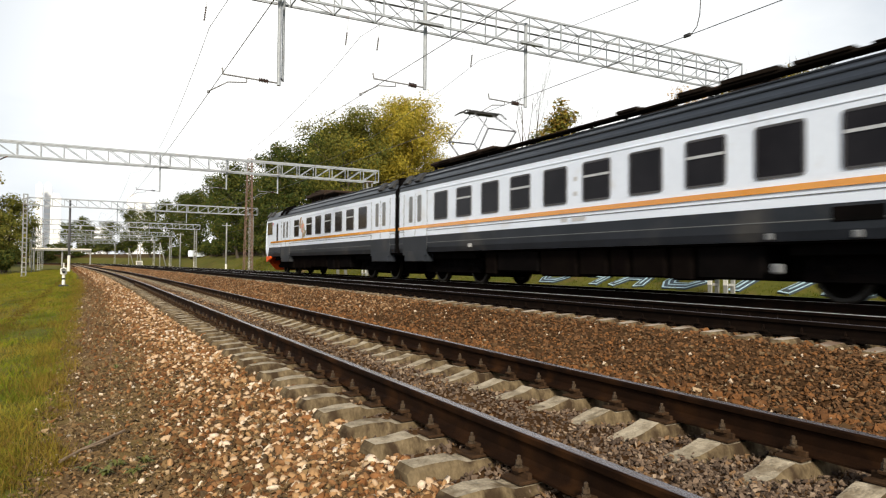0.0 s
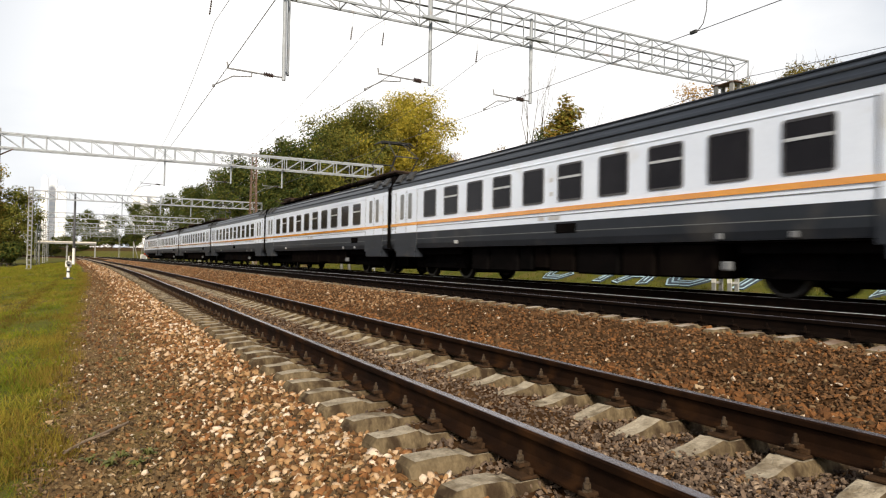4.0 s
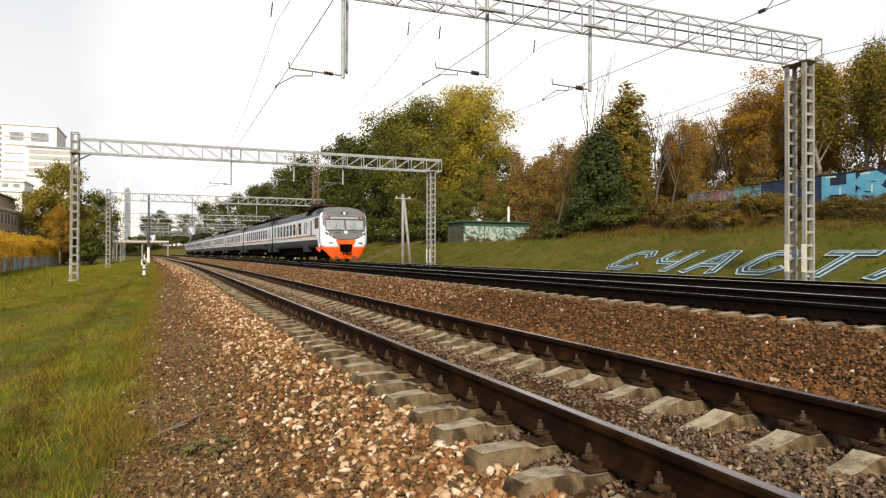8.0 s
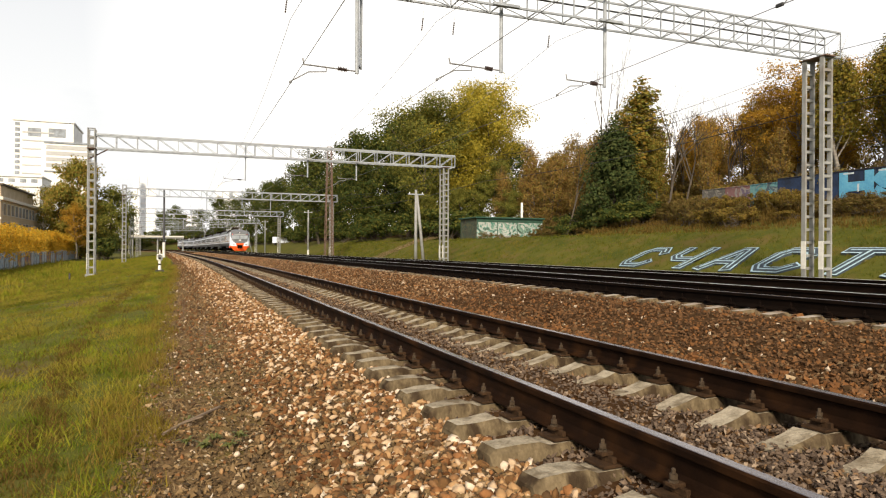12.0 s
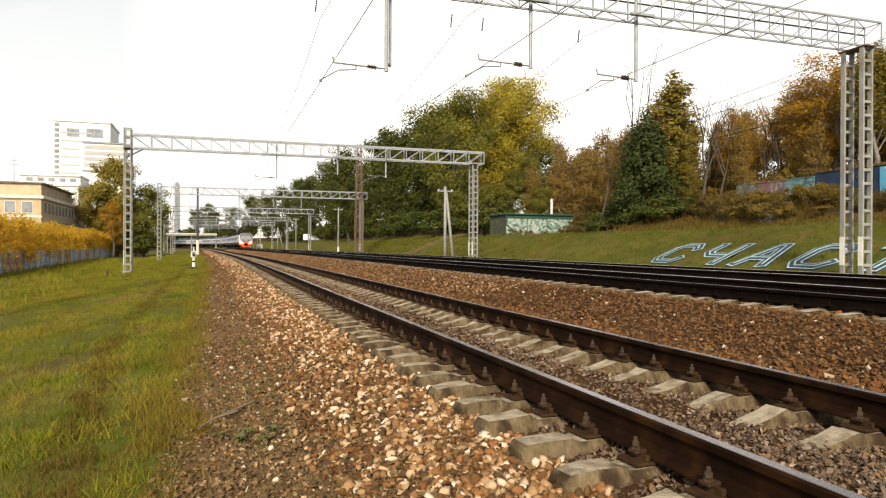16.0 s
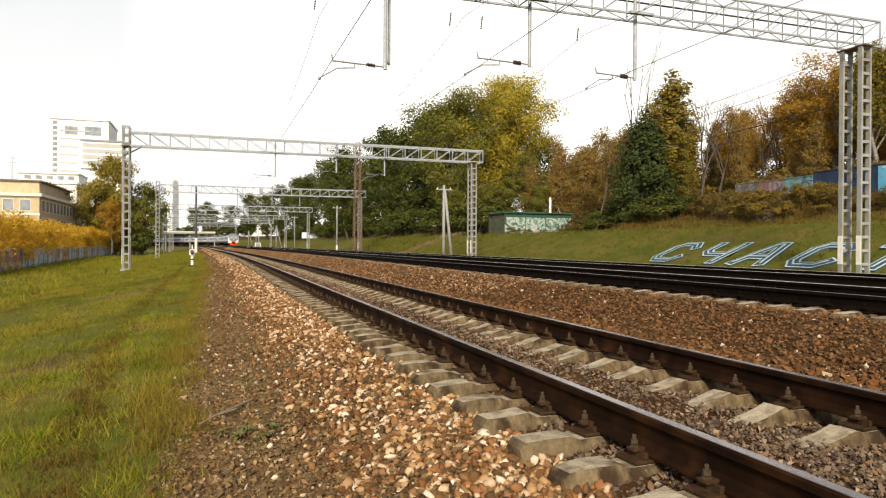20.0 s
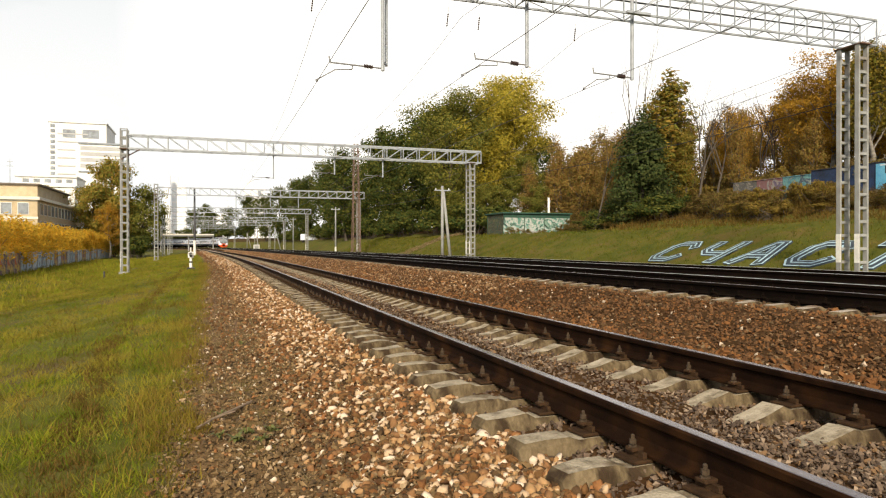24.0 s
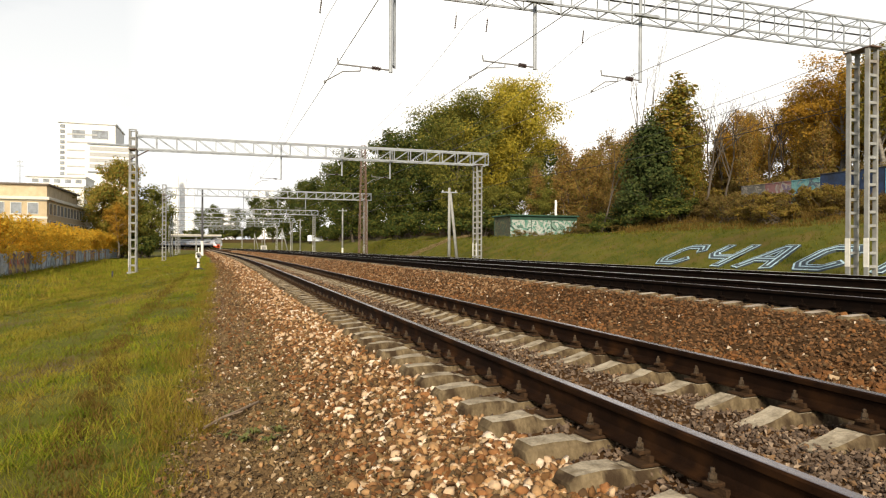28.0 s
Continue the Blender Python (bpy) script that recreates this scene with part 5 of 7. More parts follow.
KIND = {
    "poplar": tree_kind(22, 6.5, 1, L_GREEN, 11000, .42, M_BARK, "round", .10, 26),
    "poplar_b": tree_kind(20, 7.0, 2, L_GREEN, 11000, .42, M_BARK, "round", .10, 26),
    "great": tree_kind(21, 8.6, 15, L_OLIVE, 28000, .28, M_BARK, "round", .08, 28),
    "olive": tree_kind(16, 5.6, 16, L_OLIVE, 9000, .36, M_BARK, "round", .08, 22),
    "mixed": tree_kind(16, 5.4, 19, L_MIXED, 14000, .34, M_BARK, "round", .08, 24),
    "slim": tree_kind(14, 2.6, 17, L_MIXED, 8500, .22, M_BARK, "tall", .1, 22, .012),
    "grove": tree_kind(14, 4.2, 23, L_UMBER, 9500, .19, M_BARK, "tall", .26, 26, .02),
    "grove_b": tree_kind(13, 4.0, 27, L_UMBER, 8500, .19, M_BIRCH, "tall", .32, 24, .025),
    "yellow": tree_kind(22, 8.0, 3, L_YELLOW, 28000, .28, M_BARK, "round", .2, 24),
    "lime": tree_kind(16, 5.4, 4, L_GREEN, 8000, .46, M_BARK, "round", .1, 18),
    "birch_b": tree_kind(12, 3.4, 6, L_ORANGE, 10500, .15, M_BIRCH, "round", .25, 20),
    "russet": tree_kind(9.5, 2.4, 7, L_BROWN, 5200, .145, M_BARK, "tall", .12, 18, .02),
    "russet_b": tree_kind(8.5, 2.6, 8, L_BROWN, 4600, .145, M_BARK, "tall", .1, 16, .03),
    "spruce": tree_kind(11, 4.3, 9, L_SPRUCE, 13000, .25, M_BARK, "cone", .04, 40, .006),
    "bare": bare_kind(15, 10, .42),
    "bare_b": bare_kind(15, 14, .55),
    "bush_orange": bush_kind(4.6, 4.2, 21, L_HEDGE, 5000, .18),
    "bush_russet": bush_kind(3.4, 2.2, 22, L_BUSH, 3000, .135),
    "bush_gold": bush_kind(3.2, 1.8, 23, L_GOLD, 2600, .15),
    "bush_green": bush_kind(5.0, 4.5, 24, L_GREEN, 2200, .36),
}
NAMES = {
    "poplar": ("tree", "tall dark green poplar with a dense crown", "tree"), "poplar_b": ("tree", "broad dark green tree beside the cutting", "tree"),
    "great": ("tree", "great spreading poplar in olive-green leaf", "tree"), "olive": ("tree", "rounded tree with olive-green leaves", "tree"), "slim": ("tree", "slim tree with fading yellow leaves", "tree"), "grove": ("tree", "slim tree with thin golden-brown leaves", "tree"), "grove_b": ("tree", "slim pale-barked tree with thin golden-brown leaves", "tree"), "mixed": ("tree", "rounded tree with olive and brown leaves", "tree"),
    "yellow": ("tree", "great poplar with leaves turning yellow", "tree"), "lime": ("tree", "rounded green lime tree", "tree"),
    "birch_b": ("tree", "spreading tree in orange autumn leaf", "tree"),
    "russet": ("tree", "thin young tree with russet leaves", "tree"),
    "russet_b": ("tree", "small half-bare tree with brown leaves", "tree"), "spruce": ("spruce", "dense dark green conifer", "tree"),
    "bare": ("bare_tree", "tall leafless tree with thin grey limbs", "tree"), "bare_b": ("bare_tree", "leafless spreading tree with thin grey limbs", "tree"), "bush_orange": ("shrub", "orange-yellow shrub behind the concrete fence", "shrub"),
    "bush_russet": ("shrub", "brown shrub on top of the slope", "shrub"), "bush_gold": ("shrub", "golden shrub below the painted wall", "shrub"),
    "bush_green": ("shrub", "dark green undergrowth bush", "shrub"),
}


def plant(kind, x, y, scale=1.0, turn=None, wide=None, dz=0.0, tilt=0.0):
    rg = random.Random(int(x * 31 + y * 17))
    z = ground_z(x, y) - .05 + dz
    name, label, cat = NAMES[kind]
    w = wide or scale
    m = Matrix.Translation((x, y, z)) @ Matrix.Rotation(tilt, 4, "Y") @ Matrix.Rotation(rg.uniform(0, 6.28) if turn is None else turn, 4, "Z") @ Matrix.Diagonal((w, w, scale, 1))
    ob = thing(name, label, cat, "shrubs" if "bush" in kind else "trees", m)
    a, b = KIND[kind]
    put("stem" if "bush" in kind else "trunk", a, ob)
    if b:
        put("foliage" if "bush" in kind else "crown", b, ob)
    return ob


def build_plants():
    rg = random.Random(11)
    # the wood beyond the cutting, from the far end towards the camera
    for x, y, k, s in ((34, 136, "poplar", 1.02), (29, 152, "poplar_b", 1.05), (36, 122, "poplar_b", 1.08), (39, 112, "poplar", .98), (43.4, 96, "yellow", 1.03), (36.6, 98, "great", .98), (40.0, 97.5, "yellow", .9),
                       (30, 175, "poplar", .98), (33, 196, "poplar_b", 1.0), (27, 214, "poplar", .95), (31, 240, "poplar_b", 1.05),
                       (24, 262, "poplar", 1.0), (22, 300, "poplar_b", 1.0), (16, 335, "poplar", 1.0), (34, 290, "poplar", 1.1), (44, 130, "poplar", 1.1),
                       (46, 112, "poplar_b", 1.1), (50, 150, "poplar_b", 1.1), (42, 165, "poplar", 1.05), (45, 200, "poplar_b", 1.15), (45.5, 92, "olive", .62), (42, 92, "olive", .5), (57, 112, "poplar_b", .8), (53, 119, "poplar", .8), (62, 105, "poplar_b", .6), (47, 88, "olive", .52), (43, 84, "olive", .42), (49, 84, "olive", .5), (37, 118, "lime", .8), (33, 128, "lime", .75), (31, 146, "lime", .75),
                       (38, 90, "olive", .42), (33.5, 92, "olive", .4), (0, 400, "lime", 1.0), (-12, 420, "lime", 1.1), (-30, 430, "poplar", .9), (8, 390, "poplar", .8), (-50, 420, "lime", 1.1), (-4, 440, "poplar", 1.0)):
        plant(k, x, y, s)
    for i in range(26):
        y = 84 + i * 7.5
        plant("bush_green", 35.5 + off(y) + rg.uniform(-1.2, 2.5), y, rg.uniform(.75, 1.15), wide=rg.uniform(.9, 1.3))
    for x, y, k in ((41.0, 72.2, .5), (42.2, 72.6, .75), (40.0, 72.0, .35), (33.6, 72.4, .4), (35.4, 72.3, .28), (37.5, 72.2, .25)):
        plant("bush_russet", x, y, k, wide=k * 1.2)
    # half-bare russet growth by the garage
    for i in range(26):
        y = 54 + rg.choice((rg.uniform(0, 14), rg.uniform(0, 14), rg.uniform(27, 32)))
        x = 42.5 + rg.uniform(-2.5, 8)
        plant(rg.choice(("russet", "russet_b")), x, y, rg.uniform(1.05, 1.4))
    plant("spruce", 38.2, 53.5, .98, wide=1.02)
    plant("spruce", 39.5, 55.5, .7)
    plant("slim", 42.2, 55.5, 1.1, wide=1.75)
    plant("slim", 42.6, 52.5, .62)
    for i in range(16):
        plant(rg.choice(("russet", "russet_b")), 43.5 + rg.uniform(0, 13), 62 + rg.uniform(0, 23), rg.uniform(1.1, 1.5))
    for i in range(12):
        plant("bush_russet", 43 + rg.uniform(0, 9), 66 + rg.uniform(0, 16), rg.uniform(1.0, 1.5), wide=rg.uniform(1.0, 1.5))
    for x, y, k in ((45.0, 52.3, 1.0), (47.5, 55.0, 1.2), (46.0, 49.6, 1.05), (49.0, 52.0, 1.2)):
        plant("russet_b", x, y, k)
    plant("bare", 34.9, 56.5, .95, .4, .75, tilt=.3)
    plant("bare", 38.6, 56.5, 1.45, 2.0, 1.0, tilt=.06)
    plant("bare_b", 38.2, 46.5, .85, 2.6, .95, tilt=.3)
    plant("bare_b", 41.0, 47.0, .8, 1.0, .8, tilt=.24)
    plant("bare_b", 44.5, 46.0, .75, 3.0, .8, tilt=.15)
    for i in range(7):
        plant("bush_russet", 38.4 + rg.uniform(-.6, .8), 39.5 + i * 1.1, rg.uniform(.4, .65), wide=rg.uniform(.6, .9))
    for i in range(16):
        plant("bush_green", -70 + i * 6.0 + rg.uniform(-2, 2), 400 + rg.uniform(-15, 25), rg.uniform(1.4, 2.4), wide=rg.uniform(1.6, 2.4))
    for x, y, s in ((43, 47, .78), (45, 44.5, .72), (43.5, 50, .8), (44.5, 41, .7)):
        plant("bare", x, y, s, wide=s * .9)
    # orange trees above the painted wall
    for i in range(24):
        y = -6 + i * 2.45 + rg.uniform(-.8, .8)
        x = 44 + rg.uniform(-1.5, 2.5)
        k = rg.choice(("grove_b", "grove") if y < 36.5 else ("birch_b", "russet_b", "russet"))
        plant(k, x, y, rg.uniform(.70, .86) if y < 36.5 else rg.uniform(.7, .85))
    for x, y, s in ((45.0, 38.6, .93), (45.6, 41.2, .86), (47.0, 37.0, .95), (48.5, 43.4, .85)):
        plant("birch_b", x, y, s, wide=s * 1.1)
    for i in range(20):
        y = -14 + i * 3.9 + rg.uniform(-1, 1)
        plant(rg.choice(("grove", "grove_b", "grove") if y < 38 else ("birch_b", "russet", "russet_b")), 50 + rg.uniform(-1, 7), y, rg.uniform(.72, .98))
    # the depth of the wood behind them
    for i in range(17):
        plant(rg.choice(("grove", "grove_b", "grove")), 56 + rg.uniform(0, 16), -4 + i * 3.4 + rg.uniform(-1, 1), rg.uniform(.85, 1.1))
    for i in range(18):
        plant("bush_russet", 50 + rg.uniform(-2, 6), -2 + i * 2.4, rg.uniform(1.5, 2.2), wide=rg.uniform(1.3, 1.7))
    for y, k in ((33.3, .8), (34.6, .95), (35.9, .85)):
        plant("bush_gold", 38.5, y, k, wide=k * .9)
    plant("bare", 41.5, 19.5, .72)
    plant("bare", 43.5, 15.5, .8)
    for i in range(30):
        y = -4 + i * 2.0
        if 8 < y < 31:
            continue
        plant(rg.choice(("bush_russet", "bush_russet", "bush_gold", "bush_russet")), 42.3 + rg.uniform(-.8, 2.5), y, rg.uniform(1.0, 1.5), wide=rg.uniform(1.0, 1.4))
    for i in range(24):
        plant("bush_russet", 42.5 + rg.uniform(-1, 9), 54 + rg.uniform(0, 14), rg.uniform(.9, 1.7), wide=rg.uniform(1.0, 1.5))
    for i in range(18):
        plant(rg.choice(("russet", "russet_b")), 46 + rg.uniform(0, 10), 40 + rg.uniform(0, 45), rg.uniform(.9, 1.15))
    # shrubs along the top of the slope
    for i in range(40):
        y = 2 + i * 1.62 + rg.uniform(-.5, .5)
        x = 35.2 + rg.uniform(-1.3, 2.8)
        if y > 62:
            continue
        if y > 45:
            plant("bush_russet" if i % 2 else "bush_green", x + 1.5, y, rg.uniform(.25, .5), wide=rg.uniform(.5, .8))
            continue
        plant("bush_gold" if (30 < y < 44 and rg.random() < .5) else "bush_russet", x + .8, y, rg.uniform(.5, .85) * (1.1 if 33 < y < 46 else .55), wide=rg.uniform(.7, 1.1))
    # beyond the verge
    for i in range(24):
        y = 48 + i * 5.0
        plant("bush_orange", -17.9 + off(y) - .022 * (y - 60) + rg.uniform(-.5, .8), y, rg.uniform(1.05, 1.3), wide=rg.uniform(1.0, 1.3))
    plant("mixed", -19.0, 150, 1.27, wide=1.1)
    plant("olive", -14.2, 152, .92, wide=.95)
    plant("mixed", -23.0, 150, .95, wide=.9)
    plant("bush_green", -14.8, 148, 1.1)
    plant("bush_orange", -21.0, 118, 1.3, wide=1.2)
    plant("birch_b", -19.2, 146, .95)
    plant("mixed", -17.5, 168, .8)
    plant("mixed", -20.5, 172, .85)
    plant("mixed", -30, 150, .9)


build_plants()


# ---------------------------------------------------------------- ballast stones and grass
def stones(name, n, u0, u1, y0, y1, power, r0, r1, material, label, seed, sink=.3, round_=False, lean=1.0):
    rg = np.random.RandomState(seed)
    cube = np.array([(x, y, z) for x in (-1, 1) for y in (-1, 1) for z in (-1, 1)], float) * .72
    tri = np.array([(0, 1, 3), (0, 3, 2), (4, 6, 7), (4, 7, 5), (0, 4, 5), (0, 5, 1), (2, 3, 7), (2, 7, 6), (0, 2, 6), (0, 6, 4), (1, 5, 7), (1, 7, 3)])
    if round_:
        t = (1 + 5 ** .5) / 2
        cube = np.array([(-1, t, 0), (1, t, 0), (-1, -t, 0), (1, -t, 0), (0, -1, t), (0, 1, t), (0, -1, -t), (0, 1, -t), (t, 0, -1), (t, 0, 1), (-t, 0, -1), (-t, 0, 1)]) / 1.9
        tri = np.array([(0, 11, 5), (0, 5, 1), (0, 1, 7), (0, 7, 10), (0, 10, 11), (1, 5, 9), (5, 11, 4), (11, 10, 2), (10, 7, 6), (7, 1, 8), (3, 9, 4), (3, 4, 2), (3, 2, 6), (3, 6, 8), (3, 8, 9), (4, 9, 5), (2, 4, 11), (6, 2, 10), (8, 6, 7), (9, 8, 1)])
    elif r1 < .034:
        cube = np.array([(1, 0, 0), (-1, 0, 0), (0, 1, 0), (0, -1, 0), (0, 0, 1), (0, 0, -1)], float) * 1.12
        tri = np.array([(0, 2, 4), (2, 1, 4), (1, 3, 4), (3, 0, 4), (2, 0, 5), (1, 2, 5), (3, 1, 5), (0, 3, 5)])
    nv = len(cube)
    q = 1 - power
    y = (y0 ** q + rg.rand(n) * (y1 ** q - y0 ** q)) ** (1 / q) if power not in (0, 1) else y0 * (y1 / y0) ** rg.rand(n) if power else rg.uniform(y0, y1, n)
    u = u0 + (u1 - u0) * rg.rand(n) ** lean
    r = np.exp(rg.uniform(math.log(r0), math.log(r1), n)) * (1 + np.maximum(y, 0) / 60)
    j = .22 if round_ else .3
    kinds = cube[None] * rg.uniform(.75, 1.15, (60, nv, 1)) + rg.uniform(-j, j, (60, nv, 3))
    v = kinds[rg.randint(0, 60, n)]
    sc = np.stack([rg.uniform(.8, 1.35, n), rg.uniform(.7, 1.1, n), rg.uniform(.4, .75, n)], 1) * r[:, None]
    v = v * sc[:, None, :]
    e = rg.normal(size=(n, 4))
    e[:, 0] += 1.5
    e[:, 1:3] *= .6
    e /= np.linalg.norm(e, axis=1)[:, None]
    w, a, b, c = e.T
    R = np.stack([np.stack([1 - 2 * (b * b + c * c), 2 * (a * b - c * w), 2 * (a * c + b * w)], 1), np.stack([2 * (a * b + c * w), 1 - 2 * (a * a + c * c), 2 * (b * c - a * w)], 1), np.stack([2 * (a * c - b * w), 2 * (b * c + a * w), 1 - 2 * (a * a + b * b)], 1)], 1)
    v = np.einsum("nij,nkj->nki", R, v)
    x = u + np.array([off(float(k)) for k in y])
    z = np.interp(u, _HU, _HZ) + r * (.5 - sink) + rg.uniform(-.018, .022, n)
    v += np.stack([x, y, z], 1)[:, None, :]
    f = tri[None] + (np.arange(n) * nv)[:, None, None]
    ob = new(name, raw_mesh(name, v.reshape(-1, 3), f.reshape(-1, 3), material))
    if round_:
        ob.data.polygons.foreach_set("use_smooth", [True] * len(ob.data.polygons))
    tagged(ob, label, "ballast", kind="stuff")


S_LIGHT = mat_mix("stones_pale_mix", [(3.5, (0.130, 0.066, 0.026)), (2.5, (0.078, 0.045, 0.022)), (4, (0.205, 0.106, 0.047)), (2.5, (0.240, 0.108, 0.042)), (5, (0.330, 0.195, 0.092)), (4.2, (0.460, 0.325, 0.205)), (2.2, (0.590, 0.480, 0.365))], 0.9, fine=45.0, spec=0.12)
S_BROWN = mat_mix("stones_brown_mix", [(5, (0.112, 0.071, 0.034)), (5, (0.158, 0.100, 0.046)), (4, (0.072, 0.048, 0.026)), (3, (0.20, 0.13, 0.062)), (1.2, (0.32, 0.225, 0.13)), (2, (0.165, 0.078, 0.030)), (.5, (0.46, 0.39, 0.30))], 0.9, fine=45.0, spec=0.15)
S_GRIT = mat_mix("grit_mix", [(4, (0.10, 0.065, 0.032)), (4, (0.15, 0.10, 0.05)), (3, (0.07, 0.046, 0.024)), (2, (0.24, 0.175, 0.10)), (1, (0.36, 0.29, 0.20))], 0.9, fine=45.0, spec=0.1)
S_RED = mat_mix("stones_rusty_mix", [(5, (0.102, 0.055, 0.027)), (5, (0.142, 0.073, 0.034)), (4, (0.064, 0.037, 0.020)), (3, (0.172, 0.078, 0.030)), (1.5, (0.160, 0.108, 0.060)), (.25, (0.483, 0.389, 0.294))], 0.9, fine=45.0, spec=0.05)
S_RUST2 = mat_mix("stones_orange_mix", [(5, (0.100, 0.046, 0.019)), (5, (0.145, 0.064, 0.024)), (3, (0.066, 0.038, 0.018)), (2, (0.20, 0.092, 0.036)), (.5, (0.33, 0.24, 0.15))], 0.9, fine=45.0, spec=0.1)
S_GREY = mat_mix("stones_grey_mix", [(5, (0.112, 0.080, 0.058)), (4, (0.152, 0.108, 0.077)), (4, (0.074, 0.053, 0.040)), (2, (0.185, 0.112, 0.060)), (1.4, (0.265, 0.198, 0.140))], 0.9, fine=45.0, spec=0.05)
stones("pale_ballast", 13000, .5, 1.68, 1.6, 75, 1.0, .015, .038, S_LIGHT, "loose pale and tan ballast stones beside the sleepers", 1, .3, True, .48)
stones("pale_ballast", 4000, .5, 1.66, 8, 160, .9, .020, .036, S_LIGHT, "loose tan ballast stones along the far shoulder", 11, .3, False, .6)
stones("brown_ballast", 3500, -.1, 1.2, 8, 160, .9, .016, .030, S_RUST2, "orange-brown ballast stones along the far shoulder", 12, .3, False, .8)
stones("scattered_ballast", 700, -.15, .9, 1.6, 60, 1.1, .012, .030, S_LIGHT, "few loose pale stones on the trodden shoulder", 8, .3, True, .7)
stones("brown_ballast", 30000, -.42, 1.5, 1.6, 70, 1.1, .009, .024, S_BROWN, "small brown ballast stones trodden into the shoulder", 2, .3, False, .62)
# the same ballast goes on behind
BACK = -5.0
for _n, _k, _u0, _u1, _r0, _r1, _m, _l, _s in (("pale_ballast", 2600, .55, 1.66, .018, .040, S_LIGHT, "loose pale and tan ballast stones beside the sleepers", 41), ("brown_ballast", 4500, -.35, 1.6, .012, .028, S_BROWN, "small brown ballast stones trodden into the shoulder", 42), ("track_ballast", 6500, 1.6, 4.25, .013, .028, S_GREY, "grey-brown ballast stones between the sleepers", 43), ("rusty_ballast", 6000, 4.15, 6.75, .016, .0335, S_RED, "dark rusty ballast stones between the tracks", 44)):
    stones(_n, _k, _u0, _u1, BACK, 1.62, 0, _r0, _r1, _m, _l, _s)
stones("fine_grit", 12000, -.35, 1.2, 1.7, 25, 1.2, .006, .015, S_GRIT, "fine brown grit trodden into the earth", 9, .2)
stones("rusty_patch_ballast", 5000, .55, 1.55, 2.2, 40, 1.0, .012, .032, S_RUST2, "orange-brown ballast stones in a rusty patch", 3)
stones("track_ballast", 42000, 1.6, 4.25, 1.5, 110, 1.1, .009, .021, S_GREY, "grey-brown ballast stones between the sleepers", 4, .4)
stones("rusty_ballast", 42000, 4.15, 6.75, 1.5, 140, 1.0, .012, .027, S_RED, "dark rusty ballast stones between the tracks", 5)
# paler far stones: light on the distant ballast tops, put into their colour
S_FARLIT = mat_mix("stones_far_lit_mix", [(4, (0.215, 0.132, 0.072)), (4, (0.270, 0.168, 0.090)), (3, (0.160, 0.090, 0.046)), (2, (0.340, 0.240, 0.150)), (2, (0.240, 0.120, 0.050))], 0.9, fine=45.0, spec=0.05)
stones("dusty_ballast", 7000, 4.15, 6.7, 13, 150, 1.0, .016, .032, S_FARLIT, "far ballast stones between the tracks, sunlit tops put into pale tan", 47)
stones("dusty_ballast", 5000, 1.7, 4.1, 13, 130, 1.0, .012, .024, S_FARLIT, "far ballast stones between the sleepers, sunlit tops put into pale tan", 48, .4)
stones("orange_ballast", 3000, 4.1, 4.9, 1.5, 40, 1.0, .018, .042, S_RUST2, "orange-brown ballast stones beside the rail", 6)
stones("dark_ballast", 6000, 6.6, 14.6, 3.0, 70, 1.0, .025, .05, S_RED, "dark oily ballast stones under the main tracks", 7)


def grass(name, n, u0, u1, y0, y1, power, h0, h1, wd, material, label, seed, edge=None, lay=1.0):
    rg = np.random.RandomState(seed)
    q = 1 - power
    y = (y0 ** q + rg.rand(n) * (y1 ** q - y0 ** q)) ** (1 / q) if power not in (0, 1) else y0 * (y1 / y0) ** rg.rand(n) if power else rg.uniform(y0, y1, n)
    u = rg.uniform(u0, u1, n)
    if edge:
        u = u + np.interp(y, *edge)
    k = 4
    y, u = np.repeat(y, k), np.repeat(u, k)
    m = n * k
    grow = 1 + np.maximum(y, 0) / 45
    u = u + rg.normal(size=m) * .03 * grow
    y = y + rg.normal(size=m) * .03 * grow
    h = rg.uniform(h0, h1, m) * (1 + np.maximum(y, 0) / 90)
    h *= np.repeat(rg.uniform(.6, 1.25, n), k)
    clump = np.zeros(m)
    for wl in (.33, .47, .71, 1.3, 2.1):
        t = rg.uniform(0, 6.283)
        clump += np.sin((u * math.cos(t) + y * math.sin(t)) * 6.283 / wl + rg.uniform(0, 6.283) + np.sin(u * 2.3 + y * 1.1))
    h *= np.clip(.9 + .22 * clump, .5, 1.5)
    a = rg.uniform(0, 6.283, m)
    b = rg.uniform(0, 6.283, m)
    ln = rg.uniform(.15, .9, m) * h * lay
    w = wd * grow * rg.uniform(.7, 1.3, m)
    x = u + np.array([off(float(t)) for t in y])
    z = np.interp(u, _HU, _HZ) - .015
    p = np.stack([x, y, z], 1)
    side = np.stack([np.cos(a), np.sin(a), 0 * a], 1) * w[:, None]
    tip = np.stack([np.cos(b) * ln, np.sin(b) * ln, h], 1)
    v = np.stack([p - side, p + side, p + tip], 1).reshape(-1, 3)
    ob = new(name, raw_mesh(name, v, np.arange(m * 3).reshape(m, 3), material))
    tagged(ob, label, "grass", kind="stuff")


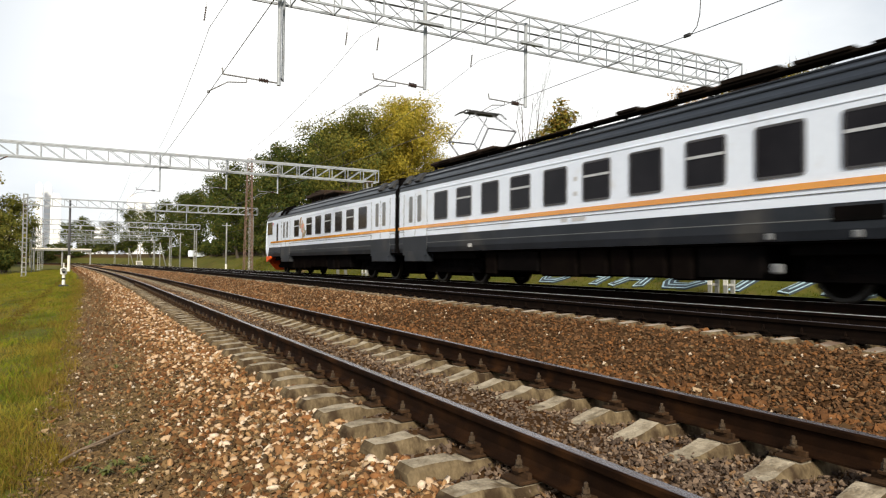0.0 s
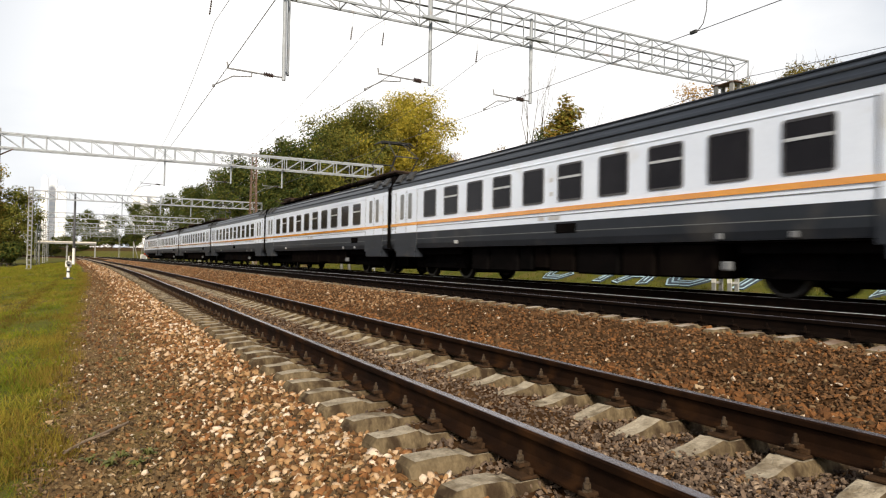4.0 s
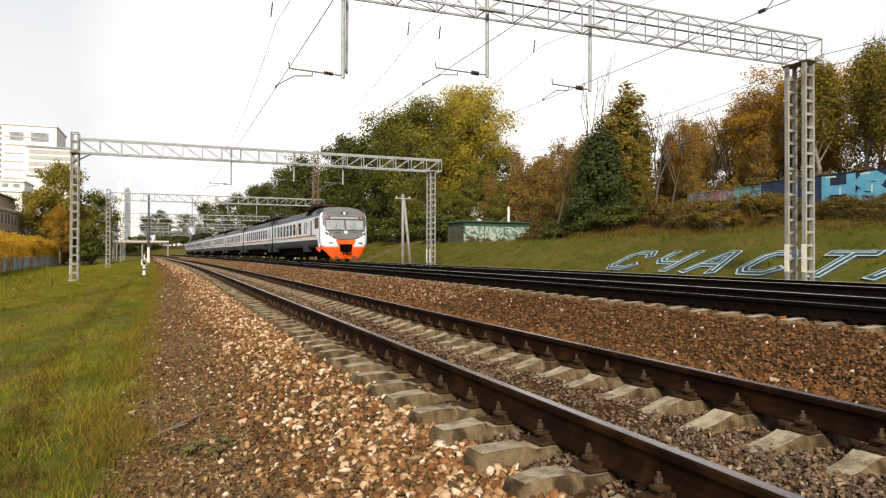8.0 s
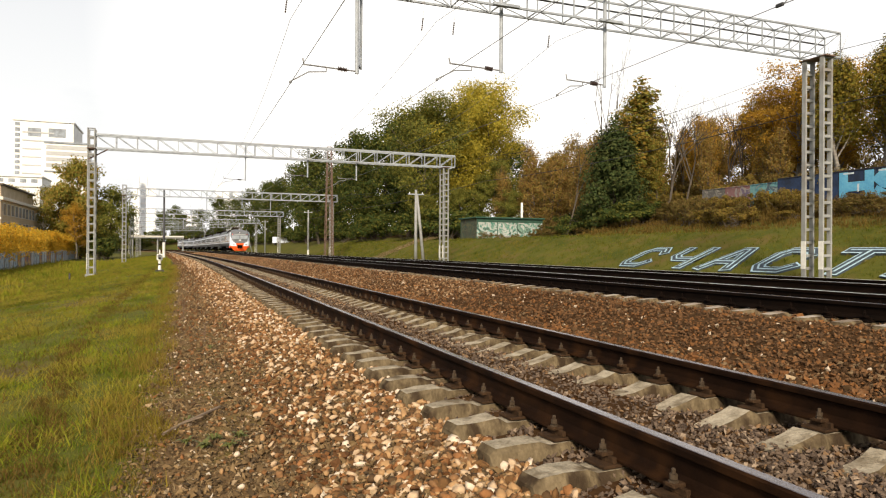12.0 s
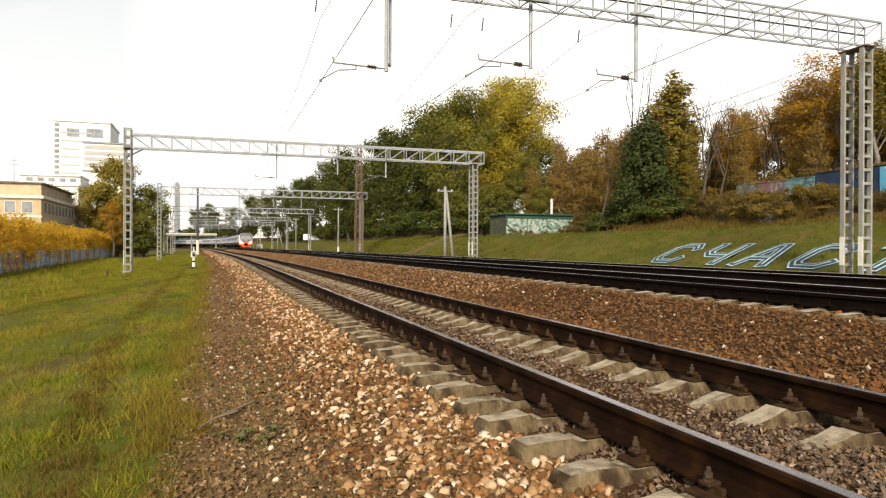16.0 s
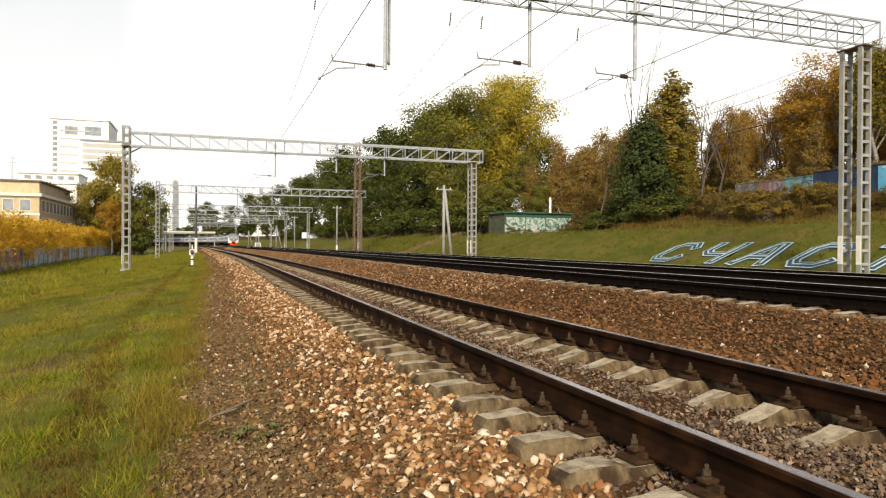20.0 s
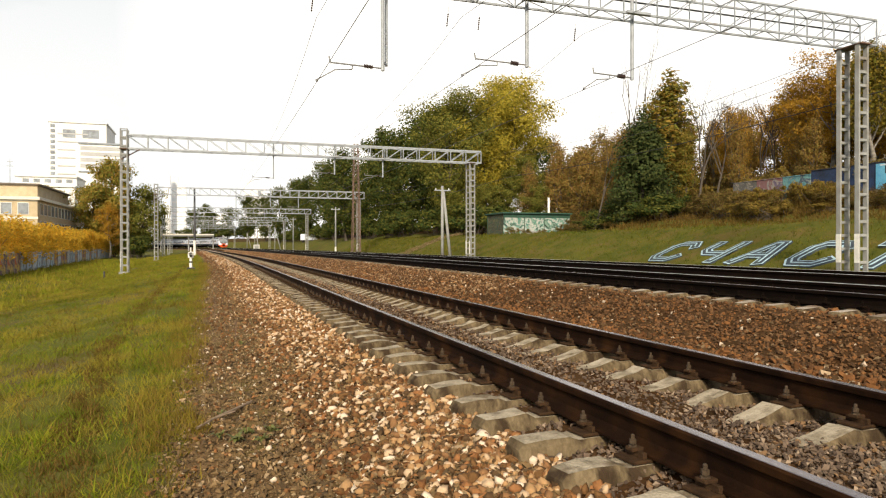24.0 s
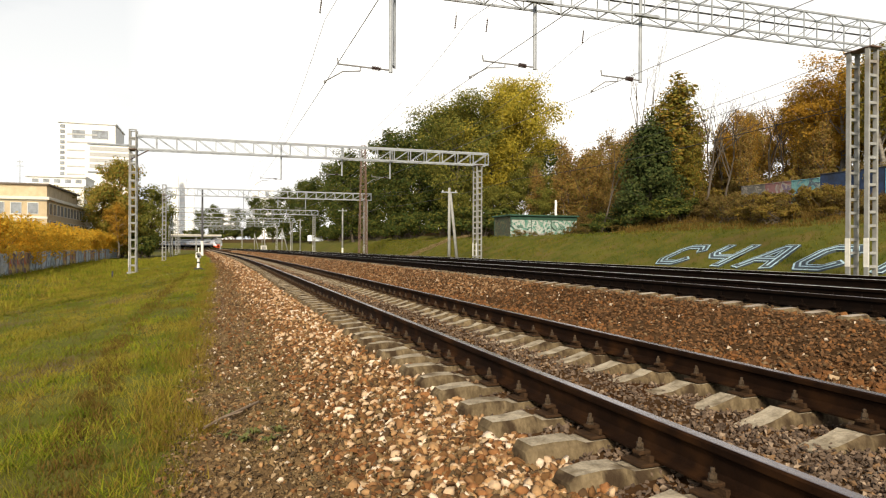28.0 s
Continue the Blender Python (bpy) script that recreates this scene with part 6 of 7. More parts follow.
G_GREEN = mat_mix("grass_blades", [(4, (0.120, 0.172, 0.012)), (4, (0.168, 0.210, 0.015)), (3, (0.225, 0.236, 0.020)), (2, (0.270, 0.232, 0.028)), (1, (0.215, 0.160, 0.026))], 0.8, "island", 0.0, 2.0, 0.3, 0.04, tint=[((0.300, 0.225, 0.036), .55, .44, .62), ((0.066, 0.105, 0.010), .8, .48, .63), ((0.215, 0.145, 0.034), .4, .58, .74), ((0.240, 0.180, 0.042), 2.2, .54, .70)])
G_SLOPE = mat_mix("slope_blades", [(4, (0.080, 0.100, 0.012)), (4, (0.112, 0.122, 0.016)), (3, (0.160, 0.150, 0.024)), (2, (0.185, 0.145, 0.030)), (1, (0.062, 0.084, 0.011))], 0.8, "island", 0.0, 2.0, 0.3, 0.04, tint=[((0.200, 0.150, 0.034), .45, .5, .66), ((0.050, 0.074, 0.010), 1.1, .5, .64)])
G_DRY = mat_mix("dry_grass", [(4, (0.175, 0.145, 0.020)), (4, (0.237, 0.173, 0.029)), (3, (0.134, 0.109, 0.017)), (2, (0.267, 0.173, 0.046)), (1, (0.144, 0.081, 0.022))], 0.8, "island", 0.0, 2.0, 0.3, 0.04)
G_BROWN = mat_mix("withered_grass", [(4, (0.100, 0.060, 0.016)), (4, (0.140, 0.086, 0.022)), (2, (0.078, 0.062, 0.014)), (1, (0.180, 0.115, 0.032)), (1, (0.180, 0.115, 0.032))], 0.8, "island", 0.0, 2.0, 0.3, 0.04)
G_STRAW = mat_mix("dry_straw", [(4, (0.20, 0.14, 0.07)), (4, (0.13, 0.085, 0.04)), (3, (0.30, 0.22, 0.12)), (2, (0.09, 0.085, 0.03)), (1, (0.40, 0.31, 0.18))], 0.9, "island", 0.0, 3.0, 0.1, 0.1)
EDGE = .08
_ry = np.array([2 * 1.045 ** k for k in range(90)])
RAGGED = (_ry, np.random.RandomState(50).uniform(-.22, .05, 90) + .07 * np.sin(_ry * 1.3) - EDGE)   # the turf's uneven edge
grass("verge_grass", 76000, -9, -.22, 2.0, 150, 1.0, .035, .105, .0042, G_GREEN, "short green verge grass with yellow blades", 31, RAGGED, 1.9)
grass("verge_edge_grass", 6000, -.5, .0, 2.0, 60, 1.0, .04, .11, .0038, G_DRY, "longer yellowish grass along the gravel edge", 32, RAGGED)
grass("far_verge_grass", 9000, -16, -7, 18, 120, 1.0, .10, .22, .012, G_GREEN, "rough grass of the low verge", 33)
grass("slope_grass", 30000, 15.4, 33.6, 8, 130, .6, .06, .17, .009, G_SLOPE, "mown green grass on the cutting slope", 34)
grass("slope_top_grass", 6000, 33.0, 40, 4, 52, .5, .12, .34, .014, G_BROWN, "tall withered grass at the top of the slope", 35)
grass("wall_foot_grass", 5000, 37.3, 39.7, 12, 37, 0, .22, .55, .012, G_BROWN, "tall withered grass at the foot of the painted wall", 49)
grass("straw_litter", 8000, -.32, .9, 1.8, 40, 1.0, .022, .045, .0045, G_STRAW, "dry straw and leaf litter on the trodden shoulder", 36, None, 3.5)
grass("rank_tufts", 700, -6, -.5, 2.2, 26, 1.0, .08, .15, .0045, G_GREEN, "longer grass tufts in the verge", 37)
grass("verge_grass", 7000, -6, -.26, -7, 2.1, 0, .04, .12, .006, G_GREEN, "short green verge grass with yellow blades", 45)
grass("slope_path_straw", 3000, 25.6, 34.6, 87.8, 90.6, 0, .07, .13, .018, G_STRAW, "trodden pale earth and straw up the slope", 46, None, 2.0)
PATH_COURSE = ((2, 7, 11.5, 21, 36, 60), (-.7, -1.1, -1.5, -1.75, -1.75, -1.6))
grass("footpath_straw", 4500, -.16, .16, 3.0, 60, 1.0, .02, .07, .006, G_BROWN, "flattened straw along a trodden path", 38, PATH_COURSE)
grass("withered_patches", 3500, -8, -.6, 2.2, 60, 1.0, .05, .14, .005, G_BROWN, "withered brown blades scattered in the grass", 39)

# ---------------------------------------------------------------- lettering on the slope
M_LETBLUE = mat("letter_blue", (0.022, 0.034, 0.048), (0.050, 0.072, 0.092), 0.8, scale=3.0, fine=20.0, bump=0.1)
M_LETLINE = mat("letter_highlight", (0.44, 0.60, 0.67), (0.30, 0.43, 0.50), 0.8, scale=3.0, fine=20.0, bump=0.1)
STROKES = {
    "С": [[(1, .8), (.8, 1), (.2, 1), (0, .8), (0, .2), (.2, 0), (.8, 0), (1, .2)]],
    "Ч": [[(0, 1), (0, .6), (.25, .42), (1, .42)], [(1, 1), (1, 0)]],
    "А": [[(0, 0), (.42, 1), (.62, 1), (1, 0)], [(.2, .34), (.8, .34)]],
    "Т": [[(0, 1), (1, 1)], [(.5, 1), (.5, 0)]],
    "Л": [[(0, 0), (.35, 1), (1, 1), (1, 0)]],
    "И": [[(0, 1), (0, 0), (1, 1), (1, 0)]],
    "В": [[(0, 0), (0, 1), (.8, 1), (1, .78), (.8, .55), (0, .55)], [(.8, .55), (1, .28), (.8, 0), (0, 0)]],
    "О": [[(0, .2), (0, .8), (.2, 1), (.8, 1), (1, .8), (1, .2), (.8, 0), (.2, 0), (0, .2)]],
    "Г": [[(0, 0), (0, 1), (1, 1)]],
    "H": [[(0, 0), (0, 1)], [(1, 0), (1, 1)], [(0, .5), (1, .5)]],
    "S": [[(1, .85), (.75, 1), (.25, 1), (0, .78), (.25, .55), (.75, .47), (1, .25), (.75, 0), (.25, 0), (0, .15)]],
    "D": [[(0, 0), (0, 1), (.6, 1), (1, .7), (1, .3), (.6, 0), (0, 0)]],
    "E": [[(1, 1), (0, 1), (0, 0), (1, 0)], [(0, .52), (.8, .52)]],
}


def strokes_mesh(ch, w, h, wd, z0, z1):
    mb = MB()
    for line in STROKES[ch]:
        pts = [Vector((a * w, b * h)) for a, b in line]
        closed = (pts[0] - pts[-1]).length < 1e-6
        dirs = [(q - p).normalized() for p, q in zip(pts, pts[1:])]
        if not closed:
            pts[0] = pts[0] - dirs[0] * wd * .5
            pts[-1] = pts[-1] + dirs[-1] * wd * .5
        lf, rt = [], []
        for i, p in enumerate(pts):
            d0 = dirs[i - 1] if i else (dirs[-1] if closed else dirs[0])
            d1 = dirs[i] if i < len(dirs) else (dirs[0] if closed else dirs[-1])
            n = Vector((-d0.y - d1.y, d0.x + d1.x)).normalized()
            k = min(1.6, 1 / max(.3, n.dot(Vector((-d1.y, d1.x)))))
            lf.append(p + n * wd / 2 * k)
            rt.append(p - n * wd / 2 * k)
        n = len(pts)
        vs = [(*p, z) for z in (z0, z1) for p in lf + rt]
        fs = []
        for i in range(n - 1):
            fs += [(i, n + i, n + i + 1, i + 1), (2 * n + i, 2 * n + i + 1, 3 * n + i + 1, 3 * n + i), (i, i + 1, 2 * n + i + 1, 2 * n + i), (n + i, 3 * n + i, 3 * n + i + 1, n + i + 1)]
        fs += [(0, 2 * n, 3 * n, n), (n - 1, 2 * n - 1, 4 * n - 1, 3 * n - 1)]
        mb.add(vs, fs)
        z1 += .002
    return mb


def build_slope_letters():
    sl = Vector((6, 0, 2.4)).normalized()
    right = Vector((0, -1, 0))
    up = right.cross(sl)
    for k, ch in enumerate("СЧАСТЛИВОГО"):
        y = 36.6 - 3.6 * k
        x = 26.76
        z = lie(x - off(y)) + .07
        m = Matrix((right, sl, up)).transposed().to_4x4()
        m.translation = (x, y, z)
        ob = thing("slope_letter", "dark blue letter with pale blue outline lying on the grass", "letter", "lettering on the slope", m)
        w, h = 1.95, 2.6
        rim = part("outline", strokes_mesh(ch, w, h, .70, -.12, .03), M_LETLINE, ob, "pale blue outline")
        rim.data.materials.append(M_LETBLUE)
        for p in rim.data.polygons:
            p.material_index = 0 if p.normal.z > .5 else 1
        part("fill", strokes_mesh(ch, w, h, .48, .0, .05), M_LETBLUE, ob, "dark blue fill")
        part("highlight", strokes_mesh(ch, w, h, .09, .0, .07), M_LETLINE, ob, "pale blue highlight line")


build_slope_letters()


# ---------------------------------------------------------------- walls with paintings
def graffiti(name, cols, base, scale=1.2, seed=0.0):
    """Concrete sprayed over with patches of several colours."""
    m = bpy.data.materials.new(name)
    m.use_nodes = True
    n, l = m.node_tree.nodes, m.node_tree.links
    b = n["Principled BSDF"]
    b.inputs["Roughness"].default_value = 0.85
    co = n.new("ShaderNodeTexCoord")
    mp = n.new("ShaderNodeMapping")
    mp.inputs["Location"].default_value = (seed, seed * 1.7, seed * .6)
    l.new(co.outputs["Object"], mp.inputs["Vector"])
    wv = n.new("ShaderNodeTexNoise")
    wv.inputs["Scale"].default_value, wv.inputs["Detail"].default_value, wv.inputs["Distortion"].default_value = scale, 3.0, 1.6
    l.new(mp.outputs["Vector"], wv.inputs["Vector"])
    ramp = n.new("ShaderNodeValToRGB")
    ramp.color_ramp.interpolation = "CONSTANT"
    k = len(cols) + 2
    allc = [base, *cols, base]
    for i, c in enumerate(allc):
        e = ramp.color_ramp.elements[i] if i < 2 else ramp.color_ramp.elements.new(0.9)
        e.position, e.color = (0.0 if i == 0 else 0.36 + 0.28 * (i - 1) / (k - 2)), (*c, 1)
    l.new(wv.outputs["Fac"], ramp.inputs["Fac"])
    dirt = n.new("ShaderNodeTexNoise")
    dirt.inputs["Scale"].default_value, dirt.inputs["Detail"].default_value = 5.0, 6.0
    l.new(mp.outputs["Vector"], dirt.inputs["Vector"])
    mr = n.new("ShaderNodeMapRange")
    mr.inputs["To Min"].default_value, mr.inputs["To Max"].default_value = 0.55, 1.2
    l.new(dirt.outputs["Fac"], mr.inputs["Value"])
    hs = n.new("ShaderNodeHueSaturation")
    l.new(mr.outputs["Result"], hs.inputs["Value"])
    l.new(ramp.outputs["Color"], hs.inputs["Color"])
    l.new(hs.outputs["Color"], b.inputs["Base Color"])
    bp = n.new("ShaderNodeBump")
    bp.inputs["Strength"].default_value = 0.25
    l.new(dirt.outputs["Fac"], bp.inputs["Height"])
    l.new(bp.outputs["Normal"], b.inputs["Normal"])
    return m


GR_LEFT = [graffiti("sprayed_concrete_blue", [(0.21, 0.33, 0.47), (0.65, 0.69, 0.73), (0.13, 0.16, 0.22), (0.47, 0.59, 0.69)], (0.47, 0.47, 0.45), .8, 3.0),
           graffiti("sprayed_concrete_red", [(0.59, 0.18, 0.09), (0.65, 0.47, 0.13), (0.21, 0.13, 0.13), (0.60, 0.34, 0.16)], (0.42, 0.36, 0.31), .7, 7.0),
           graffiti("sprayed_concrete_grey", [(0.62, 0.66, 0.72), (0.34, 0.40, 0.48), (0.73, 0.74, 0.75), (0.26, 0.26, 0.29)], (0.55, 0.55, 0.53), .7, 11.0)]
GR_OLD = [graffiti("faded_graffiti_grey", [(0.170, 0.160, 0.135), (0.100, 0.094, 0.085), (0.230, 0.205, 0.175)], (0.165, 0.150, 0.125), .8, 2.0),
          graffiti("faded_graffiti_red", [(0.20, 0.10, 0.10), (0.26, 0.23, 0.21), (0.13, 0.10, 0.15)], (0.20, 0.18, 0.15), .8, 5.0),
          graffiti("faded_graffiti_teal", [(0.07, 0.20, 0.24), (0.13, 0.28, 0.28), (0.06, 0.09, 0.12)], (0.20, 0.23, 0.20), .8, 9.0)]
M_MURALBLUE = mat("mural_blue", (0.070, 0.300, 0.500), (0.150, 0.430, 0.580), 0.8, scale=1.0, fine=8.0, bump=0.1)
M_MURALBLACK = mat("mural_black", (0.012, 0.014, 0.02), (0.03, 0.03, 0.04), 0.8, bump=0.1)
M_MURALWHITE = mat("mural_white", (0.55, 0.6, 0.62), (0.4, 0.46, 0.5), 0.8, bump=0.1)
M_DKPANEL = mat("mural_ground", (0.018, 0.040, 0.10), (0.012, 0.018, 0.035), 0.85, scale=1.0, fine=6.0, bump=0.1)


def build_walls():
    rg = random.Random(3)
    fence = thing("concrete_fence", "concrete panel fence covered in faded graffiti", "fence")
    for i in range(52):
        y0 = 42 + i * 2.5
        y1 = y0 + 2.44
        pts = []
        for y in (y0, y1):
            pts.append((-15.2 + off(y) - .022 * (y - 60), y))
        (xa, ya), (xb, yb) = pts
        ang = math.atan2(yb - ya, xb - xa)
        ln = math.hypot(xb - xa, yb - ya)
        zb = ground_z(xa, ya)
        m = Matrix.Translation((xa, ya, zb)) @ Matrix.Rotation(ang, 4, "Z")
        h = 1.75 + rg.uniform(-.05, .05)
        mt = GR_LEFT[1] if 6 < i < 10 else rg.choice(GR_LEFT)
        part("fence_panel", MB().box(0, ln, -.07, .07, -.1, h, .02), mt, fence, m=m)
        part("fence_post", MB().box(-.1, .06, -.11, .11, -.1, h + .12, .02), M_POST, fence, m=m)
    wall = thing("painted_wall", "long concrete wall with graffiti above the slope", "wall")
    for i in range(19):
        y0 = 43.7 - i * 2.5
        zb = ground_z(40, y0)
        top = 6.05
        old = y0 > 36.2
        mt = (GR_OLD[2] if y0 < 40 else GR_OLD[1] if y0 < 42 else GR_OLD[0]) if old else M_DKPANEL
        part("wall_panel", MB().box(39.9, 40.1, y0 - 2.46, y0, zb - .5, top + (.22 if not old else 0), .02), mt, wall)
        part("coping", MB().box(39.86, 40.14, y0 - 2.48, y0, top + (.22 if not old else 0), top + (.30 if not old else .07), .015), mt if old else M_MURALBLACK, wall)
    for k, ch in enumerate("HSDESDHEDS"):
        w = 1.75 if ch != "S" else 1.3
        y = 31.0 - 2.35 * k
        m = Matrix((Vector((0, -1, 0)), Vector((0, 0, 1)), Vector((-1, 0, 0)))).transposed().to_4x4()
        m.translation = (39.89, y, 4.62)
        if k > 3:
            continue
        part("mural_outline", strokes_mesh(ch, w, 1.3, .74, -.01, .012), M_MURALBLACK, wall, "black mural outline", m)
        part("mural_letter", strokes_mesh(ch, w, 1.3, .60, -.01, .03), M_MURALBLUE, wall, "sky blue mural letter", m)
        part("mural_shine", MB().box(.0, .7, 1.46, 1.56, .0, .035).box(w * .55, w * .62, .3, .8, .03, .046), M_MURALWHITE, wall, "white mural highlight", m)
    for i, y in enumerate((21.4, 18.6, 15.6, 12.4, 9.5, 6.5)):
        m = Matrix((Vector((0, -1, 0)), Vector((0, 0, 1)), Vector((-1, 0, 0)))).transposed().to_4x4()
        m.translation = (39.89, y, 4.5)
        part("mural_patch", MB().prism([(0, 0), (2.4, .1), (2.6, 1.4), (1.3, 1.7), (.1, 1.5)], -.01, .014, "z"), M_MURALBLUE, wall, "sky blue mural shape", m)


build_walls()


# ---------------------------------------------------------------- garage, poles, signals
M_GREENPAINT = mat("green_paint", (0.027, 0.084, 0.055), (0.018, 0.052, 0.036), 0.7, scale=2.0, fine=20.0, bump=0.2)
GR_GARAGE = graffiti("garage_graffiti", [(0.048, 0.200, 0.150), (0.330, 0.360, 0.330), (0.420, 0.440, 0.410), (0.120, 0.270, 0.220), (0.029, 0.056, 0.042)], (0.180, 0.290, 0.230), .8, 4.0)

GR_GARAGE_SIDE = graffiti("garage_side_graffiti", [(0.055, 0.050, 0.030), (0.028, 0.060, 0.040), (0.110, 0.105, 0.050), (0.020, 0.020, 0.018)], (0.060, 0.066, 0.040), 1.1, 6.0)


def build_garage():
    g = thing("garage", "low green garage with turquoise and white graffiti", "garage")
    x0, x1, y0, y1 = 33.2, 42.2, 74.0, 79.0
    z = 2.75
    part("front_wall", MB().box(x0, x1, y0, y0 + .15, z - .6, z + 2.2, .02), GR_GARAGE, g)
    part("side_wall", MB().box(x0, x0 + .15, y0 + .15, y1, z - .6, z + 2.2, .02), GR_GARAGE_SIDE, g)
    part("back_wall", MB().box(x0, x1, y1, y1 + .15, z - .6, z + 2.2, .02), M_GREENPAINT, g)
    part("far_wall", MB().box(x1 - .15, x1, y0 + .15, y1, z - .6, z + 2.2, .02), M_GREENPAINT, g)
    part("roof", MB().box(x0 - .25, x1 + .2, y0 - .3, y1 + .3, z + 2.2, z + 2.38, .03), M_GREENPAINT, g, "flat roof with green edge")
    for x in (35.9, 38.6):
        part("door_post", MB().box(x, x + .1, y0 - .03, y0, z - .3, z + 2.2), M_GREENPAINT, g)
    part("green_band", MB().box(x0 - .02, x1 + .02, y0 - .05, y0, z + 1.75, z + 2.2, .01), M_GREENPAINT, g, "green painted band under the roof")
    part("doorstep", MB().box(36, 38.6, y0 - .5, y0, z - .6, z + .12, .03), M_POST, g)


def pole(name, label, x, y, h, r0, r1, material, arms=0, brace=None, white=0.0, cat="pole"):
    z = ground_z(x, y) - .05
    ob = thing(name, label, cat, "", Matrix.Translation((x, y, z)))
    part("shaft", MB().tube((0, 0, -.3), (0, 0, h), r0, r1, 10), material, ob, smooth=True)
    if white:
        part("white_base", MB().tube((0, 0, 0), (0, 0, white), r0 * 1.03, r0 * 1.01, 10), M_WHITEPAINT, ob, "whitewashed foot")
    for k in range(arms):
        part("crossarm", MB().box(-.75, .75, -.05, .05, h - .45 - k * .5, h - .35 - k * .5, .01), M_STEEL, ob)
        for s in (-.6, 0, .6):
            part("pin_insulator", MB().lathe([(.03, 0), (.06, .04), (.045, .1), (.02, .14)], 8, Matrix.Translation((s, 0, h - .35 - k * .5))), M_WHITEPAINT, ob)
    if brace:
        part("brace", MB().tube((brace[0], brace[1], -.3), (.1, 0, h * .93), r0, r1, 10), material, ob, smooth=True)
    return ob


def build_line_side():
    pole("braced_pole", "pale concrete pole with a slanting brace", 19.2, 56.0, 6.6, .15, .11, M_POST, 1, (.8, .0))
    pole("utility_pole", "pale concrete utility pole with a crossarm", 20.0, 115, 8.0, .17, .12, M_POST, 1, None, 1.2)
    pole("utility_pole", "slim grey utility pole beside the line", 18.4, 165, 8.2, .17, .12, M_POST, 1)
    pole("utility_pole", "slim grey utility pole beside the line", 14.5, 238, 8.2, .17, .12, M_POST, 1)
    pole("garage_post", "weathered pale post behind the garage", 40.6, 76.5, 4.6, .16, .13, M_WHITEPAINT)
    pole("concrete_mast", "dark concrete mast with a whitewashed foot", -2.6, 108, 10.2, .19, .13, M_RUBBER, 0, None, 2.4, "mast")
    pole("marker_stake", "short dark stake standing in the grass", -7.2, 52, .55, .06, .05, M_BLACKPAINT)
    for x, y in ((17.5, 205), (15, 262), (13.5, 290)):
        pole("braced_pole", "far braced pole beside the line", x, y, 7.0, .16, .12, M_POST, 0, (1.8, 0))
    # low shunting signal
    x, y = -1.33, 45.5
    s = thing("dwarf_signal", "low white shunting signal on a short post", "railway signal", "", Matrix.Translation((x, y, ground_z(x, y))))
    part("base", MB().box(-.25, .25, -.2, .2, -.1, .12, .03), M_BLACKPAINT, s)
    part("post", MB().tube((0, 0, .1), (0, 0, .75), .09, .08, 10), M_WHITEPAINT, s)
    part("collar", MB().tube((0, 0, .42), (0, 0, .52), .1, .1, 10), M_BLACKPAINT, s)
    part("lamp_case", MB().box(-.17, .17, -.12, .12, .72, 1.12, .04), M_WHITEPAINT, s)
    part("hood", MB().tube((0, -.12, 1.0), (0, -.3, .98), .1, .11, 12, False), M_BLACKPAINT, s)
    part("lens", MB().tube((0, -.125, .86), (0, -.15, .86), .08, .08, 12), M_BLACKPAINT, s)
    part("vane", MB().box(-.03, .03, -.03, .03, 1.12, 1.4), M_WHITEPAINT, s)
    # tall rusty lattice tower
    x, y, h = 21.2, 103.5, 17.2
    z = ground_z(x, y)
    tw = thing("lattice_tower", "tall rusty steel lattice tower beside the gantry", "lattice tower", "", Matrix.Translation((x, y, z)))
    wa, wb = .62, .30
    for sx, sy in ((-1, -1), (1, -1), (1, 1), (-1, 1)):
        part("leg", MB().bar((sx * wa, sy * wa, -.2), (sx * wb, sy * wb, h), .1), M_RUSTY, tw)
    lat = MB()
    n = 15
    for k in range(n):
        za, zb = h * k / n, h * (k + 1) / n
        a, b = wa + (wb - wa) * k / n, wa + (wb - wa) * (k + 1) / n
        for (p, q), (r, t) in (((-1, -1), (1, -1)), ((1, -1), (1, 1)), ((1, 1), (-1, 1)), ((-1, 1), (-1, -1))):
            lat.bar((p * a, q * a, za), (r * b, t * b, zb), .05)
            lat.bar((p * b, q * b, zb), (r * b, t * b, zb), .045)
    part("lattice", lat, M_RUSTY, tw)
    part("footing", MB().box(-.9, .9, -.9, .9, -.4, .25, .04), M_POST, tw)
    # relay cabinet
    x, y = 16.4 + off(196), 196
    c = thing("relay_cabinet", "small white relay cabinet beside the tracks", "cabinet", "", Matrix.Translation((x, y, ground_z(x, y))))
    part("body", MB().box(-.8, .8, -.5, .5, -.1, 1.6, .04), M_WHITEPAINT, c)
    part("roof", MB().box(-.9, .9, -.6, .6, 1.6, 1.7, .03), M_POST, c)
    part("door", MB().box(-.6, .6, -.53, -.5, .15, 1.45, .01), M_POST, c)
    # parked van on the road above the slope
    x, y = 33.8 + off(212), 212
    v = thing("parked_van", "white van parked at the top of the slope", "van", "", Matrix.Translation((x, y, ground_z(x, y))) @ Matrix.Rotation(.5, 4, "Z"))
    part("body", MB().prism([(-2.6, .45), (2.5, .45), (2.6, 1.0), (1.9, 1.25), (1.3, 2.2), (-2.5, 2.3), (-2.6, 2.0)], -.95, .95, "y"), M_TRAINWHITE, v)
    part("windscreen", MB().prism([(1.93, 1.28), (1.36, 2.12), (1.30, 2.1), (1.87, 1.26)], -.85, .85, "y"), M_GLASS, v)
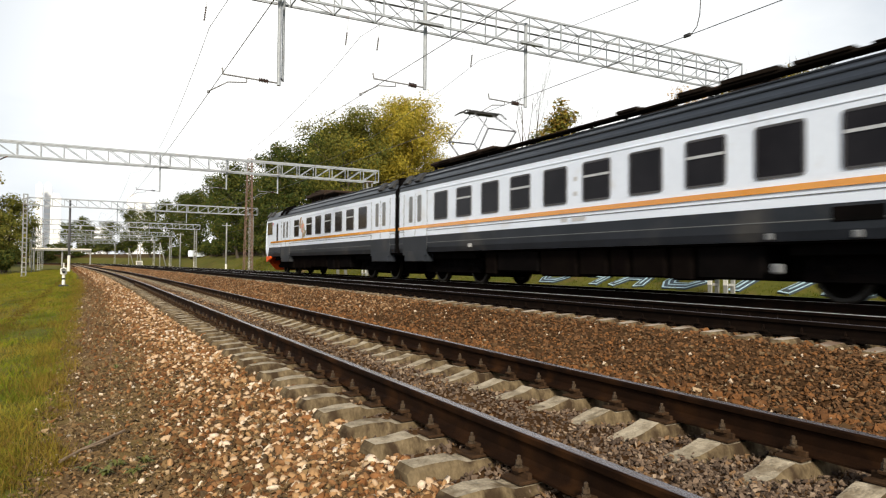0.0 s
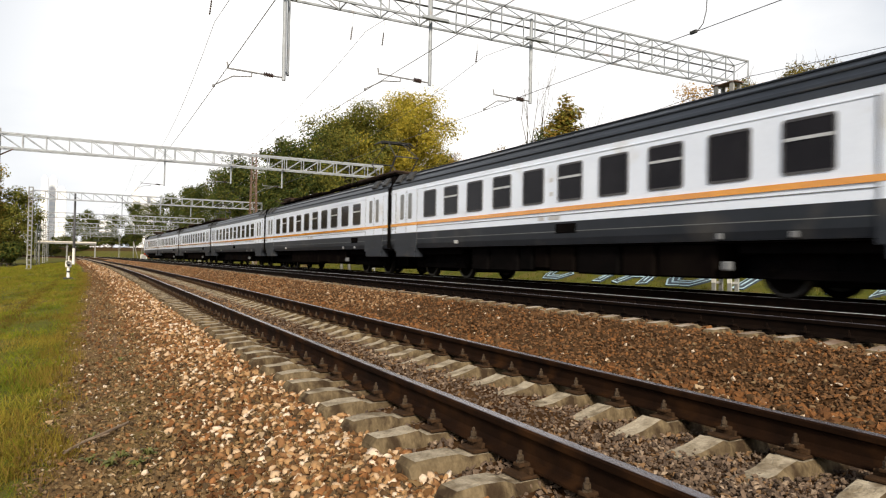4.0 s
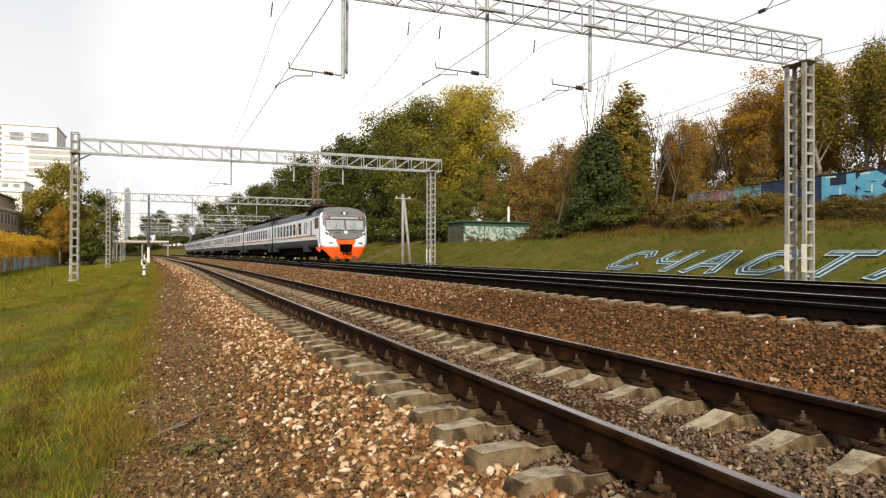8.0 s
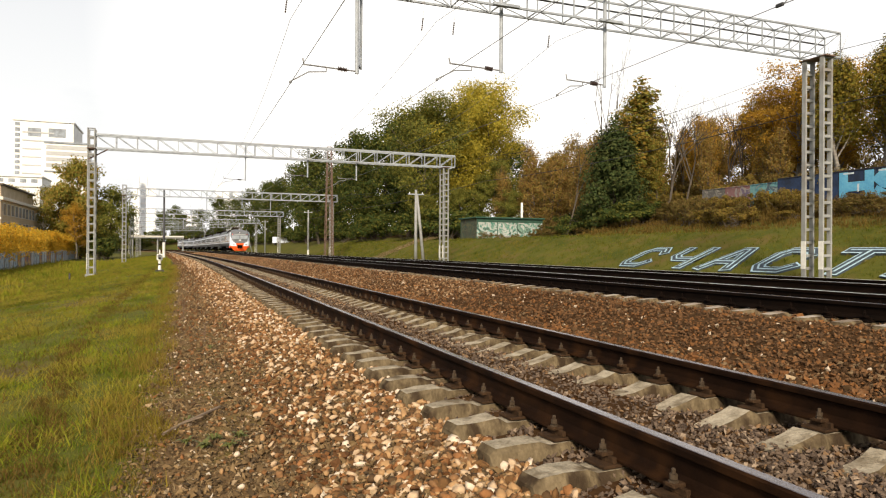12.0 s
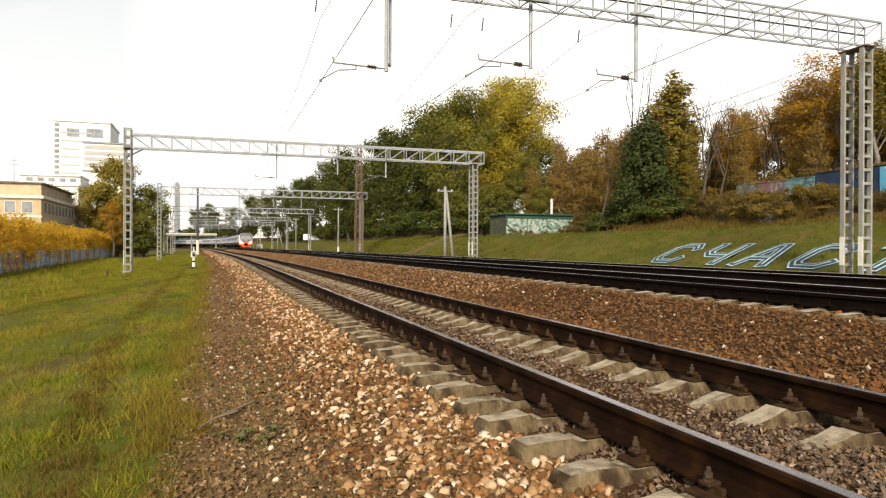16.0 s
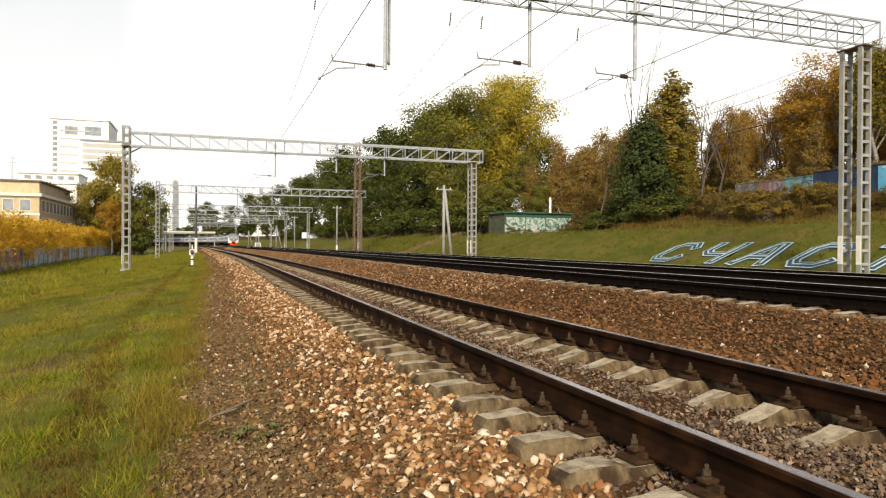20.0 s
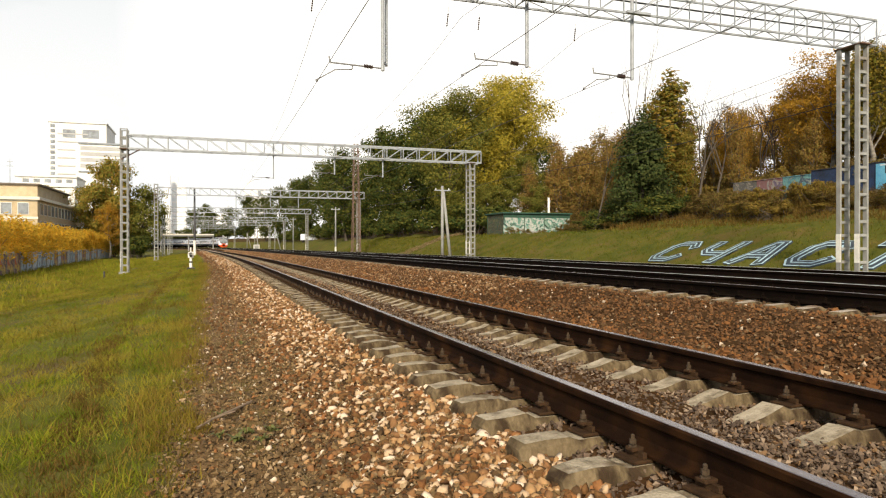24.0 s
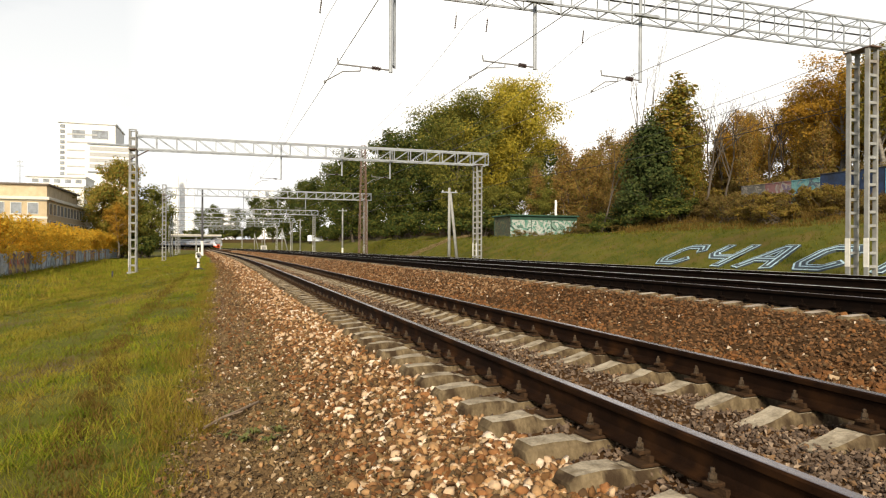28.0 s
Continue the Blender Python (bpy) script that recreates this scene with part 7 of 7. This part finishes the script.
    for wx, wy in product((-1.7, 1.6), (-.9, .9)):
        part("wheel", MB().lathe([(.1, -.1), (.34, -.1), (.36, 0), (.34, .1), (.1, .1)], 16, Matrix.Translation((wx, wy, .36)) @ Matrix.Rotation(radians(90), 4, "X")), M_RUBBER, v)
    # twig and weeds on the shoulder
    tw = thing("fallen_twig", "dry bare twig lying on the gravel", "twig")
    zt = ground_z(.1, 5.6) + .03
    part("stem", MB().line([(-.12, 5.25, zt), (.0, 5.42, zt + .02), (.14, 5.60, zt + .03), (.30, 5.86, zt + .03)], .011, 6), M_TWIG, tw)
    part("side_twig", MB().line([(.0, 5.42, zt + .02), (.16, 5.52, zt + .04)], .006, 5), M_TWIG, tw)
    rg = random.Random(9)
    for x, y, k in ((.04, 5.0, 24), (.15, 4.81, 30), (.31, 4.69, 26), (.38, 4.87, 18), (.22, 4.95, 14), (.35, 9.4, 8), (.05, 5.6, 10), (.6, 12.0, 7)):
        wd = thing("weed", "small green weed growing through the gravel", "weed", "weeds", Matrix.Translation((x, y, ground_z(x, y))))
        mb = MB()
        for _ in range(k):
            a, ln = rg.uniform(0, 6.28), rg.uniform(.03, .085)
            d = Vector((math.cos(a), math.sin(a), 0))
            p, q = d * ln + Vector((0, 0, rg.uniform(.02, .07))), Vector((-d.y, d.x, 0)) * ln * .18
            mb.add([(0, 0, .01), p * .55 + q + Vector((0, 0, .03)), p, p * .55 - q + Vector((0, 0, .03))], [(0, 1, 2, 3)])
        part("leaves", mb, M_WEED, wd)
    for x, y, h in ((.02, 13.5, .42), (.3, 10.2, .3), (-.1, 20, .4)):
        st = thing("dry_stalk", "dry brown weed stalk standing in the gravel", "weed", "", Matrix.Translation((x, y, ground_z(x, y))))
        mb = MB().tube((0, 0, 0), (.03, 0, h), .008, .004, 5)
        for k in range(9):
            z = h * (.35 + .07 * k)
            part("seed_twig", MB().tube((.01, 0, z), (rg.uniform(-.06, .06), rg.uniform(-.06, .06), z + .05), .006, .002, 4), M_LETDRY, st)
        part("stem", mb, M_LETDRY, st)


M_TWIG = mat("twig_pale", (0.26, 0.19, 0.13), (0.15, 0.105, 0.07), 0.9, scale=10.0, fine=60.0, bump=0.2)
M_LETDRY = mat("dry_stem", (0.16, 0.10, 0.06), (0.09, 0.055, 0.035), 0.9, scale=10.0, fine=60.0, bump=0.2)
M_WEED = mat("weed_green", (0.075, 0.085, 0.018), (0.105, 0.108, 0.024), 0.7, scale=20.0, fine=80.0, bump=0.1)
build_garage()
build_line_side()


# ---------------------------------------------------------------- buildings
M_SANDBRICK = mat("sand_brick", (0.525, 0.429, 0.284), (0.413, 0.325, 0.209), 0.9, scale=1.0, fine=12.0, bump=0.2)
M_PALEWALL = mat("pale_cladding", (0.78, 0.77, 0.73), (0.68, 0.67, 0.64), 0.7, scale=.3, fine=3.0, bump=0.05)
M_CREAM = mat("cream_panel", (0.72, 0.68, 0.58), (0.62, 0.58, 0.5), 0.8, scale=.3, fine=3.0, bump=0.05)
M_BANDGREY = mat("grey_cladding_band", (0.42, 0.42, 0.41), (0.36, 0.36, 0.35), 0.7, scale=.3, fine=3.0, bump=0.05)
# far wall and glass are paled in base colour to stand in for haze
M_FARWALL = mat("far_wall_with_haze", (0.86, 0.86, 0.85), (0.80, 0.80, 0.79), 0.8, scale=.1, fine=1.0, bump=0.0)
M_FARGLASS = mat("far_glass_with_haze", (0.72, 0.76, 0.79), (0.76, 0.79, 0.80), 0.5, scale=.1, fine=.6, bump=0.0)
M_HOUSEGLASS = mat("house_glass", (0.30, 0.33, 0.36), (0.16, 0.17, 0.18), 0.15, scale=.6, fine=3.0, bump=0.0, spec=.6)
M_CURTAIN = mat("white_window_frame", (0.7, 0.7, 0.68), (0.5, 0.52, 0.52), 0.5, bump=0.0)
M_DKROOF = mat("dark_roofing", (0.10, 0.085, 0.07), (0.15, 0.12, 0.1), 0.9, scale=.6, fine=6.0, bump=0.1)


def block(parent, x0, x1, y0, y1, z0, z1, material, name="wall"):
    return part(name, MB().box(x0, x1, y0, y1, z0, z1, .03), material, parent)


def window_row(parent, face, fixed, a0, a1, z0, z1, n, wfrac, glass, frame_mat=None, proud=.06):
    """A row of windows on a face towards -y ('y') or +x ('x')."""
    st = (a1 - a0) / n
    for k in range(n):
        c = a0 + (k + .5) * st
        w = st * wfrac / 2
        if face == "y":
            fr = MB().box(c - w - .08, c + w + .08, fixed - proud, fixed + .1, z0 - .08, z1 + .08)
            gl = MB().box(c - w, c + w, fixed - proud - .02, fixed + .05, z0, z1)
        else:
            fr = MB().box(fixed - .1, fixed + proud, c - w - .08, c + w + .08, z0 - .08, z1 + .08)
            gl = MB().box(fixed - .05, fixed + proud + .02, c - w, c + w, z0, z1)
        f = part("window_frame", fr, frame_mat or M_CURTAIN, parent)
        part("pane", gl, glass, f)


def build_buildings():
    b = thing("brick_building", "sand-coloured brick office building with white windows", "building")
    block(b, -56, -26.2, 121, 158, -1.6, 8.4, M_SANDBRICK)
    part("roof", MB().box(-56.4, -25.8, 120.6, 158.4, 8.4, 8.9, .05), M_CREAM, b, "pale roof edge")
    block(b, -40, -27.5, 127, 152, 8.9, 11.2, M_SANDBRICK, "penthouse")
    part("penthouse_roof", MB().box(-40.4, -27.1, 126.6, 152.4, 11.2, 11.5, .05), M_DKROOF, b)
    for z in (.2, 3.4, 6.2):
        window_row(b, "y", 121, -55, -27, z, z + 1.7, 12, .6, M_HOUSEGLASS)
        window_row(b, "x", -26.2, 122, 157, z, z + 1.7, 13, .62, M_HOUSEGLASS)
        block(b, -56.05, -26.1, 120.9, 121, z + 2.0, z + 2.35, M_CREAM, "string_course")
    w = thing("office_block", "long white office block with window bands", "building")
    block(w, -92, -43.3, 250, 275, -2, 20.6, M_PALEWALL)
    part("roof", MB().box(-92.5, -43, 249.5, 275.5, 20.6, 21.3, .1), M_PALEWALL, w)
    block(w, -61.2, -43.4, 254, 270, 21.3, 24.2, M_PALEWALL, "upper_storey")
    part("upper_roof", MB().box(-61.7, -43.1, 253.3, 270.5, 24.2, 24.8, .1), M_PALEWALL, w)
    window_row(w, "y", 254, -60, -44, 22.3, 23.6, 5, .6, M_HOUSEGLASS, M_PALEWALL)
    for z in (3, 8, 12.6, 17):
        window_row(w, "y", 250, -91, -44.5, z, z + 2.2, 7, .9, M_FARGLASS, M_PALEWALL)
        window_row(w, "x", -43.5, 251, 274, z, z + 2.2, 4, .8, M_FARGLASS, M_PALEWALL)
    part("roof_mast", MB().tube((-62.4, 252, 21), (-62.4, 252, 29.5), .15, .08, 6).box(-63.4, -61.4, 251.9, 252.1, 27.2, 27.4).box(-63.2, -61.6, 251.9, 252.1, 28.6, 28.8), M_STEEL, w)
    t = thing("white_tower", "tall white tower block with large top windows", "building")
    block(t, -60.9, -40.5, 300, 325, -2, 50.2, M_PALEWALL)
    part("roof", MB().box(-61.3, -40.1, 299.5, 325.5, 50.2, 50.9, .1), M_PALEWALL, t)
    for k in range(20):
        part("balcony", MB().box(-60.4, -58.9, 299.7, 300.2, 8.4 + 2.1 * k, 9.6 + 2.1 * k), M_HOUSEGLASS, t)
        if k < 13:
            part("floor_band", MB().box(-58.0, -47.2, 299.8, 300, 7.2 + 3.2 * k, 7.7 + 3.2 * k), M_BANDGREY, t)
    window_row(t, "y", 300, -56.3, -51.5, 44.3, 47.6, 1, .95, M_HOUSEGLASS, M_PALEWALL)
    window_row(t, "y", 300, -49.3, -43, 44.3, 47.8, 1, .95, M_HOUSEGLASS, M_PALEWALL)
    block(t, -50.2, -34, 292, 299.5, -2, 41, M_PALEWALL, "side_wing")
    part("wing_crown", MB().box(-49.2, -33.8, 291.6, 299.4, 30.0, 30.5).box(-49.3, -33.7, 291.5, 299.4, 41, 41.6), M_HOUSEGLASS, t)
    for k in range(4):
        part("wing_band", MB().box(-48.6, -34.4, 291.85, 292, 31.8 + 2.3 * k, 33.3 + 2.3 * k), M_BANDGREY, t)
    # distant towers, shallow and pale; their haze is only in the colours
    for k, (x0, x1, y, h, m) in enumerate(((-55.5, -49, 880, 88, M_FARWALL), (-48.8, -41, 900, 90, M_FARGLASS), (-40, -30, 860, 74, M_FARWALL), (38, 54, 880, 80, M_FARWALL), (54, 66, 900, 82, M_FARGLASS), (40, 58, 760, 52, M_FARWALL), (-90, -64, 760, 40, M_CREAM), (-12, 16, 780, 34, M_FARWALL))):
        d = thing("distant_tower", "distant tower block with haze put into its pale colours", "building", "distant towers")
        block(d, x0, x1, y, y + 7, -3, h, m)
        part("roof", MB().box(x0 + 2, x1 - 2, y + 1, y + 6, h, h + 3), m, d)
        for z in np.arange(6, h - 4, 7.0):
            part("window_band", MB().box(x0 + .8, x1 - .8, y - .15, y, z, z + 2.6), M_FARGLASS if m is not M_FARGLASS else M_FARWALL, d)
    o = thing("footbridge", "pale concrete footbridge on slim piers across the line", "bridge")
    part("deck", MB().box(-15.4, .4, 236, 239, 4.35, 4.85, .05), M_POST, o)
    part("parapet", MB().box(-15.4, .4, 235.9, 236, 4.85, 5.15, .02), M_CREAM, o)
    for x in (-15.0, -7.6, .1):
        part("pier", MB().box(x - .2, x + .2, 236.8, 238.2, ground_z(x, 237) - .4, 4.34, .05), M_POST, o)


build_buildings()


# ---------------------------------------------------------------- motion
TAIL = [(0, -125.99), (2, -82.8), (3, -61.2), (5.5, -6.85), (6.0, 4.05), (7.0, 26.2), (9.0, 69.6), (10, 90.5), (11, 109.5), (12, 127), (13, 143.5), (16, 188), (18, 213), (21, 246), (24, 272), (27, 294), (28, 300.5)]


def motions():
    """The train draws away along the third track and slows down in the distance."""
    ys = np.arange(-200, 700, 1.0)
    xs = np.array([off(float(y)) for y in ys])
    arc = np.concatenate([[0], np.cumsum(np.hypot(np.diff(xs), np.diff(ys)))])
    arc -= np.interp(0, ys, arc)
    ts = np.array([p[0] for p in TAIL], float)
    ss = np.array([p[1] for p in TAIL], float)
    fine = np.arange(0, 28.01, 0.1)
    s_fine = np.interp(fine, ts, ss)
    ker = np.ones(11) / 11
    pad = np.concatenate([s_fine[0] - 2.16 * np.arange(5, 0, -1), s_fine, s_fine[-1] + (s_fine[-1] - s_fine[-2]) * np.arange(1, 6)])
    s_fine = np.convolve(pad, ker, "valid")
    u, zr = TRACKS[2]
    for i, car in enumerate(CARS):
        rows = []
        for t in np.arange(0, 28.01, 0.5):
            s = float(np.interp(t, fine, s_fine)) + (7.5 - i) * CAR
            y = float(np.interp(s, arc, ys))
            turn = 180 if i == 7 else 0
            rows.append((float(t), pose(u + off(y), y, zr, 0, 0, -math.degrees(math.atan(slope_at(y))) + turn)))
        walk(car, rows)


motions()
